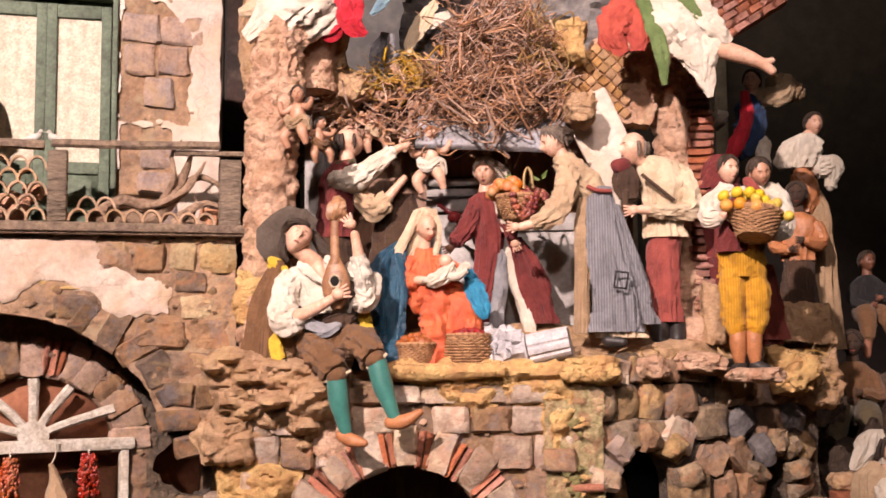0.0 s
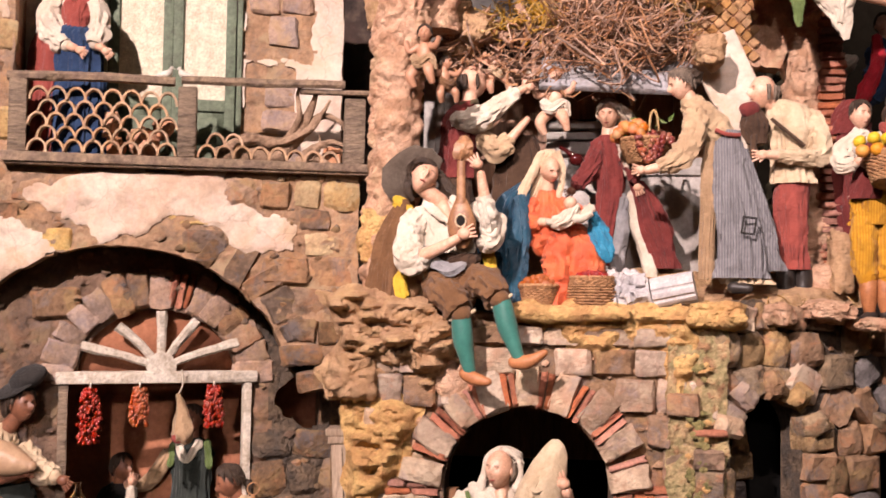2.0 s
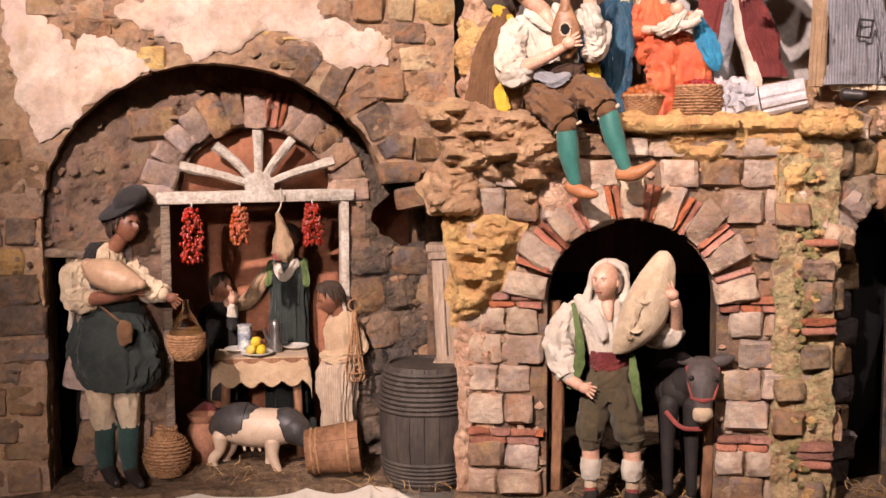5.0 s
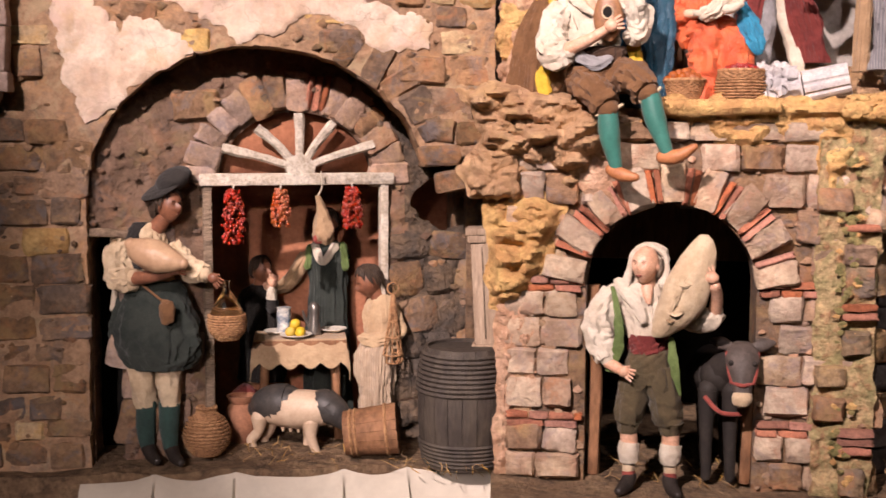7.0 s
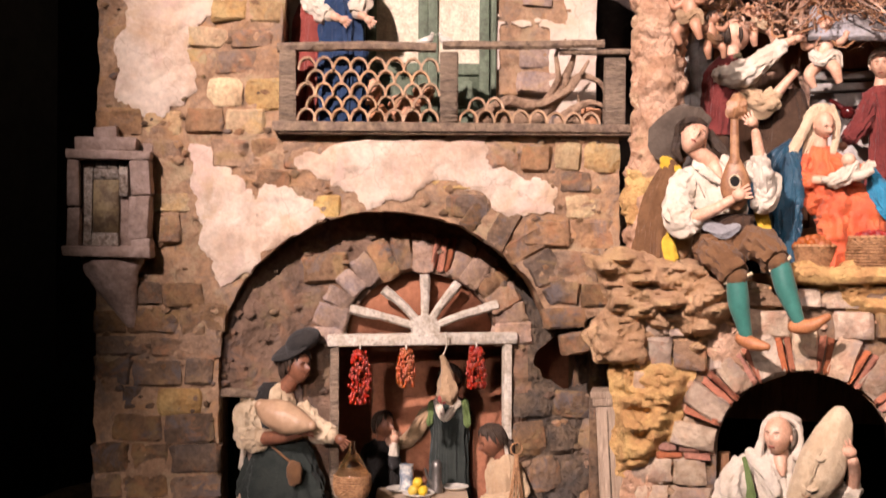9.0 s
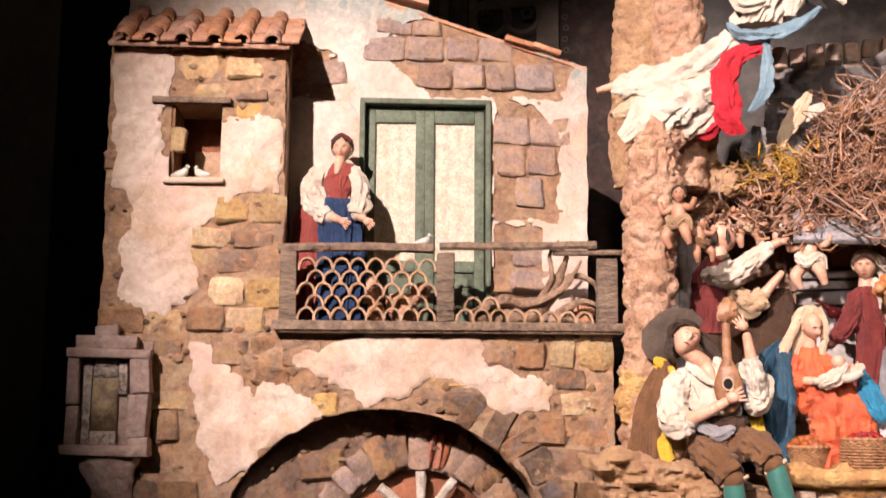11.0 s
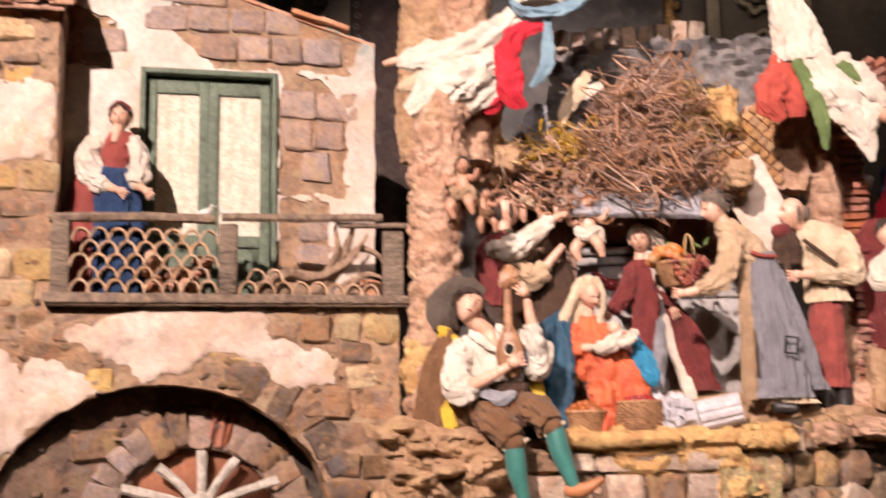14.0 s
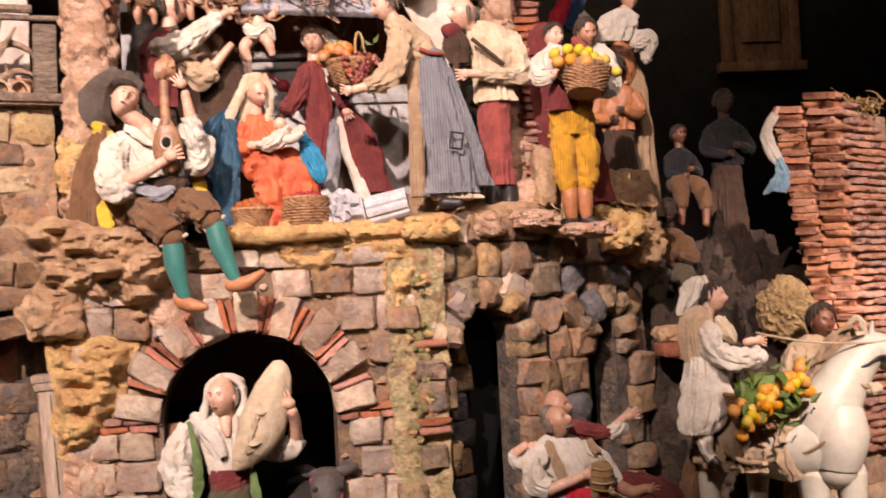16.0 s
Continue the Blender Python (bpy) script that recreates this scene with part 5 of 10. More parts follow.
                dp += f * (0.36 * g(0, -0.14, 0.12, 0.16) + 0.13 * g(0, 0.08, 0.09, 0.18) - 0.21 * g(0.33, 0.10, 0.17, 0.10) + 0.05 * g(0.33, 0.26, 0.24, 0.07) + 0.09 * g(0, -0.46, 0.20, 0.05) - 0.06 * g(0, -0.53, 0.20, 0.03) + 0.08 * g(0, -0.60, 0.16, 0.05) + 0.13 * g(0, -0.82, 0.22, 0.14) + 0.06 * g(0.45, -0.18, 0.18, 0.18) + 0.07 * g(0.33, 0.10, 0.08, 0.05))
            v.co = self.p(at(f * dp, e * w, u * h))
        for fc in {fc for v in vs for fc in v.link_faces}:
            fc.material_index = k
        for s in (-1, 1):
            self.ball(skin, at(0, s * 0.84, -0.1), (r * 0.12, r * 0.24, r * 0.14), sub=1)
            self.ball(HAIR, at(0.845, s * 0.29, 0.11), (r * 0.07, r * 0.022, r * 0.05), sub=1)
            self.limb(HAIR if hair is not HAIR_W else HAIR_G, [at(0.93, s * 0.16, 0.31), at(0.88, s * 0.32, 0.35), at(0.80, s * 0.46, 0.29)], r * 0.018, 0, seg=5, n=5)
        self.limb(BRICKRED if skin is not SKIN_D else skin, [at(0.85, -0.17, -0.585), at(0.935, 0, -0.575), at(0.85, 0.17, -0.585)], r * 0.045, 0, seg=6, n=5)
        if hair:
            rl = random.Random(int(abs(x * 7 + y * 13)))
            if bald:
                self.ball(hair, at(-0.42, 0, -0.1), (r * 0.72, r * 0.60, r * 0.72), 0.25, 170, 2)
            else:
                self.ball(hair, at(-0.24, 0, 0.22 * cap), (r * 0.84, r * 0.94, r * 0.86), 0.2, 170, 2)
            for k in range(18 if bald else 34):
                a = radians(rl.uniform(75, 285)) if bald else 2 * math.pi * k / 34 + rl.uniform(-0.1, 0.1)
                back = 0.5 - 0.5 * math.cos(a)
                t0, t1 = (radians(72), radians(122)) if bald else (radians(8), radians(36 + 92 * back ** 0.6))
                w0 = rl.uniform(-0.15, 0.15)
                pts = []
                for s in (0, 0.35, 0.7, 1.0):
                    th, aa = t0 + (t1 - t0) * s, a + w0 * s
                    g = 1.04 + 0.05 * rl.random()
                    pts.append(at((math.cos(aa) * math.sin(th) - 0.06) * g, math.sin(aa) * math.sin(th) * 0.93 * g, math.cos(th) * 1.20 * g))
                self.limb(hair, pts, (r * 0.09, r * 0.14, r * 0.12, r * 0.04), 0, seg=6, n=8)
        if neck:
            self.limb(skin, [at(-0.2, 0, -0.6), neck], (r * 0.5, r * 0.58), 0)
        return self

    def palm(self, q, way=(0, -1, 0), skin=None, r=9, spread=0.5):
        """A hand: a flat palm with four fingers and a thumb that point along way."""
        skin = skin or SKIN
        w = Vector(way).normalized()
        side = w.cross(Vector((0, 0, 1)))
        side = side.normalized() if side.length > 0.1 else Vector((1, 0, 0))
        q = Vector(q)
        self.ball(skin, q, (r, r * 0.9, r * 0.7), sub=2)
        for k in range(4):
            s = (k - 1.5) / 1.5
            a = q + side * s * r * 0.6 + w * r * 0.6
            b = a + (w + side * s * spread * 0.6).normalized() * r * 1.2
            self.limb(skin, [a, b], (r * 0.23, r * 0.17), 0, seg=6, n=3)
        self.limb(skin, [q + side * r * 0.7, q + side * r * 1.2 + w * r * 0.6], (r * 0.26, r * 0.18), 0, seg=6, n=3)
        return self

    def done(self, label, name="figurine", category="figurine", group="", turn=0):
        return solo(name, self.bm, self.mats, pose(*self.place, 0, 0, turn), label, category, group)


# lute player seated on the rock edge
f = Fig((-0.181, 1.75, 0.624), 580, 600, 0.000857)
f.robe(BROWN, [(490, 458, 24, 16, 12), (478, 510, 26, 32, 16), (464, 580, 24, 34, 16), (462, 655, 16, 40, 16)], 0.12, 7)
f.limb(LEMONC, [(474, 458, 16), (496, 478, 18), (502, 520, 20)], (11, 13, 6), 0.3, 0.4)
f.limb(LEMONC, [(502, 570, 16), (484, 606, 8), (492, 636, 2)], (8, 15, 10), 0.3, 0.4)
f.limb(LEMONC, [(640, 545, 14), (648, 580, 10), (658, 600, 8)], (11, 12, 4), 0.3, 0.4)
f.robe(WHITE, [(556, 462, 6, 20, 16), (562, 482, 6, 48, 24), (572, 520, 6, 45, 27), (580, 560, 6, 40, 30), (582, 592, 6, 38, 32)], 0.12, 8)
f.limb(SKIN, [(560, 468, -4), (568, 480, -12), (576, 494, -16)], (12, 10, 4), 0.02)
f.limb(WHITE, [(532, 466, -8), (552, 484, -22), (576, 502, -24)], (9, 10, 4), 0.3, 0.6)
f.limb(WHITE, [(580, 458, -6), (592, 478, -18), (588, 500, -22)], (9, 9, 4), 0.3, 0.6)
f.robe(DBROWN, [(592, 556, 2, 38, 38), (588, 578, 0, 44, 40), (586, 600, 0, 48, 42)], 0.05, 6)
f.limb(GREY, [(552, 572, -36), (580, 586, -44), (606, 578, -42)], (9, 13, 8), 0.35, 0.5)
f.limb(WHITE, [(520, 486, 2), (502, 526, -8), (508, 570, -24), (536, 566, -42)], (22, 27, 28, 19), 0.32)
f.limb(SKIN, [(536, 562, -44), (572, 546, -52), (598, 532, -56)], (12, 10, 8), 0)
f.palm((608, 525, -62), (0.9, -0.3, 0), r=12)
f.limb(WHITE, [(622, 474, 4), (650, 500, -4), (648, 536, -14), (634, 540, -26)], (18, 22, 21, 14), 0.32)
f.limb(WHITE, [(648, 520, -14), (646, 486, -30), (640, 456, -38)], (18, 17, 13), 0.32)
f.limb(SKIN, [(640, 456, -38), (634, 420, -42)], (10, 8), 0)
f.palm((628, 402, -46), (-0.6, -0.9, 0), r=10)
f.head((530, 421, -16), 27, (0.25, -1), neck=(558, 466, 0), nod=-0.2, roll=-0.5)
f.ball(HAIR, (521, 413, 4), (27, 27, 20), 0.2, 120)
f.limb(HAIR, [(505, 410, -22), (516, 396, -30), (534, 394, -30), (550, 404, -20)], (7, 7, 7, 6), 0.3)
f.limb(HAIR, [(502, 420, -4), (498, 444, -4), (508, 462, -2)], (9, 9, 5), 0.3)
f.limb(HAIR, [(552, 412, 4), (572, 440, 8), (600, 466, 6)], (10, 11, 4), 0.3)
tilt = Euler((radians(-64), radians(-36), 0)).to_matrix()
FELT = cloth("grey_brown_felt", (0.135, 0.105, 0.08), (0.10, 0.075, 0.056))
f.ball(FELT, (500, 410, 22), (60, 4, 46), 0.16, 40, rot=tilt)
f.ball(FELT, (498, 394, 42), (30, 16, 26), 0.10, 40, rot=tilt)
f.robe(BROWN, [(582, 590, 0, 52, 42), (582, 612, -4, 54, 42), (586, 636, -6, 46, 36)], 0.06, 5)
f.limb(BROWN, [(556, 606, 0), (578, 628, -36), (604, 662, -58)], (32, 33, 29), 0.24)
f.limb(BROWN, [(612, 600, 0), (644, 610, -36), (670, 636, -58)], (32, 32, 28), 0.24)
f.limb(CREAM, [(584, 674, -60), (604, 670, -66), (630, 656, -60)], (3, 3, 3), 0, n=6)
f.limb(CREAM, [(658, 652, -60), (674, 644, -66), (692, 628, -60)], (3, 3, 3), 0, n=6)
f.limb(TEAL, [(604, 662, -58), (608, 705, -56), (614, 735, -52), (621, 766, -50)], (17, 18, 14, 10), 0.03)
f.limb(TEAL, [(674, 640, -58), (684, 680, -58), (694, 708, -60), (706, 738, -62)], (17, 18, 14, 10), 0.03)
f.limb(LEATHER, [(612, 766, -48), (630, 774, -56), (654, 778, -68)], (11, 12, 7), 0.05)
f.limb(LEATHER, [(698, 744, -58), (722, 742, -68), (750, 726, -76)], (12, 12, 6), 0.05)
f.done("clay lute player in white shirt and teal stockings seated on rock", group="crib figurines")

# lute
LUTEWOOD = surf("lute_wood", (0.33, 0.17, 0.08), (0.22, 0.10, 0.045), None, 60, 0.5, 0.1, 200, spec=0.5, dist=0.001)
lute = thing("lute", pose(-0.163, 1.714, 0.708, 0, -2, 0) @ Matrix.Diagonal((0.74, 0.8, 0.88, 1)), "small brown wooden lute held by the seated player", "lute")
bm = rbm()
tube(bm, [(0.000, 0, -0.046), (0, 0, -0.030), (0, 0, -0.005), (0, 0, 0.020), (0, 0, 0.040)], (0.008, 0.023, 0.029, 0.021, 0.010), seg=18, flat=0.42)
lute_body = part("body", bm, LUTEWOOD, lute)
bm = rbm()
tube(bm, [(0, -0.004, 0.030), (0.003, -0.004, 0.120)], (0.0095, 0.0075), seg=10, flat=0.5)
part("neck", bm, LUTEWOOD, lute)
bm = rbm()
tube(bm, [(0.003, -0.004, 0.104), (0.005, -0.003, 0.118), (0.008, 0.002, 0.134), (0.006, 0.004, 0.146)], (0.009, 0.017, 0.016, 0.008), seg=24, flat=0.6, fold=0.45)
part("peg_head", bm, LUTEWOOD, lute)
bm = rbm()
tube(bm, [(0, -0.0135, 0.0), (0, -0.0125, 0.0)], 0.0085, seg=16)
part("sound_hole", bm, M_BLACK, lute_body, "black disc standing for the shaded sound hole")
bm = rbm()
for k in range(14):
    a, b = 2 * math.pi * k / 14, 2 * math.pi * (k + 1) / 14
    tube(bm, [(0.0105 * math.cos(a), -0.0135, 0.0105 * math.sin(a)), (0.0105 * math.cos(b), -0.0135, 0.0105 * math.sin(b))], 0.0018, seg=5)
part("rosette", bm, CREAM, lute_body, "pale ring round the sound hole")

# seated woman in a blue cloak with the infant
f = Fig((-0.027, 1.86, 0.588), 770, 640, 0.000903)
f.robe(BLUE, [(716, 424, 8, 14, 12), (694, 455, 0, 28, 22), (682, 520, -10, 38, 34), (676, 590, -12, 44, 40), (680, 656, -10, 50, 42)], 0.16, 5, phase=1)
f.drape(BLUE, [(704, 450, -22), (712, 500, -34), (706, 560, -44), (700, 640, -46)], (10, 14, 16, 14), 0.6)
f.robe(ORANGE, [(752, 438, 8, 17, 15), (752, 468, 6, 27, 22), (756, 505, 0, 34, 28), (764, 540, -6, 40, 34)], 0.10, 7)
f.limb(ORANGE, [(742, 524, -2), (766, 520, -20), (780, 560, -30), (776, 640, -22)], (30, 34, 34, 36), 0.30)
f.limb(ORANGE, [(772, 522, -2), (810, 530, -18), (830, 566, -28), (828, 640, -20)], (28, 30, 30, 32), 0.30)
f.drape(ORANGE, [(796, 520, -34), (808, 556, -46), (804, 630, -40)], (12, 20, 20), 0.5)
f.drape(LBLUE2, [(826, 478, -20), (842, 512, -44), (856, 548, -54), (862, 568, -52)], (7, 13, 12, 4), 0.5)
f.limb(ORANGE, [(728, 462, 0), (718, 494, -16), (744, 500, -38)], (17, 19, 13), 0.28)
f.limb(SKIN, [(742, 498, -40), (764, 500, -48)], (8, 7), 0.02)
f.limb(ORANGE, [(776, 462, 2), (806, 482, -20), (816, 484, -36)], (15, 16, 11), 0.28)
f.palm((772, 500, -52), (1, -0.1, 0), r=8)
f.palm((822, 480, -44), (0.7, -0.5, 0), r=8)
f.head((757, 403, -8), 21, (0.6, -1), neck=(752, 438, 4), nod=0.45, roll=0.15)
f.robe(CREAM, [(755, 365, 4, 8, 8), (752, 376, 6, 21, 18), (744, 402, 12, 24, 18), (730, 436, 14, 22, 16), (714, 472, 14, 14, 12)], 0.10, 8, phase=3)
f.limb(CREAM, [(742, 374, -12), (728, 404, -14), (712, 436, -14), (698, 470, -14)], (8, 9, 10, 5), 0.3, 0.6)
f.limb(CREAM, [(768, 370, -8), (778, 398, -6), (777, 425, -2), (772, 452, 0)], (7, 7, 7, 5), 0.3, 0.6)
f.done("clay woman seated in blue cloak, orange dress and white veil", group="crib figurines")
f = Fig((-0.006, 1.803, 0.737), 793, 470, 0.000885)
f.limb(WHITE, [(768, 500, 0), (790, 490, -4), (806, 470, -6)], (13, 16, 10), 0.24)
f.ball(SKIN, (795, 463, -6), 12)
f.limb(WHITE, [(790, 486, -6), (812, 490, -10), (834, 480, -12)], (8, 9, 5), 0.15)
f.limb(WHITE, [(775, 496, -2), (752, 496, -6)], (7, 5), 0.1)
f.limb(WHITE, [(812, 490, -4), (828, 474, -4), (838, 470, -4)], (10, 9, 5), 0.3, 0.5)
f.done("small white clay infant lying on the orange lap", group="crib figurines")

# man in a red vest reaching up, seen from behind
f = Fig((-0.195, 1.94, 0.627), 600, 600, 0.00095)
f.robe(DBROWN, [(592, 410, 4, 28, 24), (594, 470, 4, 34, 26), (596, 620, 4, 42, 30)], 0.07, 7)
f.robe(MAROON, [(612, 282, 2, 18, 16), (606, 305, 2, 34, 24), (598, 350, 2, 34, 26), (592, 420, 2, 32, 26)], 0.05, 7)
f.limb(WHITE, [(594, 316, -12), (622, 322, -24), (660, 304, -30), (700, 272, -30)], (20, 24, 21, 15), 0.28)
f.limb(SKIN, [(700, 272, -30), (716, 264, -30)], (8, 7), 0)
f.palm((724, 262, -30), (1, -0.2, 0), r=8)
f.head((620, 246, 2), 25, (1, 0.3), hair=HAIR, bald=True, neck=(615, 288, 2))
f.limb(OLIVE, [(600, 290, -8), (632, 284, -10)], (9, 6), 0.2)
f.limb(BEIGE, [(636, 350, -8), (664, 368, -12), (690, 354, -14)], (14, 21, 15), 0.34)
f.limb(SKIN, [(690, 352, -14), (712, 326, -14), (722, 314, -14)], (9, 7, 5), 0.02)
f.robe(DBROWN, [(700, 340, 30, 34, 20), (706, 420, 30, 46, 24), (700, 520, 30, 52, 26)], 0.10, 6)
f.done("clay man in red vest with white sleeves reaching up", group="crib figurines")

# cherubs on the beams
def cherub(place, s, turn, label, hair=HAIR, wrap=WHITE, skin=SKIN):
    f = Fig(place, 0, 0, s)
    f.ball(skin, (0, -26, 0), (14, 20, 12)).ball(skin, (0, -8, -2), (15, 12, 12))
    f.head((3, -58, -4), 13, (0.5, -1), skin, hair, neck=(0, -42, 0))
    f.limb(skin, [(-12, -38, 0), (-26, -30, -8), (-30, -48, -14)], (6, 6, 4), 0.05)
    f.limb(skin, [(12, -38, 0), (28, -34, -8), (38, -48, -12)], (6, 6, 4), 0.05)
    f.limb(skin, [(-7, -4, 0), (-18, 14, -14), (-12, 34, -10)], (9, 9, 5), 0.05)
    f.limb(skin, [(7, -4, 0), (20, 8, -16), (26, 30, -12)], (9, 9, 5), 0.05)
    f.limb(wrap, [(-16, -20, -8), (0, -6, -16), (18, -14, -8), (24, 6, -4)], (7, 10, 9, 5), 0.35)
    return f.done(label, "figurine", "figurine", "cherubs", turn)


cherub((-0.037, 1.93, 0.905), 0.00104, -15, "small clay cherub with red hair and white wrap on a beam", LEATHER)
cherub((-0.140, 1.965, 0.975), 0.00085, 30, "small pinkish clay cherub climbing under the thatch", HAIR_W, CREAM)
cherub((-0.235, 1.785, 0.955), 0.00092, -25, "brown clay cherub clinging to the cork pillar", HAIR, TAN, SKIN_M)
cherub((-0.205, 1.80, 0.925), 0.00070, 40, "brown clay cherub peering round the cork pillar", HAIR, BROWN, SKIN_M)
cherub((-0.075, 1.975, 0.975), 0.00080, 10, "pale clay cherub perched below the twig thatch", HAIR_W, WHITE)

# gentleman in a red coat
f = Fig((0.089, 1.98, 0.625), 900, 600, 0.000959)
f.limb(GREY, [(884, 450, 0), (884, 510, -4), (880, 570, -4), (884, 620, -2)], (19, 18, 15, 11), 0.20)
f.limb(WHITE, [(908, 446, 4), (918, 500, 0), (936, 570, -4), (946, 620, -4)], (18, 16, 14, 10), 0.16)
f.robe(MAROON, [(862, 338, 2, 14, 13), (862, 358, 2, 26, 19), (868, 400, 0, 25, 21), (868, 450, 0, 24, 22), (858, 520, -4, 21, 19), (850, 570, -4, 15, 15)], 0.10, 6)
f.robe(MAROON, [(912, 420, -4, 14, 14), (932, 462, -8, 22, 16), (952, 520, -10, 25, 17), (966, 574, -8, 20, 14)], 0.16, 5)
f.limb(WHITE, [(878, 330, -14), (892, 368, -22), (900, 412, -22)], (10, 13, 9), 0.3)
f.limb(MAROON, [(848, 352, 0), (834, 394, -12), (808, 430, -26)], (17, 20, 15), 0.30)
f.palm((800, 440, -30), (-0.8, 0.3, 0), SKIN_D, r=8)
f.limb(MAROON, [(880, 356, -4), (900, 396, -16), (910, 420, -26)], (15, 16, 12), 0.28)
f.palm((914, 434, -30), (0.3, 0.8, 0), r=8)
f.head((863, 303, -4), 22, (-0.2, -1), hair=HAIR_W, neck=(862, 340, 2), nod=0.15)
f.limb(HAIR_W, [(876, 286, 2), (894, 308, 4), (898, 330, 4), (890, 348, 4)], (12, 13, 11, 6), 0.34)
f.done("clay gentleman in maroon coat with powdered hair and grey breeches", group="crib figurines")

# stooping woman in a striped overskirt
f = Fig((0.261, 1.87, 0.621), 1090, 600, 0.0009)
f.robe(TAN, [(1044, 338, 4, 15, 16), (1036, 400, 2, 14, 16), (1034, 480, 0, 13, 16), (1031, 590, 0, 12, 15)], 0.08, 6)
f.robe(CREAM, [(1094, 550, 0, 32, 26), (1100, 598, -4, 38, 30)], 0.14, 7)
f.robe(STRIPE_GREY, [(1064, 328, 2, 24, 22), (1070, 380, -2, 31, 27), (1080, 450, -6, 37, 31), (1090, 530, -8, 43, 35), (1094, 588, -8, 45, 37)], 0.11, 6, phase=1)
f.robe(STRIPE_GREY, [(1088, 360, 8, 16, 20), (1108, 440, 10, 22, 24), (1132, 520, 12, 23, 25), (1146, 574, 12, 21, 23)], 0.13, 5)
f.limb(BEIGE, [(1000, 276, 2), (1020, 300, 0), (1046, 324, 2), (1064, 344, 2)], (22, 30, 29, 24), 0.20)
f.limb(BEIGE, [(1012, 296, -14), (1006, 340, -24), (986, 378, -34), (946, 398, -38)], (22, 25, 23, 13), 0.30)
f.limb(SKIN, [(950, 396, -38), (926, 402, -40)], (9, 8), 0)
f.palm((916, 402, -42), (-1, -0.1, 0), r=9)
f.head((986, 246, -4), 23, (-1, -0.3), hair=HAIR_G, neck=(1004, 276, 0), nod=0.35)
f.ball(HAIR, (1000, 234, 2), (22, 20, 20), 0.35, 150)
f.limb(BRICKRED, [(1044, 330, -22), (1064, 338, -26), (1086, 338, -18)], (4, 4, 4), 0.1)
f.limb(SHOE, [(1075, 604, -20), (1100, 606, -30)], (11, 9), 0)
f.done("stooping clay woman in beige blouse and patched grey striped skirt", group="crib figurines")
bm = rbm()
for b in ((-0.011, 0.011, 0.011, 0.014), (-0.011, 0.011, -0.014, -0.011), (-0.011, -0.008, -0.011, 0.011), (0.008, 0.011, -0.011, 0.011)):
    box(bm, b[0], b[1], -0.0008, 0.0008, b[2], b[3])
solo("cloth_patch", bm, BLACK, pose(0.268, 1.822, 0.712, 0, 8, 0), "small dark stitched patch on the striped skirt", "patch")

# bald bagpiper
f = Fig((0.353, 1.93, 0.621), 1185, 600, 0.000926)
f.limb(SHOE, [(1170, 560, 0), (1168, 610, -4), (1150, 622, -16)], (17, 15, 10), 0.08)
f.limb(SHOE, [(1198, 560, 4), (1198, 610, 0), (1186, 622, -12)], (17, 15, 10), 0.08)
f.robe(BRICKRED, [(1184, 410, 2, 30, 25), (1180, 450, 2, 31, 27), (1180, 520, 0, 28, 25), (1182, 570, 0, 27, 24)], 0.07, 7)
f.robe(CREAM, [(1160, 272, 4, 18, 16), (1176, 290, 4, 40, 25), (1182, 335, 4, 39, 28), (1180, 385, 2, 34, 27), (1182, 420, 0, 38, 30)], 0.06, 7)
f.limb(CREAM, [(1214, 298, 2), (1228, 340, -4), (1222, 374, -16), (1180, 376, -36), (1150, 374, -42)], (17, 19, 18, 16, 12), 0.28)
f.limb(SKIN, [(1152, 374, -42), (1134, 374, -44)], (9, 8), 0)
f.palm((1124, 374, -44), (-1, 0.1, 0), r=10)
f.head((1130, 258, -4), 25, (-1, -0.35), hair=HAIR_G, bald=True, neck=(1158, 288, 4))
f.robe(DBROWN, [(1110, 288, -18, 14, 12), (1114, 320, -20, 24, 16), (1118, 352, -22, 16, 12)], 0.10, 5)
f.ball(MAROON, (1106, 292, -24), (18, 14, 14), 0.2)
f.limb(DBROWN, [(1140, 310, -34), (1170, 336, -36), (1196, 358, -34)], 3.5, 0, n=5)
f.limb(DBROWN, [(1112, 340, -30), (1106, 400, -38)], (6, 5), 0, n=4)
f.done("bald clay bagpiper in cream jacket and brick-red breeches", group="crib figurines")

# fruit seller
f = Fig((0.456, 1.83, 0.575), 1320, 650, 0.000872)
f.limb(SHOE, [(1312, 648, 0), (1296, 656, -14)], (11, 9), 0)
f.limb(SHOE, [(1338, 646, 2), (1356, 654, -12)], (11, 9), 0)
f.limb(LEATHER, [(1308, 575, 0), (1308, 610, -2), (1310, 645, 0)], (15, 15, 9), 0.03)
f.limb(LEATHER, [(1338, 575, 4), (1336, 610, 2), (1338, 645, 2)], (15, 15, 9), 0.03)
f.robe(STRIPE_GOLD, [(1322, 428, 4, 37, 27), (1321, 455, 4, 41, 30), (1321, 490, 4, 39, 28)], 0.07, 8)
f.limb(STRIPE_GOLD, [(1304, 470, 2), (1300, 520, -2), (1304, 576, 0)], (25, 25, 22), 0.18)
f.limb(STRIPE_GOLD, [(1340, 470, 6), (1344, 520, 2), (1342, 576, 4)], (25, 25, 22), 0.18)
f.limb(YELLOW, [(1306, 572, 0), (1306, 582, 0)], (20, 19), 0.05, n=4)
f.limb(YELLOW, [(1339, 572, 4), (1339, 582, 4)], (20, 19), 0.05, n=4)
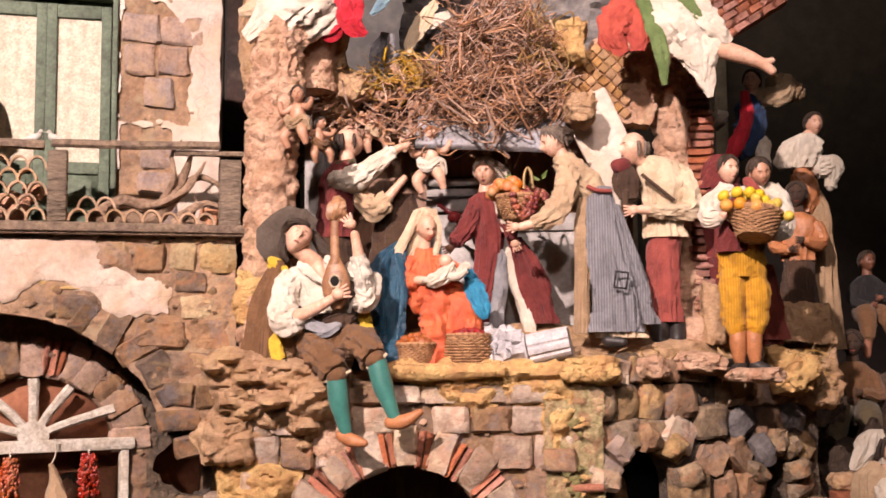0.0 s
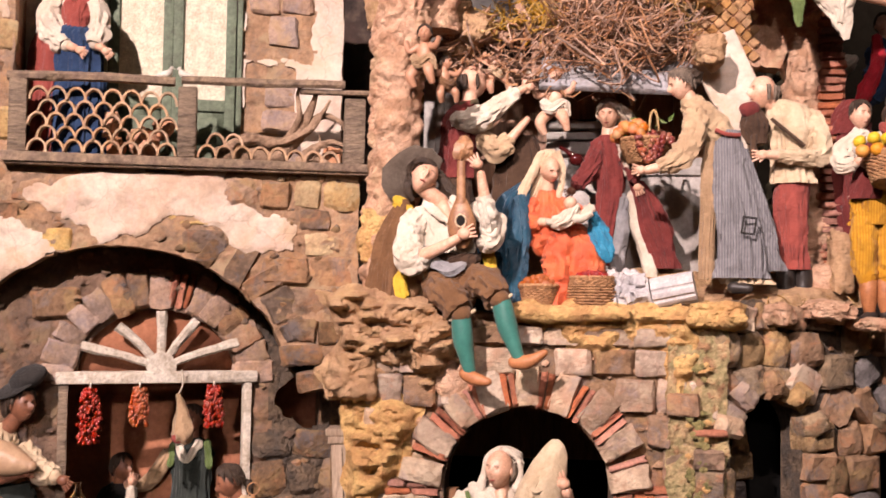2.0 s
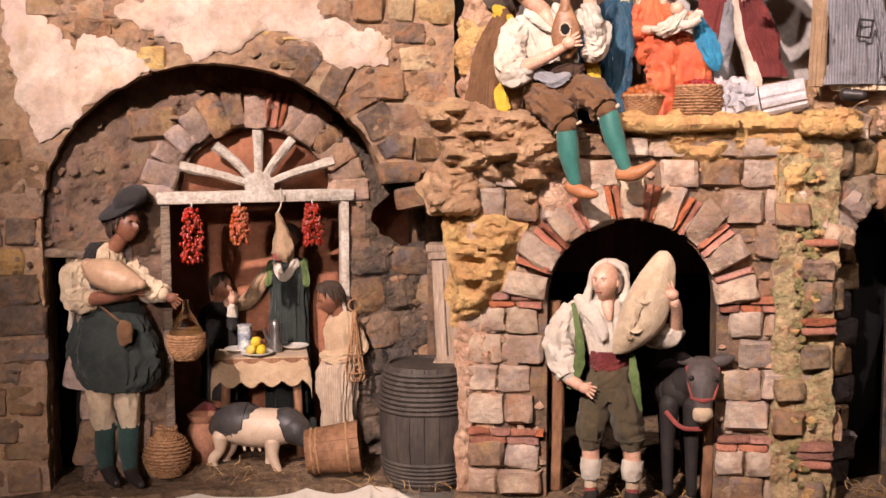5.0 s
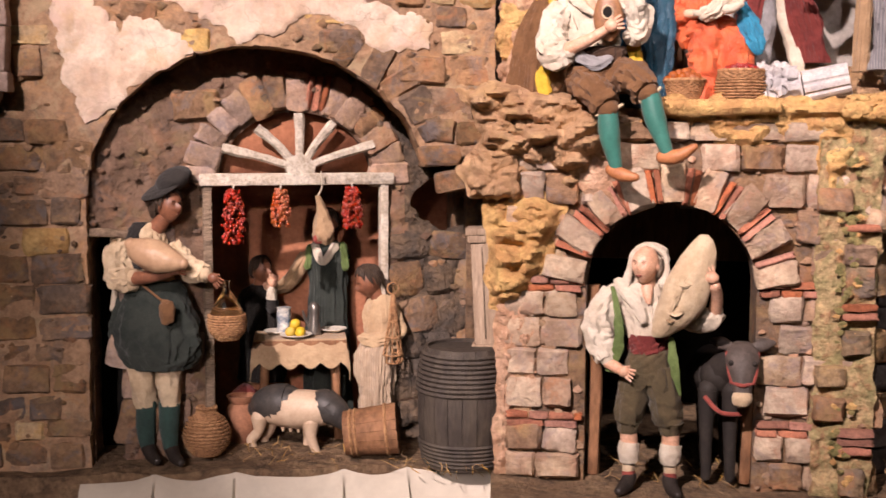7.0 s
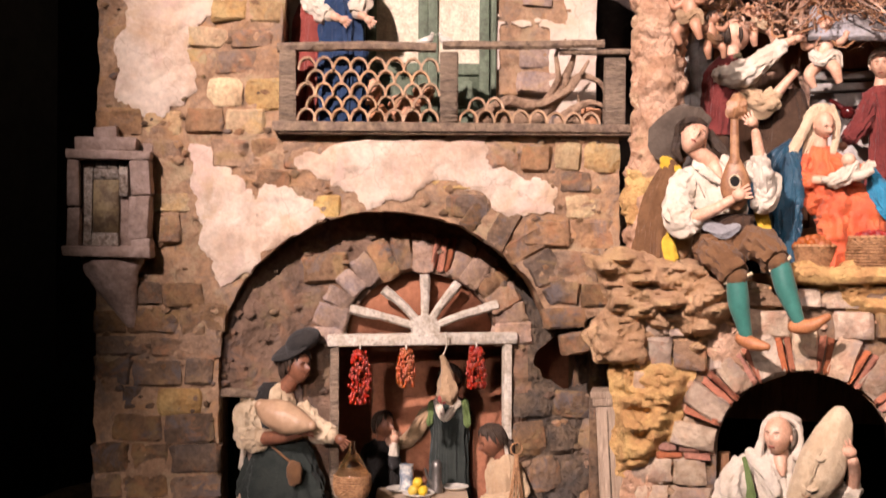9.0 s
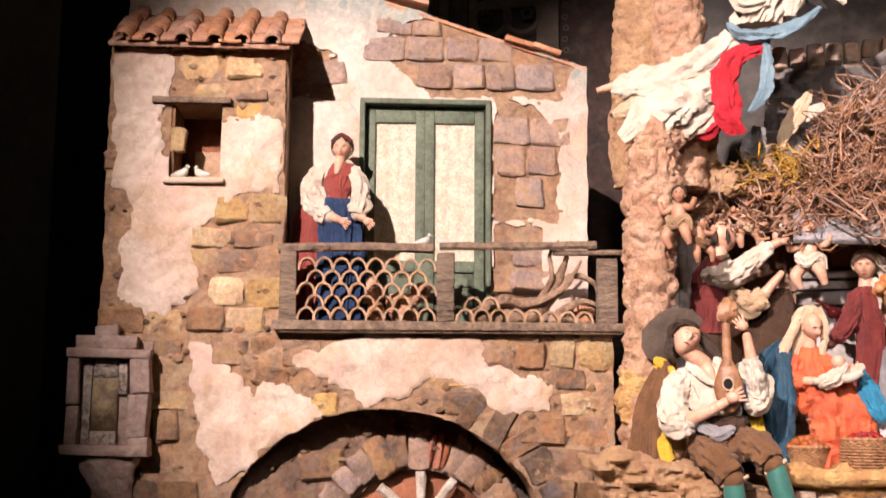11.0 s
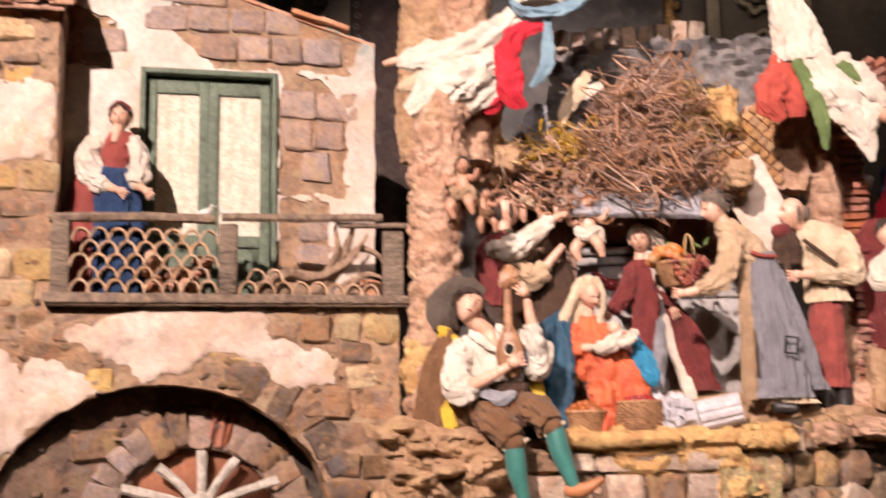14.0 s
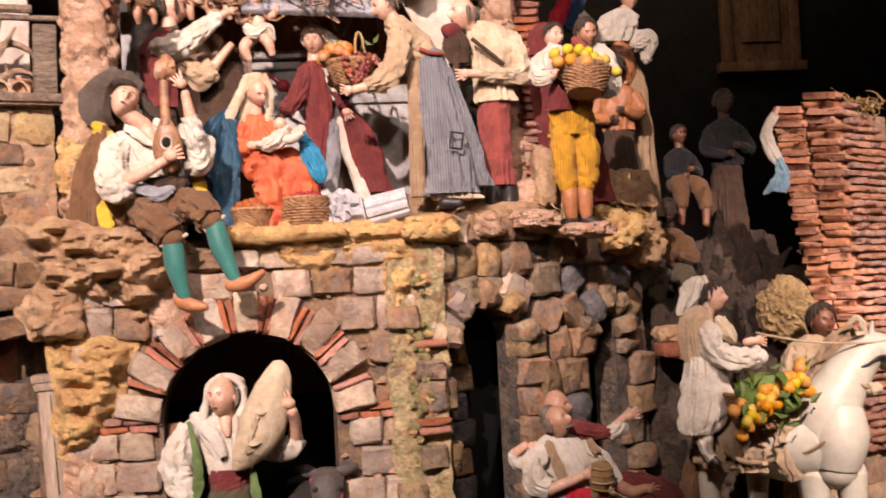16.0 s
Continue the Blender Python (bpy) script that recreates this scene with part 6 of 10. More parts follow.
f.robe(WHITE, [(1350, 322, 4, 15, 14), (1338, 340, 6, 40, 23), (1328, 380, 6, 42, 27), (1322, 440, 4, 39, 28)], 0.08, 8)
f.robe(MAROON, [(1320, 340, -10, 16, 16), (1312, 390, -16, 26, 20), (1300, 446, -14, 26, 18)], 0.06, 6)
f.limb(BRICKRED, [(1330, 318, -14), (1345, 340, -22), (1368, 372, -22)], (10, 11, 8), 0.2)
f.limb(WHITE, [(1300, 335, 0), (1268, 360, -14), (1262, 388, -32), (1278, 388, -42)], (20, 22, 20, 12), 0.24)
f.palm((1284, 384, -46), (0.9, 0.3, 0), r=10)
f.limb(WHITE, [(1374, 332, 4), (1392, 365, -6), (1388, 410, -22), (1370, 418, -36)], (19, 20, 19, 12), 0.24)
f.palm((1362, 420, -42), (-0.9, 0.0, 0), r=10)
f.head((1354, 304, -10), 22, (0.15, -1), SKIN_M, HAIR, cap=0.9, neck=(1348, 334, 2), nod=0.3, roll=0.2)
f.done("clay fruit seller in gold striped breeches and maroon vest on ledge", group="crib figurines")

f = Fig((0.518, 2.0, 0.621), 1350, 600, 0.000954)
f.robe(MAROON, [(1292, 310, 4, 26, 20), (1290, 360, 4, 34, 26), (1300, 460, 4, 40, 28), (1330, 610, 0, 48, 30)], 0.09, 7)
f.robe(BRICKRED, [(1350, 470, -10, 20, 18), (1360, 560, -14, 28, 20), (1362, 602, -14, 30, 20)], 0.10, 6)
f.head((1296, 300, -10), 22, (0.5, -1), hair=HAIR, neck=(1290, 328, 0))
f.robe(MAROON, [(1284, 270, 2, 16, 16), (1278, 295, 4, 26, 20), (1272, 330, 4, 26, 20)], 0.06, 6)
f.done("clay woman in a maroon hood and robe standing in shade", group="crib figurines")

# sack carrier in the arch
f = Fig((-0.105, 1.728, 0.0), 1130, 868, 0.000856)
for x, k in ((1112, -1), (1184, 1)):
    f.limb(SHOE, [(x - 2 * k, 846, 2), (x + 4 * k, 858, -14), (x + 14 * k, 863, -34)], (13, 13, 9), 0)
    f.limb(BRICKRED, [(x, 834, 2), (x, 848, 0)], (11, 12), 0, n=4)
    f.limb(CREAM, [(x, 812, 2), (x, 836, 2)], (12, 11), 0.05)
    f.limb(WHITE, [(x, 784, 2), (x - 1, 800, 0), (x, 816, 2)], (18, 19, 17), 0.10)
    f.limb(SKIN, [(x - 2, 752, 2), (x, 792, 2)], (16, 15), 0.02)
f.limb(OLIVE, [(1124, 650, 2), (1116, 700, -4), (1110, 744, 0)], (33, 31, 27), 0.17)
f.limb(OLIVE, [(1160, 650, 2), (1170, 700, -4), (1180, 744, 0)], (33, 31, 27), 0.17)
for x in (1110, 1181):
    f.limb(OLIVE, [(x, 742, 0), (x, 764, 2)], (25, 20), 0.20)
f.robe(OLIVE, [(1142, 616, 2, 36, 28), (1142, 645, 2, 41, 32), (1143, 676, 2, 40, 30)], 0.03, 6)
f.robe(MAROON, [(1140, 590, 0, 34, 27), (1141, 604, 0, 36, 29), (1141, 622, 0, 36, 29)], 0.05, 9)
f.robe(WHITE, [(1128, 500, 4, 22, 18), (1122, 520, 4, 46, 25), (1130, 555, 4, 40, 27), (1140, 596, 4, 32, 26)], 0.10, 8)
f.limb(SKIN, [(1137, 508, -10), (1139, 520, -18), (1142, 534, -22)], (12, 9, 4), 0.02)
f.limb(WHITE, [(1088, 500, -8), (1116, 528, -28), (1134, 566, -30)], (13, 14, 7), 0.26, 0.6)
f.drape(GREEN, [(1078, 506, -20), (1088, 545, -32), (1092, 600, -34), (1076, 655, -24)], (3, 5, 8, 6), 0.35)
f.drape(GREEN, [(1180, 590, -26), (1186, 635, -30), (1198, 690, -24)], (4, 6, 2), 0.35)
f.limb(WHITE, [(1082, 520, 4), (1058, 560, -4), (1056, 600, -14), (1072, 632, -26)], (25, 29, 29, 19), 0.30)
f.limb(SKIN, [(1074, 638, -28), (1092, 646, -36)], (10, 10), 0)
f.palm((1102, 650, -40), (0.9, 0.35, -0.3), r=11)
f.limb(WHITE, [(1184, 548, 12), (1218, 566, 4), (1246, 558, -8), (1256, 544, -12)], (18, 23, 21, 15), 0.28)
f.limb(SKIN, [(1252, 546, -12), (1254, 516, -34), (1251, 496, -54)], (12, 10, 9), 0.02)
f.palm((1246, 482, -60), (-0.5, -0.8, 0), r=11)
f.head((1134, 468, -14), 28, (-0.45, -1), SKIN, hair=HAIR_G, bald=True, neck=(1136, 505, 2))
f.robe(WHITE, [(1140, 431, 6, 12, 12), (1142, 442, 12, 28, 19), (1144, 460, 18, 30, 18), (1142, 490, 18, 32, 20), (1138, 512, 12, 40, 24)], 0.05, 8)
f.limb(WHITE, [(1136, 433, -8), (1113, 448, -12), (1107, 478, -10), (1100, 508, -14)], (5, 5, 6, 12), 0.2)
f.limb(WHITE, [(1138, 433, -8), (1163, 448, -10), (1170, 472, -10), (1164, 502, -14)], (5, 5, 6, 10), 0.2)
f.done("clay porter in white hood, olive breeches and red sash, standing", group="crib figurines")
f = Fig((-0.053, 1.695, 0.312), 1190, 505, 0.00085)
f.robe(CREAM, [(1230, 413, 4, 7, 7), (1228, 428, 2, 20, 17), (1219, 458, 0, 32, 26), (1207, 494, 0, 40, 32), (1198, 528, 0, 41, 33), (1184, 558, 0, 36, 28), (1168, 580, 0, 22, 16), (1158, 590, 0, 10, 7)], 0.014, 4)
for k in range(6):
    f.limb(TAN, [(1192 - 4 * k, 490 + 13 * k, -30), (1197 - 4 * k, 494 + 13 * k, -33), (1203 - 4 * k, 491 + 13 * k, -30)], 1.6, 0, n=5)
f.limb(CREAM, [(1199, 478, -26), (1186, 520, -32), (1172, 560, -25)], (5, 6, 5), 0.5)
f.limb(CREAM, [(1186, 488, -26), (1198, 497, -31), (1212, 494, -26)], (5, 7, 4), 0.5)
f.limb(CREAM, [(1172, 540, -26), (1186, 546, -30), (1200, 540, -26)], (4, 6, 4), 0.5)
f.done("full cream sack on the porter's shoulder", "sack", "sack")

# tavern keeper
f = Fig((-0.885, 1.715, 0.0), 275, 808, 0.000935)
for x, k in ((260, 0), (304, 8)):
    f.limb(SHOE, [(x, 786, 2), (x + 14, 798, -12), (x + 30, 803, -24)], (13, 11, 8), 0)
    f.limb(DTEAL, [(x - 2, 706, 4), (x - 2, 750, 0), (x, 790, 2)], (19, 17, 12), 0.04)
f.limb(CREAM, [(250, 630, 4), (254, 680, 0), (258, 714, 2)], (31, 25, 20), 0.16)
f.limb(CREAM, [(300, 630, 4), (304, 680, 0), (304, 708, 2)], (27, 22, 19), 0.16)
f.robe(GREENBLK, [(280, 492, 0, 48, 30), (280, 525, -2, 62, 36), (284, 575, -4, 82, 44), (286, 615, -4, 78, 44), (290, 644, -4, 52, 36)], 0.06, 8)
f.robe(CREAM, [(270, 392, 4, 18, 16), (262, 412, 4, 38, 24), (266, 450, 4, 38, 26), (276, 505, 2, 40, 28)], 0.07, 7)
f.robe(BLACK, [(262, 392, -2, 16, 14), (252, 412, -4, 20, 22), (256, 440, -6, 18, 24), (262, 470, -4, 16, 22)], 0.05, 7)
f.limb(CREAM, [(228, 418, 0), (218, 455, -12), (232, 490, -26), (262, 484, -42)], (23, 27, 25, 21), 0.30)
f.limb(SKIN_D, [(266, 484, -44), (302, 478, -52), (334, 470, -54)], (12, 11, 9), 0.02)
f.palm((344, 466, -54), (1, -0.1, 0), SKIN_D, r=10)
f.limb(CREAM, [(318, 436, 0), (352, 466, -18), (386, 474, -30)], (18, 21, 17), 0.34)
f.palm((402, 480, -34), (0.7, 0.6, 0), SKIN_D, r=10)
f.head((310, 362, -2), 25, (1, -0.45), SKIN_D, HAIR, neck=(284, 402, 2))
t2 = Euler((radians(24), radians(-22), 0)).to_matrix()
f.ball(BLACK, (300, 332, 2), (44, 7, 38), 0.10, 40, rot=t2)
f.ball(BLACK, (316, 318, 4), (34, 19, 30), 0.08, 40, rot=t2)
f.ball(HAIR, (282, 366, 8), (14, 24, 16), 0.15)
f.limb(BROWN, [(270, 490, -40), (318, 520, -50)], (2, 2), 0, n=4)
f.ball(BROWN, (326, 538, -50), (14, 22, 10), 0.2, 120)
f.limb(WHITE, [(214, 490, -8), (209, 518, -10), (208, 544, -10)], (6, 5, 8), 0.24)
f.done("clay tavern keeper in black hat, black apron and teal stockings", group="crib figurines")
f = Fig((-0.842, 1.655, 0.335), 320, 450, 0.00092)
f.limb(surf("pale_hide", (0.50, 0.33, 0.20), (0.40, 0.25, 0.15), None, 20, 0.4, 0.2, 90, spec=0.5, fine=0.15), [(268, 424, 0), (286, 434, 0), (316, 444, 0), (342, 450, 0), (362, 454, 0)], (12, 24, 27, 20, 10), 0.05, seg=24)
f.done("tan leather wineskin in the tavern keeper's arms", "wineskin", "wineskin")

# guest at the table and host woman behind it
f = Fig((-0.565, 1.915, 0.02), 640, 760, 0.000935)
f.robe(STRIPE_TAN, [(646, 588, 0, 32, 26), (644, 618, -12, 38, 32), (646, 680, -16, 32, 30), (648, 770, -12, 34, 32)], 0.12, 7)
f.robe(BEIGE, [(648, 506, 4, 16, 14), (650, 528, 4, 32, 24), (650, 570, 2, 33, 28), (646, 604, 0, 34, 30)], 0.08, 7)
f.limb(BEIGE, [(670, 530, 0), (680, 572, -10), (648, 588, -26), (618, 584, -30)], (14, 16, 14, 9), 0.30)
f.head((629, 482, -10), 25, (-0.8, -0.6), SKIN_D, HAIR, cap=1.2, neck=(642, 515, 2), nod=0.4)
f.limb(HAIR, [(645, 470, 4), (658, 490, 6), (660, 512, 6)], (12, 12, 8), 0.3)
f.done("dark-haired clay guest in beige blouse seated at the table", group="crib figurines")
f = Fig((-0.69, 2.03, 0.02), 560, 760, 0.00099)
f.robe(GREENBLK, [(560, 440, 4, 16, 14), (560, 462, 4, 40, 24), (560, 520, 4, 36, 26), (560, 760, 4, 50, 32)], 0.06, 7)
f.limb(WHITE, [(540, 446, -12), (552, 470, -24), (560, 482, -26)], (9, 8, 4), 0.3)
f.limb(WHITE, [(580, 446, -12), (568, 470, -24), (560, 482, -26)], (9, 8, 4), 0.3)
f.limb(GREEN, [(528, 452, -6), (524, 490, -10)], (8, 8), 0.2)
f.limb(GREEN, [(592, 446, -6), (598, 490, -10)], (8, 8), 0.2)
f.limb(TAN, [(520, 470, 0), (485, 520, -10), (462, 530, -30)], (16, 15, 11), 0.2)
f.palm((454, 526, -34), (-0.4, -0.8, 0), r=10)
# dark skin puts the room's shade on the face; the hand stays pale
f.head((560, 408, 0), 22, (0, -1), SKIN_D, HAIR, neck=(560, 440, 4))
f.done("clay woman with white collar and shade-darkened face behind the tavern table", group="crib figurines")

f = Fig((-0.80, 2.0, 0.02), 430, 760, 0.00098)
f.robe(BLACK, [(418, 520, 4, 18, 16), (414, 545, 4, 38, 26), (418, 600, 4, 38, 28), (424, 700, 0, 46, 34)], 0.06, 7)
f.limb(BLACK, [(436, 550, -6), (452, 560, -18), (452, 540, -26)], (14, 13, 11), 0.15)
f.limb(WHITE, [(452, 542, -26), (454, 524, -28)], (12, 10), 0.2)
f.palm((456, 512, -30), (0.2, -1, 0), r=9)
# this face too is darkened in colour, as if shaded
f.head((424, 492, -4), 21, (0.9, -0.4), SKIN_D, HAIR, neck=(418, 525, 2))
f.done("clay guest in black, face darkened for shade, raising a hand inside the tavern", group="crib figurines")

# woman on the balcony
f = Fig((-0.800, 1.770, 0.947), 575, 570, 0.00095)
f.robe(BRICKRED, [(536, 485, 6, 24, 22), (520, 520, 6, 34, 30), (514, 720, 6, 44, 34)], 0.10, 7)
f.robe(NAVY, [(566, 486, 0, 26, 24), (572, 525, -4, 42, 30), (578, 720, -4, 52, 36)], 0.10, 8)
f.robe(WHITE, [(574, 416, 4, 14, 12), (566, 432, 4, 34, 20), (564, 465, 4, 30, 22), (566, 500, 2, 26, 23)], 0.08, 7)
f.robe(BRICKRED, [(574, 424, -2, 22, 18), (570, 445, -4, 27, 22), (568, 470, -4, 25, 23), (572, 492, -4, 20, 22)], 0.05, 8)
f.limb(SKIN, [(574, 410, -8), (574, 430, -20), (572, 446, -26)], (9, 8, 4), 0.02)
f.limb(WHITE, [(536, 436, 0), (518, 466, -6), (532, 500, -16), (562, 524, -28)], (20, 23, 23, 17), 0.32)
f.limb(SKIN, [(566, 524, -30), (580, 530, -34)], (8, 7), 0)
f.palm((590, 534, -36), (0.8, 0.6, 0), r=8)
f.limb(WHITE, [(596, 436, 0), (610, 466, -8), (616, 500, -20), (612, 522, -26)], (15, 18, 19, 15), 0.32)
f.limb(SKIN, [(616, 524, -26), (628, 530, -32)], (8, 7), 0)
f.palm((636, 536, -34), (0.7, 0.8, 0), r=8)
f.head((574, 396, -4), 20, (0.2, -1), SKIN, HAIR, neck=(572, 424, 2), nod=0.15)
f.limb(MAROON, [(556, 382, -8), (575, 372, -14), (594, 384, -8)], (4, 4, 4), 0.1)
f.done("clay woman in red vest, white sleeves and blue skirt on balcony", group="crib figurines")

# reclining man in the right foreground, and the bald man behind him
f = Fig((0.418, 1.70, 0.165), 1040, 882, 0.000823)
f.robe(GREY, [(985, 860, 6, 32, 26), (990, 900, 4, 44, 34), (1000, 1085, 4, 60, 50)], 0.06, 7)
f.robe(RED, [(1030, 858, -16, 30, 20), (1040, 885, -22, 44, 26), (1046, 930, -24, 48, 28)], 0.10, 7)
f.robe(WHITE, [(990, 766, 4, 20, 17), (1000, 782, 4, 42, 24), (1012, 815, 2, 42, 28), (1024, 850, 0, 40, 30), (1030, 870, 0, 38, 30)], 0.11, 7)
f.limb(WHITE, [(966, 790, 0), (945, 818, -10), (950, 848, -24), (968, 856, -34)], (20, 24, 22, 16), 0.30)
f.limb(SKIN, [(966, 856, -36), (1000, 844, -42), (1022, 836, -46)], (10, 9, 8), 0.02)
f.palm((1032, 832, -50), (1, -0.1, 0), r=11)
f.limb(WHITE, [(1042, 790, 4), (1068, 822, -6), (1092, 856, -16)], (16, 18, 14), 0.30)
f.limb(SKIN_M, [(1092, 860, -18), (1116, 872, -24), (1140, 866, -26)], (12, 11, 8), 0.02)
f.palm((1146, 868, -28), (1, 0.3, 0), SKIN_M, r=10)
f.drape(MAROON, [(1096, 852, -10), (1136, 862, -14), (1176, 880, -16), (1200, 910, -16)], (14, 22, 24, 16), 0.5)
f.head((992, 742, -12), 24, (0.75, -0.75), SKIN_M, hair=HAIR_G, bald=True, neck=(994, 772, 4), nod=-0.35)
f.ball(HAIR_G, (980, 732, 4), (20, 18, 18), 0.2, 120)
f.limb(HAIR_G, [(1000, 752, -33), (1008, 750, -34), (1016, 747, -31)], (3, 3, 2), 0.1, n=5)
f.limb(TAN, [(972, 778, -18), (982, 810, -30), (992, 840, -34)], (8, 10, 8), 0.4, 0.5)
f.limb(TAN, [(1044, 776, -16), (1056, 800, -26)], (6, 7), 0.4, 0.5)
f.ball(WICKER_C, (1056, 836, -50), (22, 27, 16), 0.12, 120)
f.limb(WICKER_C, [(1046, 852, -50), (1044, 872, -46)], (10, 8), 0.1)
for k in range(4):
    f.limb(M_STRAW, [(1036, 820 + 12 * k, -60), (1056, 824 + 12 * k, -68), (1076, 822 + 12 * k, -58)], 1.5, 0, n=6)
f.limb(WHITE, [(950, 802, 20), (922, 812, 18), (916, 796, 14)], (12, 14, 12), 0.24)
f.limb(SKIN, [(918, 796, 12), (934, 784, 6)], (9, 8), 0)
f.palm((946, 786, 2), (0.9, 0.3, 0), r=10)
f.done("grey-haired clay man in white shirt and red sash reclining", group="crib figurines")
f = Fig((0.418, 1.735, 0.165), 1040, 882, 0.000838)
f.head((1004, 724, 10), 24, (0.85, -0.5), SKIN_M, neck=(1012, 760, 12))
f.robe(MAROON, [(1014, 748, 14, 18, 14), (1026, 764, 14, 38, 20), (1036, 810, 12, 42, 24), (1040, 1040, 12, 50, 28)], 0.08, 6)
f.limb(MAROON, [(1040, 762, 0), (1068, 772, -12), (1094, 774, -16)], (15, 15, 13), 0.24)
f.limb(WHITE, [(1090, 776, -16), (1110, 768, -18), (1116, 756, -20)], (13, 15, 11), 0.28)
f.limb(SKIN, [(1104, 764, -18), (1118, 750, -22)], (9, 8), 0.02)
f.palm((1126, 746, -24), (1, -0.25, 0), r=11)
f.done("bald clay man in a maroon coat holding out his hand", group="crib figurines")

# rider and horse
HORSE = surf("cream_horse_paint", (0.60, 0.54, 0.42), (0.54, 0.47, 0.35), (0.47, 0.39, 0.28), 14, 0.45, 0.12, 60, spec=0.4, fine=0.12)
f = Fig((0.805, 1.78, 0.153), 1450, 850, 0.000882)
f.limb(HORSE, [(1318, 782, 120), (1364, 782, 60), (1420, 784, 10), (1460, 776, -20)], (56, 60, 68, 62), 0.02, seg=28)
f.limb(HORSE, [(1458, 780, -16), (1466, 726, -22), (1506, 662, -24), (1548, 618, -24)], (64, 56, 42, 30), 0.02, seg=28)
f.limb(HORSE, [(1476, 720, -34), (1470, 770, -40), (1464, 820, -34)], (44, 54, 44), 0.0, seg=28)
f.limb(HORSE, [(1540, 618, -24), (1580, 632, -24), (1620, 668, -22), (1640, 690, -22)], (29, 30, 22, 16), 0.02, seg=18)
f.limb(HORSE, [(1432, 836, -22), (1428, 900, -26), (1432, 1020, -24)], (33, 22, 16), 0.02)
f.limb(HORSE, [(1494, 836, -28), (1496, 900, -32), (1492, 1020, -30)], (31, 22, 16), 0.02)
f.limb(HORSE, [(1304, 812, 120), (1292, 880, 124), (1300, 1020, 120)], (40, 20, 16), 0.02)
f.limb(HORSE, [(1366, 816, 60), (1362, 880, 66), (1366, 1020, 66)], (26, 18, 15), 0.02)
for k in (-1, 1):
    f.limb(HORSE, [(1545, 598, -24 + 12 * k), (1548, 572, -24 + 16 * k)], (7, 2), 0, n=4)
f.limb(TAN, [(1532, 590, -6), (1500, 610, 2), (1468, 650, 8), (1440, 690, 14)], (10, 16, 15, 8), 0.45)
f.limb(CREAM, [(1506, 578, -30), (1522, 566, -40), (1530, 590, -44), (1516, 594, -40)], (5, 5, 5, 4), 0.3)
f.limb(SHOE, [(1494, 652, -54), (1520, 648, -62), (1552, 634, -58), (1580, 640, -56)], (3, 3, 3, 3), 0.05)
f.limb(TAN, [(1492, 654, -54), (1502, 676, -64), (1526, 688, -62)], (3, 3, 3), 0.05)
f.limb(CREAM, [(1524, 690, -58), (1544, 688, -56)], (11, 10), 0.3)
f.limb(TAN, [(1380, 800, 0), (1404, 790, -60), (1446, 766, -78), (1492, 766, -78), (1522, 772, -58)], (3, 3, 3, 3, 3), 0.08)
f.limb(BROWN, [(1272, 800, 132), (1262, 860, 136), (1252, 950, 132)], (12, 22, 8), 0.4)
f.robe(BEIGE, [(1336, 728, 90, 50, 40), (1330, 756, 76, 66, 78), (1330, 800, 70, 70, 92), (1334, 826, 70, 68, 92)], 0.08, 7)
f.drape(BEIGE, [(1400, 700, -20), (1384, 750, -30), (1388, 806, -34), (1398, 840, -30)], (14, 20, 22, 12), 0.5)
f.limb(TAN, [(1276, 786, -10), (1310, 806, -18), (1350, 806, -24), (1398, 790, -36)], (4, 4, 4, 4), 0.1)
f.done("cream painted clay horse with tan saddle cloth", "horse_figure", "figurine")
bm = rbm()
rein = [(0.60 + 0.02, 1.735, 0.39), (0.70, 1.73, 0.372), (0.80, 1.735, 0.365), (0.86, 1.74, 0.372)]
tube(bm, rein, 0.0018, seg=6)
solo("rein", bm, BEIGE, pose(0.08, 0, -0.0), "thin pale cord rein running to the horse", "rein")
f = Fig((0.642, 1.80, 0.205), 1260, 800, 0.000884)
f.limb(WHITE, [(1252, 756, 0), (1248, 790, -8), (1256, 812, -12)], (16, 14, 10), 0.2)
f.limb(SHOE, [(1256, 810, -12), (1262, 816, -20)], (9, 7), 0)
f.robe(WHITE, [(1256, 630, 2, 30, 24), (1256, 665, 0, 40, 32), (1254, 710, -2, 46, 34), (1244, 750, -2, 42, 30), (1240, 766, -2, 30, 24)], 0.07, 18)
f.robe(BEIGE, [(1258, 540, 4, 16, 14), (1250, 560, 4, 30, 22), (1248, 600, 4, 32, 25), (1254, 640, 2, 30, 24)], 0.07, 7)
f.limb(CREAM, [(1284, 568, -12), (1296, 590, -22), (1304, 606, -22)], (13, 15, 8), 0.3)
f.limb(WHITE, [(1262, 580, -16), (1268, 620, -28), (1302, 636, -38), (1342, 634, -42)], (20, 24, 24, 22), 0.28)
f.limb(SKIN, [(1322, 608, -36), (1334, 606, -38)], (7, 7), 0)
f.palm((1342, 606, -40), (1, 0.1, 0), r=9)
f.head((1276, 526, -6), 23, (0.85, -0.55), hair=HAIR, neck=(1264, 560, 2))
f.robe(WHITE, [(1258, 488, 4, 12, 14), (1250, 500, 6, 20, 21), (1244, 522, 6, 20, 20), (1232, 542, 6, 15, 15), (1220, 556, 6, 7, 8)], 0.10, 7)
f.limb(WHITE, [(1260, 488, -8), (1266, 510, -12), (1262, 544, -10)], (6, 6, 6), 0.25)
f.done("clay woman rider in white veil, cream dress and tan shawl", group="crib figurines")
f = Fig((0.879, 1.92, 0.327), 1450, 640, 0.000957)
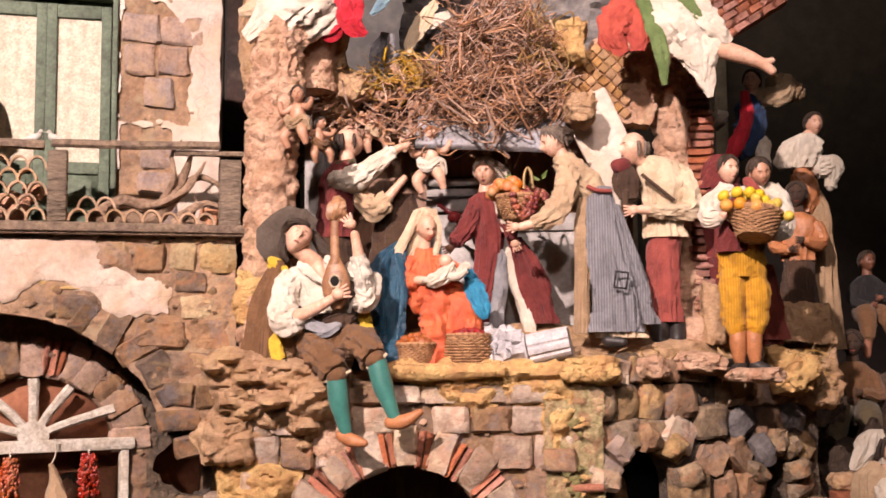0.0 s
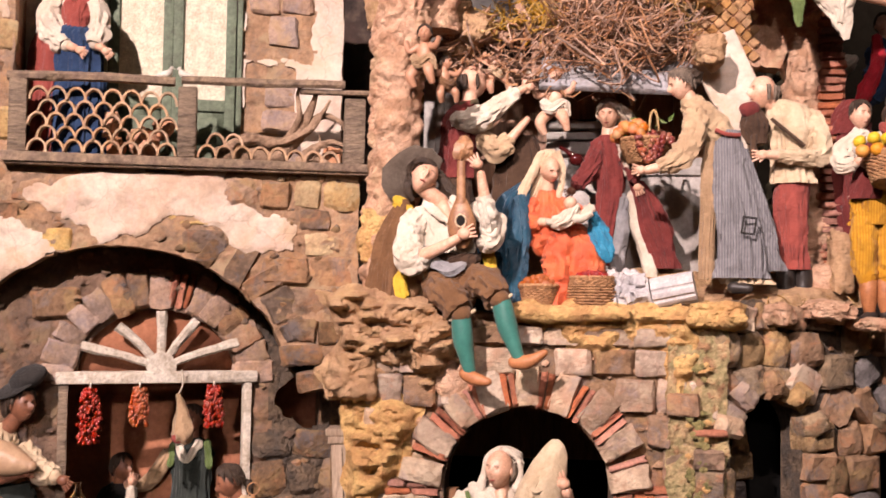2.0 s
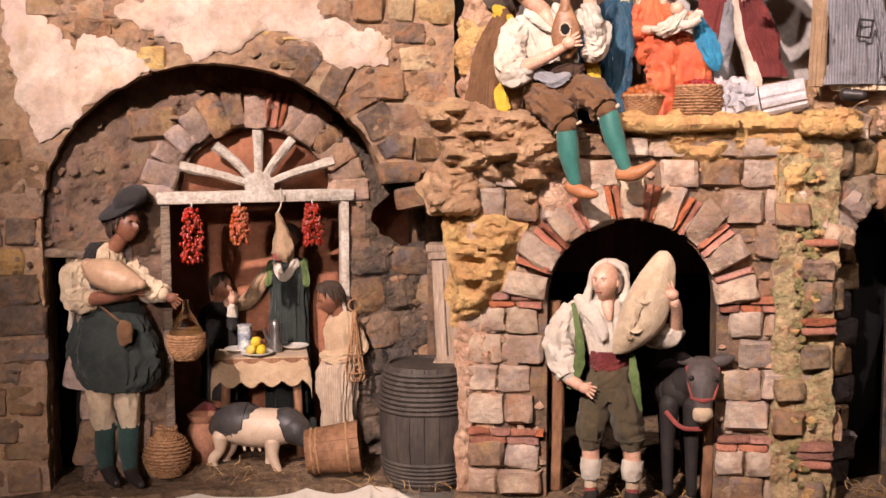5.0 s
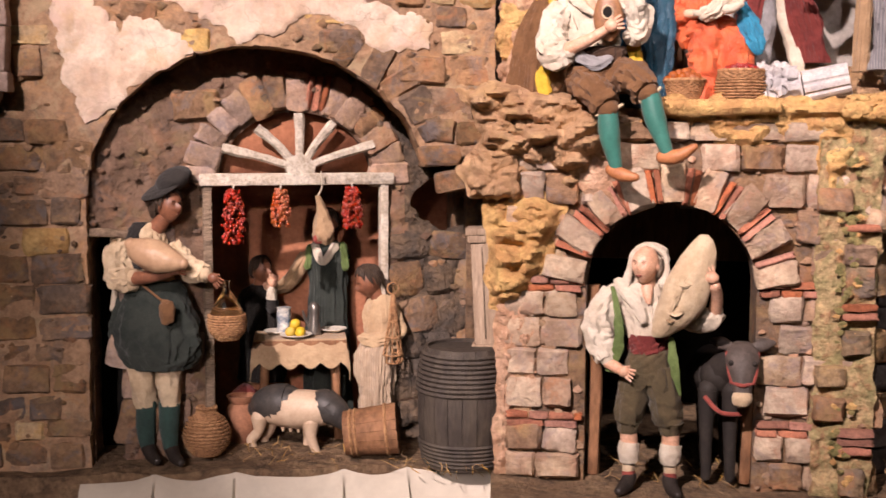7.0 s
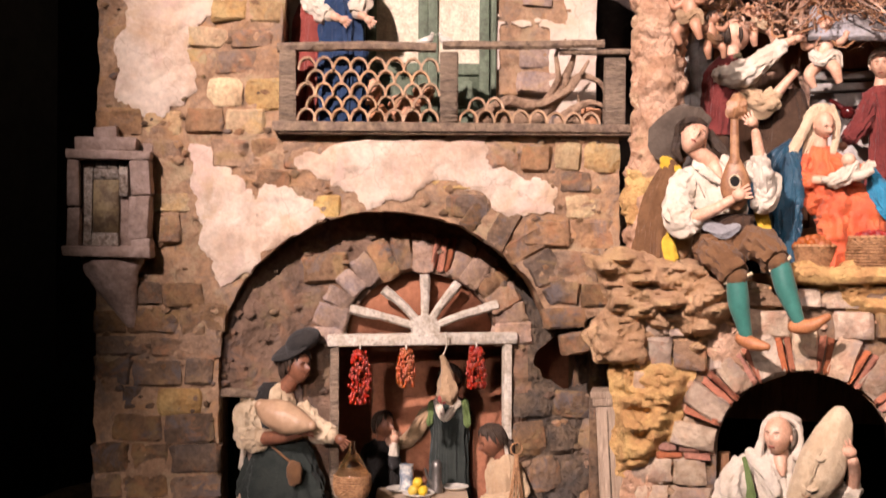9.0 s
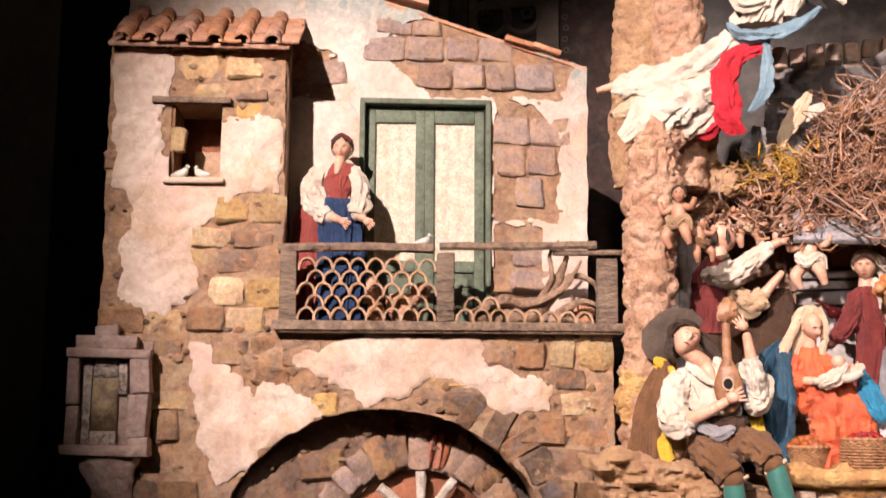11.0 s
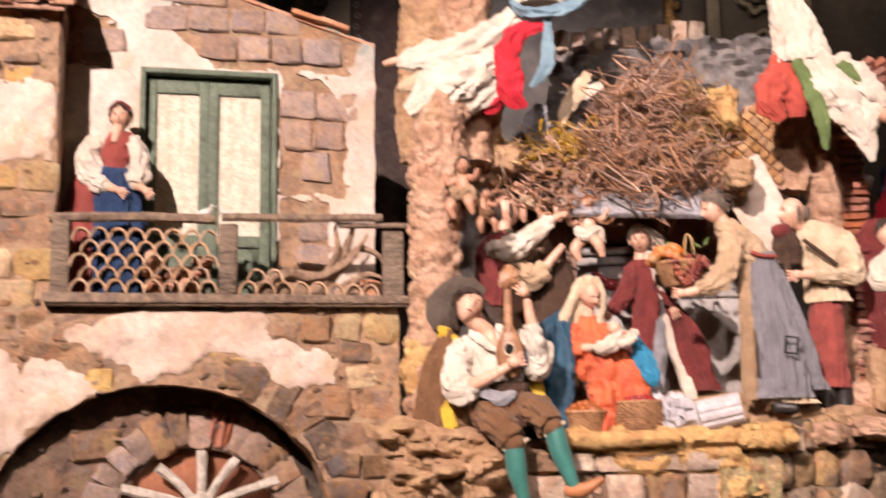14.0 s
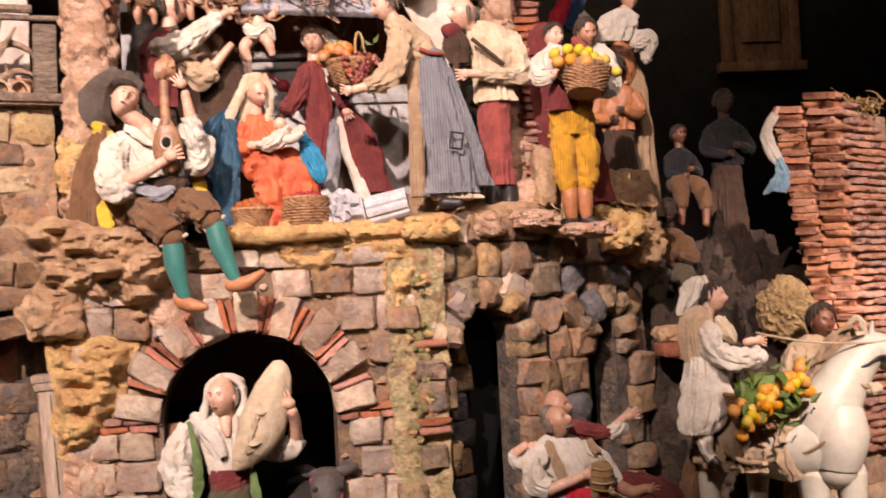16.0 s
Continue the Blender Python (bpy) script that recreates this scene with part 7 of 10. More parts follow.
f.robe(BEIGE, [(1450, 592, 4, 22, 18), (1440, 620, 4, 46, 28), (1436, 680, 2, 50, 32), (1436, 980, 0, 60, 40)], 0.08, 7)
f.limb(BEIGE, [(1410, 620, -6), (1392, 650, -16), (1385, 680, -20)], (18, 18, 13), 0.24)
f.head((1458, 570, -4), 26, (0.1, -1), SKIN_D, HAIR, cap=1.2, neck=(1450, 605, 4))
f.done("dark-skinned clay figure in loose cream shirt beside the horse", group="crib figurines")


# figures on the rocks behind; dark brown skin and dark cloth imitate shade
def villager(place, s, turn, top, low, label, seated=False, skin=DBROWN):
    f = Fig(place, 0, 0, s)
    if seated:
        f.robe(top, [(0, -190, 0, 16, 14), (0, -170, 0, 38, 24), (0, -120, 0, 36, 26), (0, -90, 0, 36, 28)], 0.06, 7)
        f.limb(low, [(-18, -95, 0), (-30, -85, -50), (-34, -30, -60)], (26, 24, 16), 0.1)
        f.limb(low, [(18, -95, 0), (26, -80, -50), (36, -26, -60)], (26, 24, 16), 0.1)
        f.limb(skin, [(-34, -40, -60), (-38, 10, -60)], (12, 9), 0.02)
        f.limb(skin, [(36, -36, -60), (30, 14, -64)], (12, 9), 0.02)
        y = -190
    else:
        f.robe(low, [(0, -200, 0, 30, 24), (0, -120, 0, 36, 28), (0, 0, 0, 44, 32)], 0.09, 7)
        f.robe(top, [(0, -292, 0, 16, 14), (0, -272, 0, 40, 24), (0, -230, 0, 36, 26), (0, -195, 0, 32, 26)], 0.05, 7)
        y = -292
    f.limb(top, [(-34, y + 26, 0), (-44, y + 66, -12), (-16, y + 78, -36)], (15, 16, 10), 0.18)
    f.limb(top, [(34, y + 26, 0), (44, y + 64, -12), (20, y + 60, -38)], (15, 16, 10), 0.18)
    f.palm((-8, y + 76, -40), (1, 0, 0), skin, r=7)
    f.palm((12, y + 58, -42), (-1, 0, 0), skin, r=7)
    f.head((0, y - 34, -4), 22, (0.1, -1), skin, HAIR, neck=(0, y, 0))
    return f.done(label, group="crib figurines", turn=turn)


villager((0.79, 2.33, 0.60), 0.00078, 10, BLACK, BROWN, "clay piper in dark jacket, skin darkened for shade, seated on a rock", True, SKIN_D)
villager((0.98, 2.58, 0.52), 0.0011, 0, BLACK, DBROWN, "clay woman in colours darkened for shade standing among the dark rocks")
villager((0.73, 2.24, 0.40), 0.00095, -15, BROWN, OLIVE, "clay figure in brown, skin darkened for shade, crouching on the dark slope", True)
villager((0.62, 2.16, 0.585), 0.00092, -20, LEATHER, DBROWN, "clay woman in rust shawl, face darkened for shade, half hidden behind the ledge")

# ---- animals of painted clay ----
PIGW = surf("pig_paint", (0.55, 0.42, 0.30), (0.48, 0.35, 0.24), (0.32, 0.22, 0.14), 30, 0.5, 0.12, 120, spec=0.4, dist=0.001, fine=0.12)
PIGB = surf("pig_black", (0.035, 0.032, 0.03), (0.055, 0.048, 0.042), None, 30, 0.5, 0.15, 120, spec=0.4, dist=0.001)
DONK = surf("donkey_paint", (0.085, 0.066, 0.056), (0.06, 0.047, 0.04), (0.03, 0.024, 0.02), 40, 0.6, 0.3, 200, dist=0.001)
f = Fig((-0.686, 1.845, 0.0), 545, 775, 0.00090)
f.limb(PIGB, [(462, 708, 2), (480, 698, 0), (504, 694, 0), (526, 694, 0)], (18, 31, 37, 38), 0.02, seg=22)
f.limb(PIGW, [(504, 704, -2), (530, 702, -2), (556, 702, -2), (590, 700, 0), (606, 702, 0)], (33, 37, 37, 34, 29), 0.02, seg=20)
for x in (520, 535, 550):
    f.limb(PIGW, [(x, 734, -10), (x + 1, 745, -12)], (5, 2), 0, n=4)
f.limb(PIGB, [(598, 692, 0), (624, 706, -4), (644, 728, -6)], (32, 27, 13), 0.02, seg=18)
f.limb(PIGB, [(612, 690, -20), (626, 706, -26)], (12, 5), 0.1)
f.limb(PIGB, [(612, 690, 20), (626, 706, 22)], (12, 5), 0.1)
for pts in ([(476, 720, -16), (474, 745, -18), (460, 764, -18), (466, 784, -18)], [(484, 722, 20), (482, 750, 22), (470, 768, 22), (476, 786, 22)], [(578, 722, -18), (580, 752, -20), (592, 784, -20)], [(560, 728, 20), (560, 755, 20), (556, 784, 20)]):
    f.limb(PIGW, pts, [17] + [10] * (len(pts) - 2) + [7], 0.02)
f.done("black and white painted clay pig before the door", "pig_figure")
f = Fig((0.028, 1.775, 0.004), 1290, 855, 0.00088)
DONK_B = surf("donkey_dark", (0.020, 0.016, 0.014), (0.03, 0.024, 0.02), None, 40, 0.7, 0.3, 200, dist=0.001)
f.limb(DONK_B, [(1262, 676, 140), (1262, 672, 70), (1270, 668, 20)], (40, 44, 36), 0.03, seg=18)
f.limb(DONK_B, [(1272, 664, 20), (1290, 640, 0), (1302, 630, -8)], (32, 26, 22), 0.02)
f.robe(DONK, [(1306, 604, -10, 14, 12), (1306, 614, -18, 26, 20), (1306, 634, -32, 28, 20), (1306, 660, -44, 20, 16), (1306, 684, -52, 15, 13)], 0.008, 3)
f.robe(CREAM, [(1306, 680, -54, 13, 11), (1306, 690, -56, 17, 14), (1305, 701, -56, 14, 12), (1305, 707, -54, 7, 6)], 0.008, 3)
for s in (-1, 1):
    f.ball(DONK_B, (1306 + 19 * s, 634, -46), (5, 5, 5))
    f.limb(DONK, [(1306 + 18 * s, 612, -16), (1306 + 36 * s, 606, -14), (1306 + 54 * s, 602, -12)], (8, 11, 3), 0.02, 0.6)
    f.limb(BRICKRED, [(1306 + 26 * s, 618, -26), (1306 + 22 * s, 650, -44), (1306 + 16 * s, 668, -52)], 3, 0, n=8)
for x, d in ((1252, 0), (1292, -4), (1248, 130), (1286, 130)):
    f.limb(DONK_B, [(x, 690, d), (x - 2, 760, d), (x, 844, d)], (18, 12, 9), 0.02)
f.limb(BRICKRED, [(1287, 666, -46), (1306, 668, -64), (1325, 666, -46)], 3.5, 0, n=10)
f.limb(BRICKRED, [(1246, 700, -16), (1272, 722, -34), (1306, 724, -30)], 4, 0, n=10)
f.done("dark grey painted clay donkey with red halter", "donkey_figure")

# ---- vessels and baskets ----
WICKER = surf("wicker", (0.40, 0.22, 0.105), (0.31, 0.16, 0.075), (0.12, 0.06, 0.03), 60, 0.7, 0.5, 200, fine=0.5, dist=0.002)
CLAYPOT = surf("clay_pot", (0.34, 0.16, 0.09), (0.26, 0.12, 0.07), None, 20, 0.8, 0.2, 120, dist=0.001)
GLASS = bpy.data.materials.new("bottle_glass")
GLASS.use_nodes = True
gb = GLASS.node_tree.nodes["Principled BSDF"]
gb.inputs["Base Color"].default_value, gb.inputs["Roughness"].default_value, gb.inputs["Transmission Weight"].default_value, gb.inputs["IOR"].default_value = (0.85, 0.80, 0.62, 1), 0.05, 1.0, 1.45
WINE = surf("dark_red_glass", (0.05, 0.006, 0.006), (0.07, 0.008, 0.008), None, 20, 0.1, 0.0, spec=0.6)
PEWTER = surf("pewter", (0.30, 0.28, 0.25), (0.22, 0.20, 0.18), None, 30, 0.35, 0.1, 120, metal=0.8, dist=0.001)
MAJOLICA = surf("painted_majolica", (0.62, 0.60, 0.54), (0.08, 0.13, 0.20), (0.55, 0.5, 0.4), 75, 0.3, 0.0, 120, spec=0.5)
CHINA = surf("white_dish", (0.62, 0.58, 0.50), (0.56, 0.52, 0.44), None, 20, 0.3, 0.0, spec=0.5)
LEMON = surf("lemon_skin", (0.60, 0.42, 0.04), (0.52, 0.36, 0.04), (0.40, 0.25, 0.03), 60, 0.5, 0.3, 260, vary=0.12, dist=0.0008)
ORANGEF = surf("orange_skin", (0.62, 0.27, 0.03), (0.55, 0.22, 0.025), (0.36, 0.10, 0.01), 60, 0.5, 0.3, 260, vary=0.12, dist=0.0008)
LEAF = surf("green_leaf", (0.10, 0.16, 0.035), (0.15, 0.19, 0.05), None, 60, 0.6, 0.2, 200, vary=0.3, dist=0.001)
CHERRY = surf("cherry_skin", (0.30, 0.015, 0.012), (0.22, 0.010, 0.010), None, 60, 0.3, 0.0, vary=0.18, island=True, spec=0.5)
APRICOT = surf("rust_fruit_skin", (0.34, 0.10, 0.025), (0.26, 0.07, 0.02), None, 60, 0.5, 0.2, vary=0.18, island=True)
GRAPE = surf("grape_skin", (0.16, 0.03, 0.03), (0.30, 0.10, 0.05), None, 60, 0.35, 0.0, vary=0.18, island=True, spec=0.5)
MARBLE = surf("grey_marble", (0.50, 0.46, 0.44), (0.38, 0.36, 0.36), (0.20, 0.19, 0.20), 30, 0.7, 0.4, 140, dist=0.002)


def ring(bm, r, z, thick, wave=0.0, count=20, phase=0.0, seg=40, sides=5, m=None):
    rows = []
    for k in range(seg):
        a = 2 * math.pi * k / seg
        rr = r + wave * math.sin(count * a / 2 + phase)
        row = []
        for j in range(sides):
            b = 2 * math.pi * j / sides
            p = Vector(((rr + thick * math.cos(b)) * math.cos(a), (rr + thick * math.cos(b)) * math.sin(a), z + thick * math.sin(b)))
            row.append(bm.verts.new(m @ p if m is not None else p))
        rows.append(row)
    for k in range(seg):
        for j in range(sides):
            bm.faces.new((rows[k][j], rows[(k + 1) % seg][j], rows[(k + 1) % seg][(j + 1) % sides], rows[k][(j + 1) % sides]))
    return bm


def basket(place, prof, label, m=None, rows=18, name="basket"):
    """A woven basket: prof is radius by height, bottom up."""
    t = thing(name, pose(*place) if m is None else m, label, "basket")
    bm = rbm()
    lathe(bm, [(r * 0.94, z) for r, z in prof], seg=28)
    part("lining", bm, WICKER, t)
    bm = rbm()
    line = spline(prof, rows)
    for k, (r, z) in enumerate(line):
        ring(bm, r, z, 0.0017, 0.0013, 34, math.pi * (k % 2), 102)
    part("weave", bm, WICKER, t)
    bm = rbm()
    ring(bm, prof[-1][0], prof[-1][1] + 0.001, 0.0038, 0.001, 40, 0, 80, 6)
    part("rim", bm, WICKER, t)
    return t


def heap(bm, c, rx, ry, rz, n, r, seed, sub=1):
    rh = random.Random(seed)
    for _ in range(n):
        a, q = rh.uniform(0, 2 * math.pi), math.sqrt(rh.random())
        ball(bm, (c[0] + rx * q * math.cos(a), c[1] + ry * q * math.sin(a), c[2] + rz * (1 - q * q) + rh.uniform(-0.3, 0.3) * r), r * rh.uniform(0.85, 1.15), 0, sub)
    return bm


basket((-0.052, 1.812, 0.572), [(0.018, 0.0), (0.025, 0.02), (0.029, 0.042)], "small dark wicker basket of rust-coloured fruit on the ledge")
solo("fruit_heap", heap(rbm(), (0, 0, 0), 0.026, 0.024, 0.012, 22, 0.008, 1, 2), APRICOT, pose(-0.052, 1.812, 0.614), "heap of rust-coloured fruit in a basket", "fruit", kind="stuff")
basket((0.030, 1.800, 0.570), [(0.024, 0.0), (0.033, 0.012), (0.0365, 0.03), (0.034, 0.048), (0.031, 0.057)], "round wicker basket heaped with cherries on the ledge")
solo("cherry_heap", heap(rbm(), (0, 0, 0), 0.031, 0.030, 0.010, 90, 0.0042, 2), CHERRY, pose(0.030, 1.800, 0.626), "heap of red cherries in a wicker basket", "cherries", kind="stuff")
FRUIT_R = ball(rbm(), (0, 0, 0), 0.0100, 0, 3, 0.03, 120)
ORANGE_ME = mesh_of(FRUIT_R, ORANGEF)
LEMON_ME = mesh_of(ball(rbm(), (0, 0, 0), (0.0098, 0.0084, 0.0084), 0, 3, 0.06, 120), LEMON)
LEAF_BM = rbm()
lv = [LEAF_BM.verts.new(p) for p in ((0, 0, 0), (0.006, 0.004, 0.003), (0.018, 0, 0.002), (0.006, -0.004, 0.003), (0.007, 0, 0.001))]
for q in ((0, 1, 4), (1, 2, 4), (2, 3, 4), (3, 0, 4)):
    LEAF_BM.faces.new([lv[i] for i in q])
LEAF_ME = mesh_of(LEAF_BM, LEAF)


def fruit(kind, place, rf, where):
    o = solo("orange" if kind else "lemon", ORANGE_ME if kind else LEMON_ME, None, pose(*place, rf.uniform(0, 360), rf.uniform(0, 360), rf.uniform(0, 360)), ("ripe orange " if kind else "yellow lemon ") + where, "fruit", "fruit")
    return o


rf = random.Random(4)
basket((0, 0, 0), [(0.026, 0.0), (0.033, 0.02), (0.038, 0.036)], "wicker basket of oranges and lemons held by the fruit seller", pose(0.463, 1.762, 0.770, -14, 8, 0), 15)
for k, (x, y, z) in enumerate([(-0.042, 0.01, 0.062), (-0.024, 0, 0.066), (-0.042, -0.01, 0.045), (-0.022, -0.014, 0.047), (0.002, -0.01, 0.054), (-0.004, 0.006, 0.066), (0.018, 0.004, 0.052), (0.022, -0.014, 0.042), (0.034, 0.0, 0.048), (0.050, -0.006, 0.028), (0.0, -0.022, 0.042), (0.012, 0.016, 0.064), (-0.012, 0.014, 0.062)]):
    fruit(k in (2, 3, 10), (0.463 + x, 1.762 + y, 0.772 + z), rf, "in the fruit seller's basket")

# fruit on the horse
rf = random.Random(9)
basket((0.705, 1.762, 0.245), [(0.03, 0.0), (0.042, 0.03), (0.046, 0.05)], "wicker pannier heaped with oranges and leaves on the horse", None, 15)
for k in range(34):
    q, w = rf.random(), rf.uniform(-1, 1)
    x, y = 1272 + 136 * q + 10 * w, 738 - 76 * q + 26 * w
    fruit(rf.random() < 0.6, (0.642 + (x - 1260) * 0.00086, 1.698 + 0.012 * abs(w) + rf.uniform(-0.006, 0.006), 0.205 + (800 - y) * 0.00086), rf, "heaped on the horse's pannier")
solo("fruit_bed", rock(rbm(), (0, 0, 0), (0.062, 0.022, 0.036), 3, 3, 0.3), LEAF, pose(0.712, 1.722, 0.296), "bed of green leaves under the oranges", "leaves")
for k in range(30):
    part("leaf", LEAF_ME, None, bpy.data.objects["fruit_bed"], m=pose(rf.uniform(-0.06, 0.05), rf.uniform(-0.036, -0.015), rf.uniform(-0.04, 0.045), rf.uniform(0, 360), rf.uniform(0, 360), rf.uniform(0, 360)) @ Matrix.Scale(1.5, 4))

# grape basket held between two figures
fruit_basket = basket((0.112, 1.905, 0.820), [(0.026, 0.0), (0.036, 0.02), (0.040, 0.035)], "wicker basket of grapes and apples passed between two figurines", None, 15)
solo("apple_heap", heap(rbm(), (0, 0, 0), 0.030, 0.026, 0.020, 34, 0.0085, 17, 2), surf("ochre_fruit_skin", (0.42, 0.21, 0.06), (0.50, 0.15, 0.05), None, 60, 0.45, 0.1, vary=0.25, island=True), pose(0.094, 1.895, 0.862), "heap of ochre and orange apples in a basket", "apples", kind="stuff")
solo("grape_heap", heap(rbm(), (0, 0, 0), 0.034, 0.030, 0.020, 90, 0.0055, 7), GRAPE, pose(0.128, 1.900, 0.850), "heap of dark grapes in a basket", "grapes", kind="stuff")
solo("grape_bunch", heap(rbm(), (0, 0, 0), 0.024, 0.012, -0.040, 90, 0.0050, 8), GRAPE, pose(0.120, 1.866, 0.856), "bunch of red grapes hanging over the basket", "grapes", kind="stuff")
bm = tube(rbm(), [(-0.006, 0, 0), (-0.005, 0, 0.022), (0.0, 0, 0.034), (0.006, 0, 0.024), (0.008, 0, 0)], 0.0022, seg=8)
part("handle", bm, M_STRAW, fruit_basket, "thin pale cane handle", pose(0.013, -0.02, 0.048))
gl = new("grape_leaves")
gl.matrix_basis = pose(0.112, 1.90, 0.862)
tagged(gl, "green vine leaves over the grapes", "leaves")
for k in range(12):
    part("leaf", LEAF_ME, None, gl, m=pose(rf.uniform(-0.04, 0.04), rf.uniform(-0.03, 0.01), rf.uniform(0.0, 0.03), rf.uniform(0, 360), rf.uniform(0, 360), rf.uniform(0, 360)))

# red wine flask
bm = rbm()
ball(bm, (0, 0, 0), (0.012, 0.012, 0.011), 0, 3)
tube(bm, [(-0.006, 0, 0.006), (-0.018, 0, 0.016), (-0.028, 0, 0.022)], (0.005, 0.0035, 0.003), seg=10)
solo("wine_flask", bm, WINE, pose(0.0, 1.96, 0.832), "round dark red glass flask raised before the panelling", "flask")

# fallen marble column
col = thing("fallen_column", pose(0.095, 1.83, 0.598), "broken grey marble column with carved capital lying on the ledge", "column")
bm = rbm()
ax = Matrix.Rotation(radians(78), 4, "Y") @ Matrix.Rotation(radians(8), 4, "X")
seg, rows = 80, []
for s in (0.030, 0.045, 0.095):
    row = []
    for k in range(seg):
        a = 2 * math.pi * k / seg
        r = 0.0255 * (1 - 0.13 * max(0.0, math.sin(a * 10)) ** 0.7) - 0.02 * (s - 0.03)
        row.append(bm.verts.new(ax @ Vector((r * math.cos(a), r * math.sin(a), s))))
    rows.append(row)
for a, b in zip(rows, rows[1:]):
    for k in range(seg):
        bm.faces.new((a[k], a[(k + 1) % seg], b[(k + 1) % seg], b[k]))
bm.faces.new(rows[0][::-1])
bm.faces.new(rows[-1])
part("shaft", bm, MARBLE, col, "fluted shaft")
bm = rbm()
lathe(bm, [(0.026, 0.028), (0.028, 0.022), (0.026, 0.014), (0.030, 0.004), (0.036, -0.012), (0.040, -0.020)], seg=24, m=ax)
capital = part("capital", bm, MARBLE, col)
bm = rbm()
box(bm, -0.040, 0.040, -0.040, 0.040, -0.032, -0.020, 0.003, m=ax @ Matrix.Rotation(radians(45), 4, "Z"), wob=0.004)
part("abacus", bm, MARBLE, capital)
for k in range(16):
    a = 2 * math.pi * k / 8 + (math.pi / 8 if k > 7 else 0)
    z0 = 0.012 if k < 8 else -0.004
    bm = rbm()
    q = [(0.027, z0 + 0.010), (0.033, z0 - 0.004), (0.041, z0 - 0.014), (0.045, z0 - 0.010)]
    tube(bm, [ax @ Vector((r * math.cos(a), r * math.sin(a), z)) for r, z in q], (0.007, 0.010, 0.009, 0.005), seg=9, fold=0.5)
    part("acanthus_leaf", bm, MARBLE, capital)


def dove(place, s, turn, label):
    bm = rbm()
    tube(bm, [(-0.026 * s, 0, 0.008 * s), (-0.010 * s, 0, 0.010 * s), (0.006 * s, 0, 0.014 * s), (0.012 * s, 0, 0.024 * s)], (0.002 * s, 0.008 * s, 0.010 * s, 0.005 * s), seg=12, n=12)
    ball(bm, (0.014 * s, 0, 0.028 * s), 0.0055 * s, 0, 2)
    tube(bm, [(0.018 * s, 0, 0.028 * s), (0.024 * s, 0, 0.026 * s)], (0.0016 * s, 0.0004 * s), seg=6)
    return solo("dove_figure", bm, CHINA, pose(*place, 0, 0, turn), label, "figurine", "doves")


dove((0.178, 1.83, 0.604), 1.1, 100, "white clay dove on the ledge")
for u, turn in ((-0.215, 20), (-0.185, 200)):
    p = HOUSE @ Vector((u, -0.012, 0.938))
    dove(p, 0.62, turn, "small white clay dove on the balcony rail")
for u, turn in ((-0.62, 10), (-0.588, 170)):
    p = HOUSE @ Vector((u, 0.0, 1.047))
    dove(p, 0.7, turn, "small white clay dove on the window sill")

# ---- tavern things ----
def H(u, d, z):
    return HOUSE @ Vector((u, d, z))


tab = thing("tavern_table", HOUSE @ pose(-0.215, 0.165, 0.0), "small rough wooden tavern table", "table")
bm = rbm()
box(bm, -0.08, 0.08, -0.05, 0.05, 0.165, 0.176, 0.002)
part("tabletop", bm, M_BROWNWOOD, tab)
for x, y in ((-0.06, -0.035), (0.06, -0.035), (-0.06, 0.035), (0.06, 0.035)):
    bm = rbm()
    tube(bm, [(x * 1.1, y * 1.1, 0.0), (x, y, 0.166)], (0.008, 0.007), seg=8)
    part("leg", bm, M_BROWNWOOD, tab)
bm = rbm()
n = 40
grid = []
for j in range(16):
    row = []
    for i in range(n):
        x, y = -0.10 + 0.20 * i / (n - 1), -0.075 + 0.15 * j / 15
        ox, oy = max(0.0, abs(x) - 0.081), max(0.0, abs(y) - 0.051)
        drop = ox + oy
        zz = 0.1785 - 1.6 * drop - (0.012 * abs(math.sin(x * 90)) if drop > 0 else 0.0)
        row.append(bm.verts.new((math.copysign(min(abs(x), 0.083 + 0.15 * ox), x), math.copysign(min(abs(y), 0.053 + 0.15 * oy), y), zz)))
    grid.append(row)
for j in range(15):
    for i in range(n - 1):
        bm.faces.new((grid[j][i], grid[j][i + 1], grid[j + 1][i + 1], grid[j + 1][i]))
solo("tablecloth", bm, BEIGE, HOUSE @ pose(-0.215, 0.165, 0.0), "coarse beige tablecloth hanging over the tavern table", "tablecloth")
for u, d, r in ((-0.222, 0.135, 0.028), (-0.255, 0.175, 0.024), (-0.155, 0.19, 0.024)):
    solo("plate", lathe(rbm(), [(r * 0.5, 0.0), (r * 0.75, 0.002), (r, 0.005), (r, 0.0065), (r * 0.7, 0.0035), (0.001, 0.003)], seg=28), CHINA, HOUSE @ pose(u, d, 0.1795), "shallow white dish on the tavern table", "plate", "dishes")
for u, d, z in ((-0.232, 0.132, 0.190), (-0.215, 0.128, 0.190), (-0.222, 0.142, 0.191), (-0.224, 0.134, 0.203)):
    solo("lemon", LEMON_ME, None, HOUSE @ pose(u, d, z, 20, 40, u * 4000), "yellow lemon piled on a dish", "fruit", "fruit")
solo("majolica_jug", lathe(rbm(), [(0.011, 0), (0.013, 0.004), (0.0115, 0.02), (0.0125, 0.034), (0.0115, 0.044), (0.013, 0.048), (0.010, 0.048)], seg=24), MAJOLICA, HOUSE @ pose(-0.243, 0.17, 0.1795), "blue and white painted majolica jar on the table", "jar")
tk = thing("pewter_jug", HOUSE @ pose(-0.190, 0.165, 0.1795), "tall grey pewter jug with a spout", "jug")
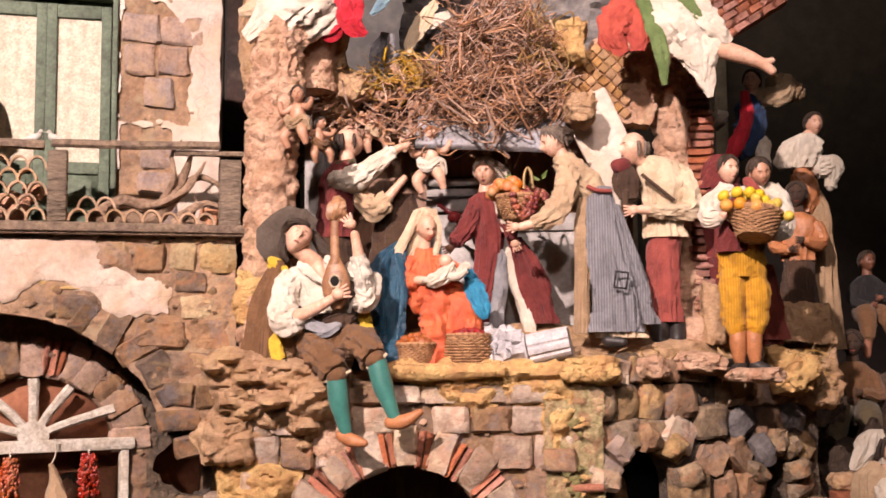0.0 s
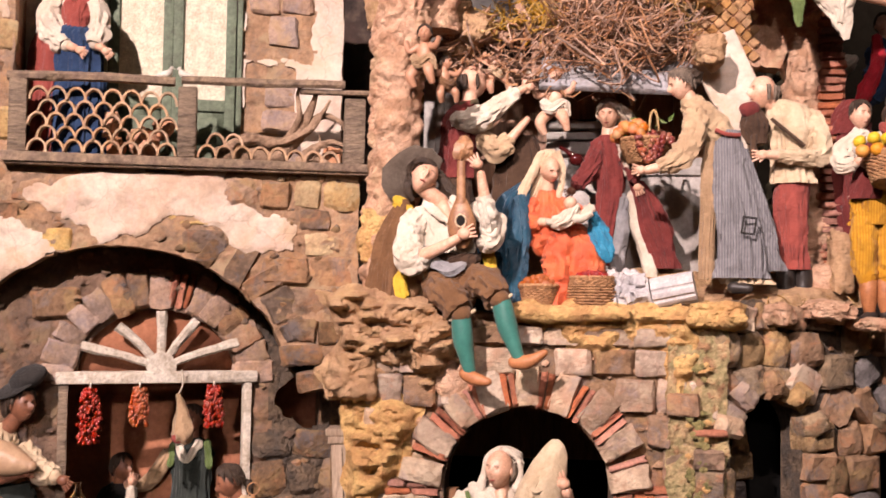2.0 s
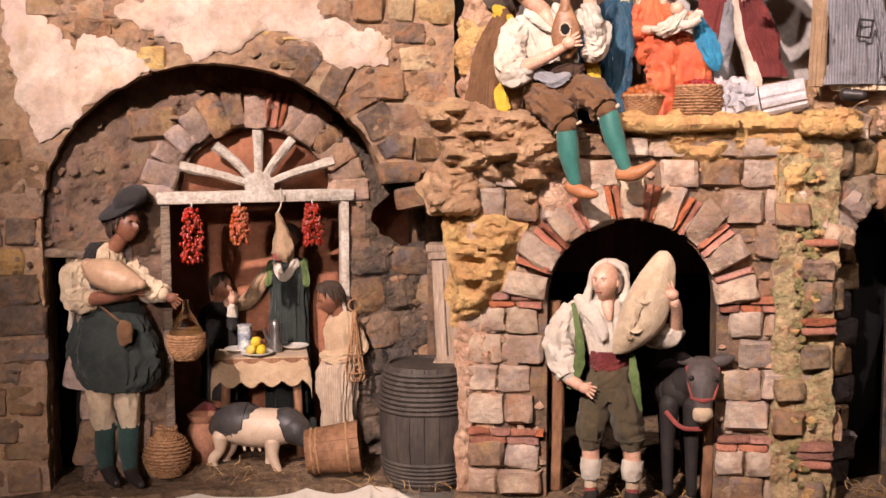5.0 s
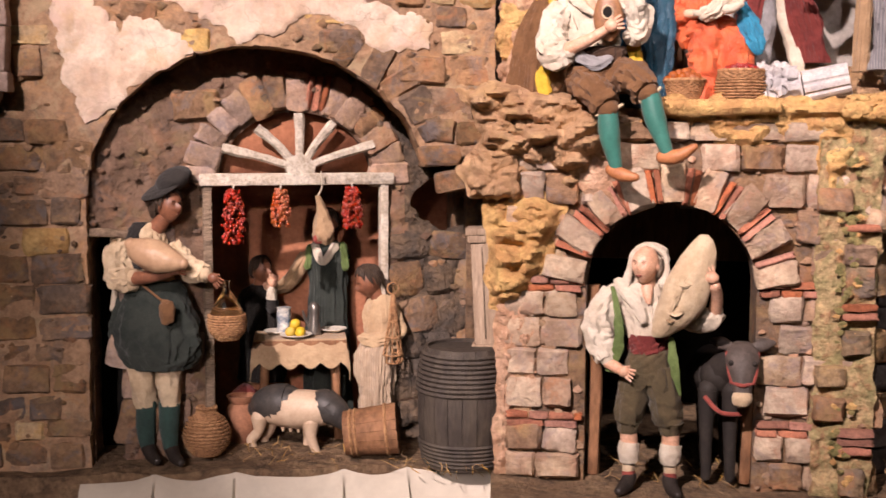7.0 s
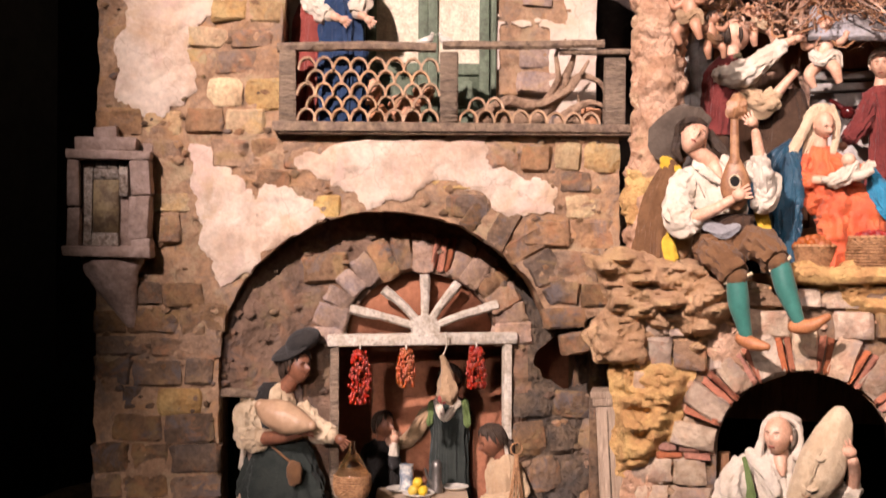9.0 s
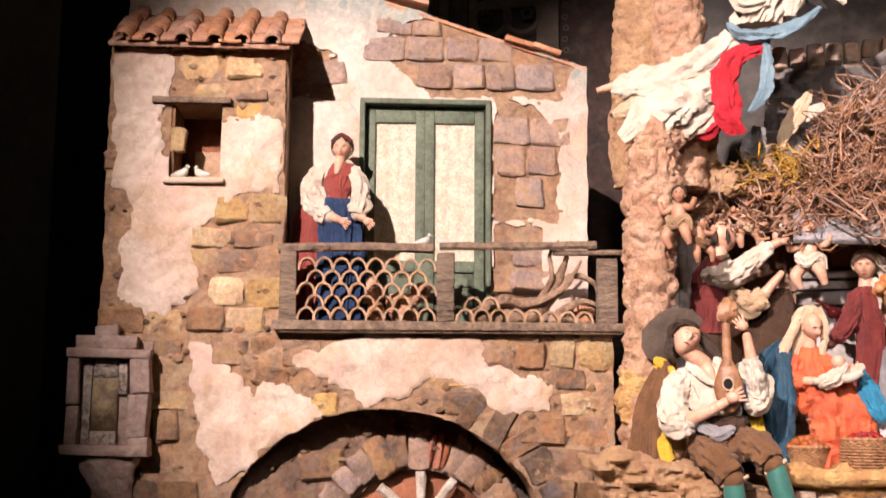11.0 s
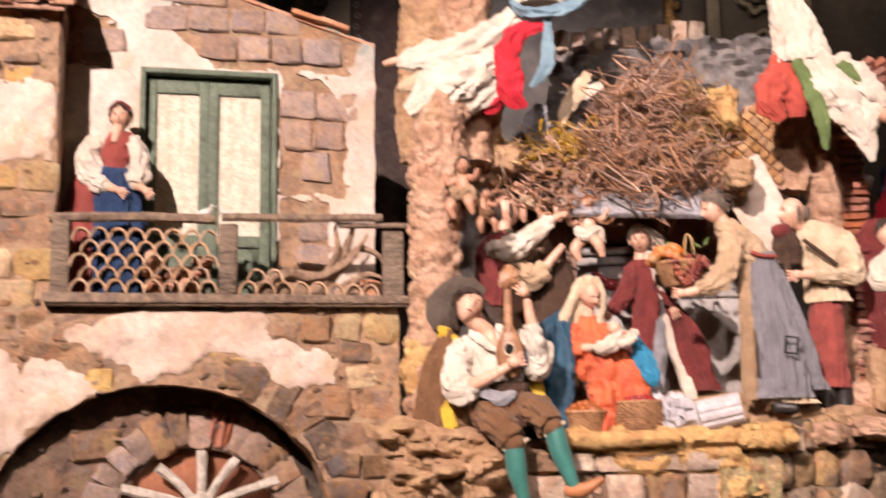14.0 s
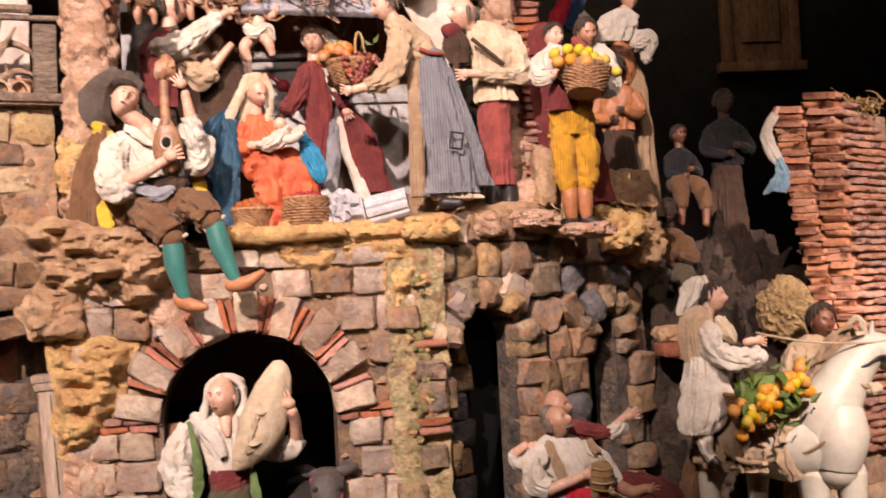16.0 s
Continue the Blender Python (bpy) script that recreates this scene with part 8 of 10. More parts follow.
jug_body = part("body", lathe(rbm(), [(0.012, 0), (0.0125, 0.003), (0.009, 0.02), (0.0085, 0.04), (0.010, 0.048), (0.006, 0.056), (0.001, 0.058)], seg=22), PEWTER, tk)
part("spout", tube(rbm(), [(-0.008, 0, 0.012), (-0.016, 0, 0.028), (-0.020, 0, 0.042)], (0.003, 0.0025, 0.0018), seg=8), PEWTER, jug_body)


def pepper_string(u, z0, z1, w, seed, mat):
    t = thing("pepper_string", TAV @ pose(u, -0.024, 0), "string of small red peppers hanging from the door lintel", "peppers", "pepper strings")
    part("cord", tube(rbm(), [(0, 0, 0.450), (0, 0, z1)], 0.0016, seg=6), WHITE, t)
    bm, rp = rbm(), random.Random(seed)
    for k in range(210):
        s = k / 209
        z = z0 + (z1 - z0) * s
        ww = w * (0.55 + 0.9 * math.sin(math.pi * min(1, 0.25 + 0.7 * s)) * 0.6)
        a = rp.uniform(0, 2 * math.pi)
        ball(bm, (ww * math.cos(a) * rp.uniform(0.6, 1), ww * math.sin(a) * rp.uniform(0.5, 1), z), (0.0029, 0.0029, 0.0036), 0, 1)
    tagged(part("pepper", bm, mat, t), kind="stuff")
    return t


PEPPER = surf("red_pepper", (0.34, 0.02, 0.012), (0.26, 0.03, 0.012), None, 60, 0.3, 0.0, vary=0.18, island=True, spec=0.5)
PEPPER_O = surf("orange_pepper", (0.38, 0.07, 0.025), (0.30, 0.09, 0.03), None, 60, 0.35, 0.0, vary=0.18, island=True, spec=0.5)
pepper_string(-0.326, 0.353, 0.440, 0.017, 1, PEPPER)
pepper_string(-0.250, 0.380, 0.440, 0.014, 2, PEPPER_O)
pepper_string(-0.131, 0.375, 0.442, 0.016, 3, PEPPER)
ham = thing("hanging_ham", TAV @ pose(-0.185, -0.022, 0), "cured ham hanging on a cord from the lintel", "ham")
part("cord", tube(rbm(), [(0, -0.01, 0.470), (0.002, -0.006, 0.445), (-0.004, 0, 0.428)], 0.0014, seg=6), WHITE, ham)
meat = part("ham", tube(rbm(), [(-0.004, 0, 0.430), (0.002, 0, 0.408), (0.004, 0, 0.382), (0.004, -0.002, 0.362), (0.0, -0.002, 0.350)], (0.004, 0.008, 0.014, 0.017, 0.011), seg=18, fold=0.3), TAN, ham)
part("cut_face", ball(rbm(), (-0.003, -0.012, 0.358), (0.012, 0.005, 0.009), 0, 2), BRICKRED, meat, "raw red cut face")

whisk = thing("wicker_cage", TAV @ pose(-0.066, -0.042, 0), "long wicker trap hanging on the door jamb", "wicker trap")
for k in range(10):
    a = 2 * math.pi * k / 10
    c, s = math.cos(a), math.sin(a)
    part("cane", tube(rbm(), [(0.002 * c, 0.002 * s, 0.262), (0.006 * c, 0.006 * s, 0.225), (0.014 * c, 0.012 * s, 0.175), (0.017 * c, 0.014 * s, 0.150), (0.012 * c, 0.011 * s, 0.143)], 0.0014, seg=5), WICKER, whisk)
for r, z in ((0.007, 0.215), (0.012, 0.188), (0.0165, 0.158), (0.012, 0.144)):
    part("hoop", ring(rbm(), r, z, 0.0015), WICKER, whisk)
part("loop", ring(rbm(), 0.010, 0, 0.0014, m=pose(0, 0, 0.272, 90, 0, 0)), WICKER, whisk)
part("nail", tube(rbm(), [(0, -0.004, 0.280), (0, 0.032, 0.281)], 0.0013, seg=6), SHOE, whisk)


def flask(m, s, label):
    t = thing("wicker_flask", m, label, "flask")
    part("glass", lathe(rbm(), [(0.028 * s, 0.035 * s), (0.027 * s, 0.045 * s), (0.016 * s, 0.066 * s), (0.006 * s, 0.082 * s), (0.005 * s, 0.094 * s), (0.007 * s, 0.097 * s)], seg=24), GLASS, t)
    bm = rbm()
    for k, (r, z) in enumerate(spline([(0.017, 0.0), (0.027, 0.012), (0.030, 0.025), (0.029, 0.040)], 12)):
        ring(bm, r * s, z * s, 0.0021 * s, 0.0012 * s, 30, math.pi * (k % 2), 72)
    part("weave", bm, WICKER, t)
    part("core", lathe(rbm(), [(0.015 * s, 0.0), (0.025 * s, 0.012 * s), (0.028 * s, 0.025 * s), (0.0275 * s, 0.04 * s)], seg=24), WICKER, t)
    return t


flask(HOUSE @ pose(-0.332, 0.0, 0.203), 0.97, "glass demijohn in a wicker sleeve carried by the tavern keeper")
wf = basket((0, 0, 0), [(0.022, 0.0), (0.034, 0.015), (0.038, 0.035), (0.030, 0.055), (0.016, 0.068), (0.014, 0.076)], "plump wicker-covered jar on the ground", HOUSE @ pose(-0.370, 0.045, 0.003), 20, "wicker_jar")
part("handle", ring(rbm(), 0.012, 0, 0.003, m=pose(-0.034, 0, 0.05, 90, 0, 0)), WICKER, wf)
solo("clay_pot", lathe(rbm(), [(0.020, 0), (0.028, 0.02), (0.031, 0.042), (0.025, 0.060), (0.018, 0.068), (0.024, 0.076), (0.026, 0.082), (0.020, 0.082), (0.016, 0.07)], seg=28), CLAYPOT, HOUSE @ pose(-0.316, 0.125, 0.0), "round brown clay pot inside the door", "pot")
bm = rbm()
rock(bm, (0, 0, 0), (0.03, 0.02, 0.05), 2, 3, 0.3)
solo("red_bundle", bm, MAROON, HOUSE @ pose(-0.315, 0.16, 0.05), "dark red bundle in the shade inside the door", "bundle")


def stave_vessel(name, m, prof, hoops, wood, band, label, n=18, lid=True):
    """A coopered vessel: staves, hoops and a head."""
    t = thing(name, m, label, "barrel")
    bm = rbm()
    half = math.pi / n * 0.96
    rows = []
    for r, z in spline(prof, 9):
        rows.append([bm.verts.new((rr * math.cos(a), rr * math.sin(a), z)) for rr in (r, r - 0.005) for a in (-half, 0, half)])
    for a, b in zip(rows, rows[1:]):
        for i, j in ((0, 1), (1, 2), (2, 5), (5, 4), (4, 3), (3, 0)):
            bm.faces.new((a[i], a[j], b[j], b[i]))
    for row in (rows[0][::-1], rows[-1]):
        bm.faces.new([row[i] for i in ((0, 1, 2, 5, 4, 3) if row is rows[-1] else (0, 1, 2, 5, 4, 3))])
    bmesh.ops.recalc_face_normals(bm, faces=bm.faces)
    me = mesh_of(bm, wood, False)
    for k in range(n):
        part("stave", me, None, t, m=pose(0, 0, 0, 0, 0, 360 * k / n))
    sp = spline(prof, 60)
    for z, w in hoops:
        r = min(sp, key=lambda q: abs(q[1] - z))[0]
        part("hoop", ring(rbm(), r + 0.0005, z, w, 0.0004, 12), band, t)
    if lid:
        zt = prof[-1][1] - 0.005
        part("lid", lathe(rbm(), [(0.001, zt - 0.004), (prof[-1][0] - 0.004, zt - 0.004), (prof[-1][0] - 0.004, zt), (0.001, zt)], seg=28), wood, t)
    z0 = prof[0][1] + 0.004
    part("bottom", lathe(rbm(), [(0.001, z0), (prof[0][0] - 0.004, z0), (prof[0][0] - 0.004, z0 + 0.004), (0.001, z0 + 0.004)], seg=28), wood, t)
    return t


stave_vessel("barrel", pose(-0.392, 1.822, -0.002), [(0.064, 0.0), (0.073, 0.05), (0.076, 0.095), (0.073, 0.145), (0.064, 0.194)],
    [(0.008 + 0.0065 * k, 0.0035) for k in range(6)] + [(0.124 + 0.0074 * k, 0.0036) for k in range(9)], M_DARKWOOD, M_DARKWOOD, "dark wooden barrel bound with many hoops", 20)
stave_vessel("tub", pose(-0.588, 1.800, 0.040, 0, 84, 12), [(0.036, 0.0), (0.039, 0.04), (0.042, 0.088)], [(0.012, 0.0028), (0.020, 0.0022), (0.070, 0.0028)], M_BROWNWOOD, WICKER, "small brown wooden tub lying on its side", 16, False)

M_PALEWOOD = surf("pale_weathered_wood", (0.40, 0.30, 0.215), (0.31, 0.22, 0.15), (0.16, 0.105, 0.07), 16, 0.8, 0.6, 60, stretch=(3, 3, 0.5), fine=0.4)
ped = thing("wooden_pedestal", pose(-0.343, 1.872, 0.0, 0, -3, 6), "tall pale weathered wooden pedestal behind the barrel", "pedestal")
for nm, b in (("base", (-0.036, 0.036, -0.03, 0.03, 0.0, 0.02)), ("base", (-0.034, 0.034, -0.028, 0.028, 0.178, 0.192)), ("shaft", (-0.029, 0.029, -0.024, 0.024, 0.0, 0.362)), ("cap", (-0.033, 0.033, -0.028, 0.028, 0.358, 0.372)), ("cap", (-0.036, 0.036, -0.03, 0.03, 0.370, 0.382))):
    bm = rbm()
    box(bm, *b, 0.002, wob=0.002)
    piece = part(nm, bm, M_PALEWOOD, ped)
    ped_shaft = piece if nm == "shaft" else (ped_shaft if nm == "cap" else None)
for x in (-0.010, 0.010):
    bm = rbm()
    box(bm, x - 0.001, x + 0.001, -0.0255, -0.0235, 0.20, 0.352)
    part("groove", bm, M_GREYWOOD, ped_shaft)
bm = rbm()
tube(bm, [(-0.565, 0, 0.372), (-0.53, 0, 0.374), (-0.49, 0, 0.370)], 0.007, seg=8, fold=0.15)
solo("beam", bm, M_RAILWOOD, TAV @ pose(0, -0.012, 0), "short wooden beam over a dark side doorway", "beam")
# black panel in place of the shade inside the side doorway
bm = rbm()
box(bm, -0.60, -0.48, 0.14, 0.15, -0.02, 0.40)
solo("wall_side_doorway", bm, M_BLACK, HOUSE, "black sheet standing for shade behind the side doorway", kind="structure")
for x in (-0.180, 0.052):
    bm = rbm()
    tube(bm, [(0, 0, 0.0), (0.003, 0, 0.15), (-0.002, 0, 0.30)] if x < 0 else [(0, 0, 0.0), (0.002, 0, 0.09), (0.0, 0, 0.14)], 0.010, seg=8, fold=0.15)
    solo("post", bm, M_BROWNWOOD, pose(x, 1.80, 0), "rough brown wooden post inside the arch", "post", "posts")

# ---- balcony clutter ----
bm = rbm()
tube(bm, [(-0.135, 0.03, 0.835), (-0.09, 0.03, 0.838), (-0.04, 0.028, 0.836), (-0.01, 0.02, 0.862), (0.015, 0.01, 0.905), (0.028, 0.0, 0.945)], (0.014, 0.017, 0.015, 0.013, 0.008, 0.003), seg=10, fold=0.25)
tube(bm, [(-0.005, 0.02, 0.868), (0.035, 0.01, 0.905), (0.07, 0.005, 0.895), (0.078, 0.0, 0.87)], (0.007, 0.006, 0.004, 0.002), seg=8, fold=0.25)
tube(bm, [(0.0, 0.03, 0.83), (0.03, 0.02, 0.835), (0.06, 0.02, 0.822)], (0.009, 0.007, 0.004), seg=8, fold=0.25)
tube(bm, [(0.02, 0.02, 0.832), (0.035, 0.01, 0.85), (0.034, 0.005, 0.875)], (0.004, 0.003, 0.0015), seg=8, fold=0.25)
tube(bm, [(-0.13, 0.02, 0.842), (-0.08, 0.012, 0.862), (-0.03, 0.01, 0.858), (0.02, 0.0, 0.885), (0.05, -0.004, 0.93)], (0.006, 0.010, 0.009, 0.006, 0.002), seg=8, fold=0.3)
tube(bm, [(-0.02, 0.015, 0.86), (0.0, 0.0, 0.90), (-0.004, -0.004, 0.94), (0.012, -0.006, 0.965)], (0.006, 0.005, 0.003, 0.001), seg=8, fold=0.3)
tube(bm, [(0.01, 0.015, 0.84), (0.05, 0.004, 0.862), (0.085, 0.0, 0.852)], (0.008, 0.006, 0.003), seg=8, fold=0.3)
solo("driftwood", bm, surf("bleached_wood", (0.36, 0.24, 0.155), (0.26, 0.17, 0.11), (0.11, 0.065, 0.04), 30, 0.85, 0.8, 90, fine=0.6), HOUSE @ pose(0, 0.005, -0.012), "gnarled dry branch lying on the balcony", "branch")
for k, (u, z, r) in enumerate([(-0.36, 0.835, 0.026), (-0.30, 0.832, 0.024), (-0.25, 0.84, 0.03), (-0.31, 0.87, 0.026), (-0.22, 0.865, 0.02), (0.06, 0.83, 0.02)]):
    lump("terracotta_shard", H(u, 0.045, z), (r, r * 0.7, r), M_TILE, 50 + k, "broken terracotta pieces piled on the balcony", 3, 0.4, 30)

# ---- wall shrine ----
PICTURE = surf("faded_painting", (0.36, 0.27, 0.15), (0.17, 0.115, 0.07), (0.46, 0.38, 0.26), 34, 0.6, 0.2, 120)
sh = thing("wall_shrine", HOUSE @ pose(-0.715, -0.012, 0), "weathered pinkish wall shrine with a small faded picture and bracket", "shrine")
SHR = surf("shrine_stone", (0.42, 0.31, 0.26), (0.33, 0.235, 0.19), (0.17, 0.11, 0.085), 18, 0.9, 0.8, 70, fine=0.4)
for nm, b in (("back", (-0.062, 0.060, -0.002, 0.012, 0.60, 0.775)), ("sill", (-0.070, 0.066, -0.034, 0.004, 0.594, 0.610)), ("cornice", (-0.068, 0.066, -0.032, 0.004, 0.748, 0.762)), ("pediment", (-0.057, 0.040, -0.020, 0.004, 0.762, 0.782)), ("pediment", (-0.030, 0.010, -0.016, 0.004, 0.780, 0.800)),
    ("jamb", (-0.066, -0.045, -0.026, 0.004, 0.610, 0.672)), ("jamb", (-0.067, -0.046, -0.027, 0.004, 0.674, 0.748)), ("jamb", (0.030, 0.063, -0.028, 0.004, 0.622, 0.690)), ("jamb", (0.032, 0.064, -0.026, 0.004, 0.692, 0.748)), ("jamb", (0.036, 0.066, -0.030, 0.004, 0.608, 0.622))):
    bm = rbm()
    box(bm, *b, 0.003, wob=0.006)
    part(nm, bm, SHR, sh)
MOSAIC = surf("white_mosaic", (0.56, 0.48, 0.41), (0.44, 0.36, 0.29), (0.20, 0.14, 0.10), 60, 0.7, 0.9, 160, fine=0.8)
inner = part("inner_frame", box(rbm(), -0.044, -0.030, -0.012, -0.002, 0.612, 0.736, 0.002, wob=0.003), MOSAIC, sh, "pale pebbled inner frame")
for b in ((0.012, 0.026, 0.690, 0.742), (-0.030, 0.012, 0.612, 0.632), (-0.026, 0.010, 0.734, 0.746)):
    part("frame_piece", box(rbm(), b[0], b[1], -0.012, -0.002, b[2], b[3], 0.002, wob=0.003), MOSAIC, inner)
part("picture", box(rbm(), -0.029, 0.011, -0.008, -0.002, 0.632, 0.716), PICTURE, sh, "faded ochre and brown picture")
part("picture_top", box(rbm(), -0.029, 0.011, -0.0085, -0.002, 0.716, 0.734), MOSAIC, sh)
bm = crag(rbm(), [(0.0, -0.002, 0.596), (0.0, -0.002, 0.565), (0.012, 0.004, 0.525), (0.03, 0.01, 0.48)], (0.052, 0.042, 0.026, 0.008), 2.0, 24, 26, 0.10, 0.5)
part("bracket", bm, SHR, sh, "carved tapering bracket")

# ---- crumpled paper along the stage edge ----
def paper(u0, u1, m, seed, top=-0.006, label="crumpled white paper skirt along the stage edge"):
    bm, n, rows = rbm(), int((u1 - u0) / 0.004), []
    for j in range(13):
        v = j / 12
        row = []
        for i in range(n + 1):
            u = u0 + (u1 - u0) * i / n
            ph = (u * 6.3 + 0.55 * fbm(u, 0, 5, seed)) % 1.0
            saw = 0.020 * ph * min(1, v * 3) + 0.006 * fbm(u, v * 0.2, 14, seed)
            row.append(bm.verts.new((u, -0.012 - 0.10 * v - saw, top - 0.012 * math.sin(ph * 3.1) * (1 - v) - 0.17 * v ** 1.3)))
        rows.append(row)
    for a, b in zip(rows, rows[1:]):
        for i in range(n):
            bm.faces.new((b[i], b[i + 1], a[i + 1], a[i]))
    return solo("paper_skirt", bm, M_PAPER, m, label, "paper")


paper(-0.56, 0.115, HOUSE @ pose(0, -0.028, 0), 1.0)
paper(-0.245, 0.40, pose(-0.09, 1.672, -0.004), 2.0)

# ---- back of the grotto: panelling, beams, thatch ----
PANEL = surf("brown_panelling", (0.26, 0.14, 0.075), (0.20, 0.10, 0.055), (0.06, 0.03, 0.018), 8, 0.5, 0.2, 60, stretch=(4, 4, 0.6))
GREYP = surf("grey_painted_panel", (0.40, 0.365, 0.33), (0.31, 0.28, 0.25), None, 8, 0.6, 0.2, 60)
wp = thing("wall_panelling", pose(0.008, 2.075, 0.031) @ Matrix.Scale(0.932, 4), "old church panelling in brown wood and grey paint", "panelling", kind="structure")
for nm, b, mt in (("board", (-0.30, 0.33, 0.03, 0.06, 0.3, 1.12), PANEL), ("panel", (-0.06, 0.085, 0.012, 0.032, 0.955, 1.02), PANEL), ("panel", (0.10, 0.17, 0.010, 0.032, 0.88, 1.03), PANEL), ("panel", (0.185, 0.30, 0.012, 0.032, 0.88, 1.03), PANEL),
    ("stile", (0.086, 0.099, 0.0, 0.032, 0.86, 1.06), PANEL), ("stile", (0.171, 0.184, 0.0, 0.032, 0.86, 1.06), PANEL),
    ("moulding", (-0.07, 0.085, -0.006, 0.03, 0.935, 0.950), GREYP), ("moulding", (-0.07, 0.085, 0.0, 0.03, 0.915, 0.93), GREYP), ("moulding", (-0.07, 0.085, -0.004, 0.03, 0.885, 0.910), GREYP), ("dado", (-0.07, 0.30, 0.004, 0.03, 0.40, 0.880), GREYP),
    ("dado_rail", (0.085, 0.30, -0.004, 0.03, 0.845, 0.862), GREYP)):
    bm = rbm()
    box(bm, *b, 0.003)
    part(nm, bm, mt, wp)
bm = rbm()
box(bm, -0.285, -0.222, 0.0, 0.03, 0.60, 1.0, 0.003)
box(bm, -0.262, -0.246, -0.006, 0.001, 0.62, 0.98, 0.003)
solo("pilaster", bm, surf("pale_pilaster", (0.42, 0.39, 0.36), (0.34, 0.31, 0.28), None, 8, 0.7, 0.2, 60), pose(0, 2.10, 0), "pale grey grooved pilaster behind the cork pillar", "pilaster")
bm = rbm()
box(bm, -0.06, 0.19, -0.034, 0.034, -0.006, 0.006, 0.002, m=pose(0, 0, 0, 58, 3, 0), wob=0.004)
solo("roof_plank", bm, surf("blue_grey_board", (0.31, 0.30, 0.31), (0.22, 0.20, 0.19), (0.12, 0.09, 0.075), 14, 0.8, 0.6, 60, fine=0.5), pose(0.0, 1.93, 0.972), "grey weathered plank carrying the thatch", "plank")
for k, p in enumerate(([(-0.26, 1.95, 1.02), (-0.10, 1.94, 1.045), (0.02, 1.94, 1.03)], [(-0.22, 1.99, 0.98), (-0.02, 1.98, 0.99), (0.20, 1.98, 0.985)], [(0.20, 1.93, 0.99), (0.17, 1.98, 1.01), (0.14, 2.02, 1.02)], [(-0.10, 1.92, 1.09), (-0.07, 1.94, 1.03), (-0.07, 1.95, 0.98)])):
    bm = rbm()
    tube(bm, p, (0.008, 0.009, 0.007), seg=8, fold=0.25)
    solo("branch", bm, M_TWIG, I4, "gnarled branch supporting the thatch", "branch", "roof branches")
rt = random.Random(21)


def twigs(n, box_, length, r, mat, label, name, lean=0.0, curl=0.35):
    bm = rbm()
    for _ in range(n):
        c = Vector([rt.uniform(*b) for b in box_])
        d = Vector((rt.uniform(-1, 1), rt.uniform(-0.6, 0.6), rt.uniform(-0.55, 0.55) + lean)).normalized()
        L = rt.uniform(*length)
        k = Vector((rt.uniform(-1, 1), rt.uniform(-1, 1), rt.uniform(-1, 1))) * L * curl
        k2 = Vector((rt.uniform(-1, 1), rt.uniform(-1, 1), rt.uniform(-1, 1))) * L * curl * 0.6
        rr = r * rt.uniform(0.6, 1.5)
        tube(bm, [c - d * L / 2, c - d * L / 6 + k, c + d * L / 6 + k2, c + d * L / 2 + k * 0.4], (rr, rr * 0.9, rr * 0.7, rr * 0.3), seg=4, n=12)
    return solo(name, bm, mat, I4, label, "thatch", kind="stuff")


twigs(620, ((0.0, 0.15), (1.90, 2.02), (1.03, 1.185)), (0.02, 0.05), 0.0013, M_TWIG, "tangled heap of reddish dry twigs on the hut roof", "twig_thatch", 0.3, 1.7)
twigs(320, ((-0.02, 0.17), (1.88, 1.98), (0.985, 1.05)), (0.03, 0.08), 0.0013, M_TWIG, "dry brown twigs hanging over the roof plank", "twig_thatch", -0.15, 1.1)
twigs(120, ((0.12, 0.18), (1.90, 2.0), (1.05, 1.16)), (0.03, 0.09), 0.0011, M_STRAW, "thin dry stalks at the end of the thatch", "twig_thatch", 0.5, 0.4)
twigs(120, ((-0.14, -0.04), (1.90, 1.96), (1.05, 1.095)), (0.04, 0.09), 0.0014, surf("golden_straw", (0.52, 0.33, 0.08), (0.40, 0.23, 0.06), None, 40, 0.9, 0.3, 150, vary=0.35, island=True), "bunch of golden straw on the hut roof", "straw_bunch")
twigs(300, ((-0.23, -0.03), (1.91, 1.99), (0.97, 1.07)), (0.02, 0.06), 0.0017, M_TWIG, "dry brown roots under the thatch", "roots")
# the near-black lumps put the shade behind the thatch into their colour
for k, (c, r, mt) in enumerate([((-0.20, 1.96, 1.05), (0.04, 0.03, 0.05), M_CORK), ((-0.12, 1.98, 1.03), (0.05, 0.03, 0.025), M_CORK_SHADE), ((0.02, 2.0, 1.06), (0.05, 0.04, 0.05), M_CORK_SHADE), ((0.10, 2.03, 1.05), (0.09, 0.04, 0.06), M_CORK_SHADE), ((-0.17, 1.93, 1.055), (0.035, 0.03, 0.03), M_CORK), ((-0.05, 1.95, 1.03), (0.03, 0.02, 0.02), M_CORK_P), ((0.20, 1.96, 1.13), (0.035, 0.03, 0.045), M_CORK_Y), ((0.215, 1.90, 1.0), (0.03, 0.03, 0.03), M_CORK), ((-0.20, 1.93, 1.13), (0.03, 0.03, 0.07), M_CORK)]):
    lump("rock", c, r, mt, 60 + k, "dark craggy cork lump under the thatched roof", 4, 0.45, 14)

f = Fig((-0.06, 1.93, 1.12), 700, 90, 0.00095)
f.drape(CREAM, [(735, 5, 0), (715, 40, -4), (690, 80, -6), (688, 108, -6)], (6, 12, 10, 3), 0.5)
f.drape(WHITE, [(760, 30, 0), (725, 45, -2), (698, 52, -4)], (6, 10, 3), 0.35)
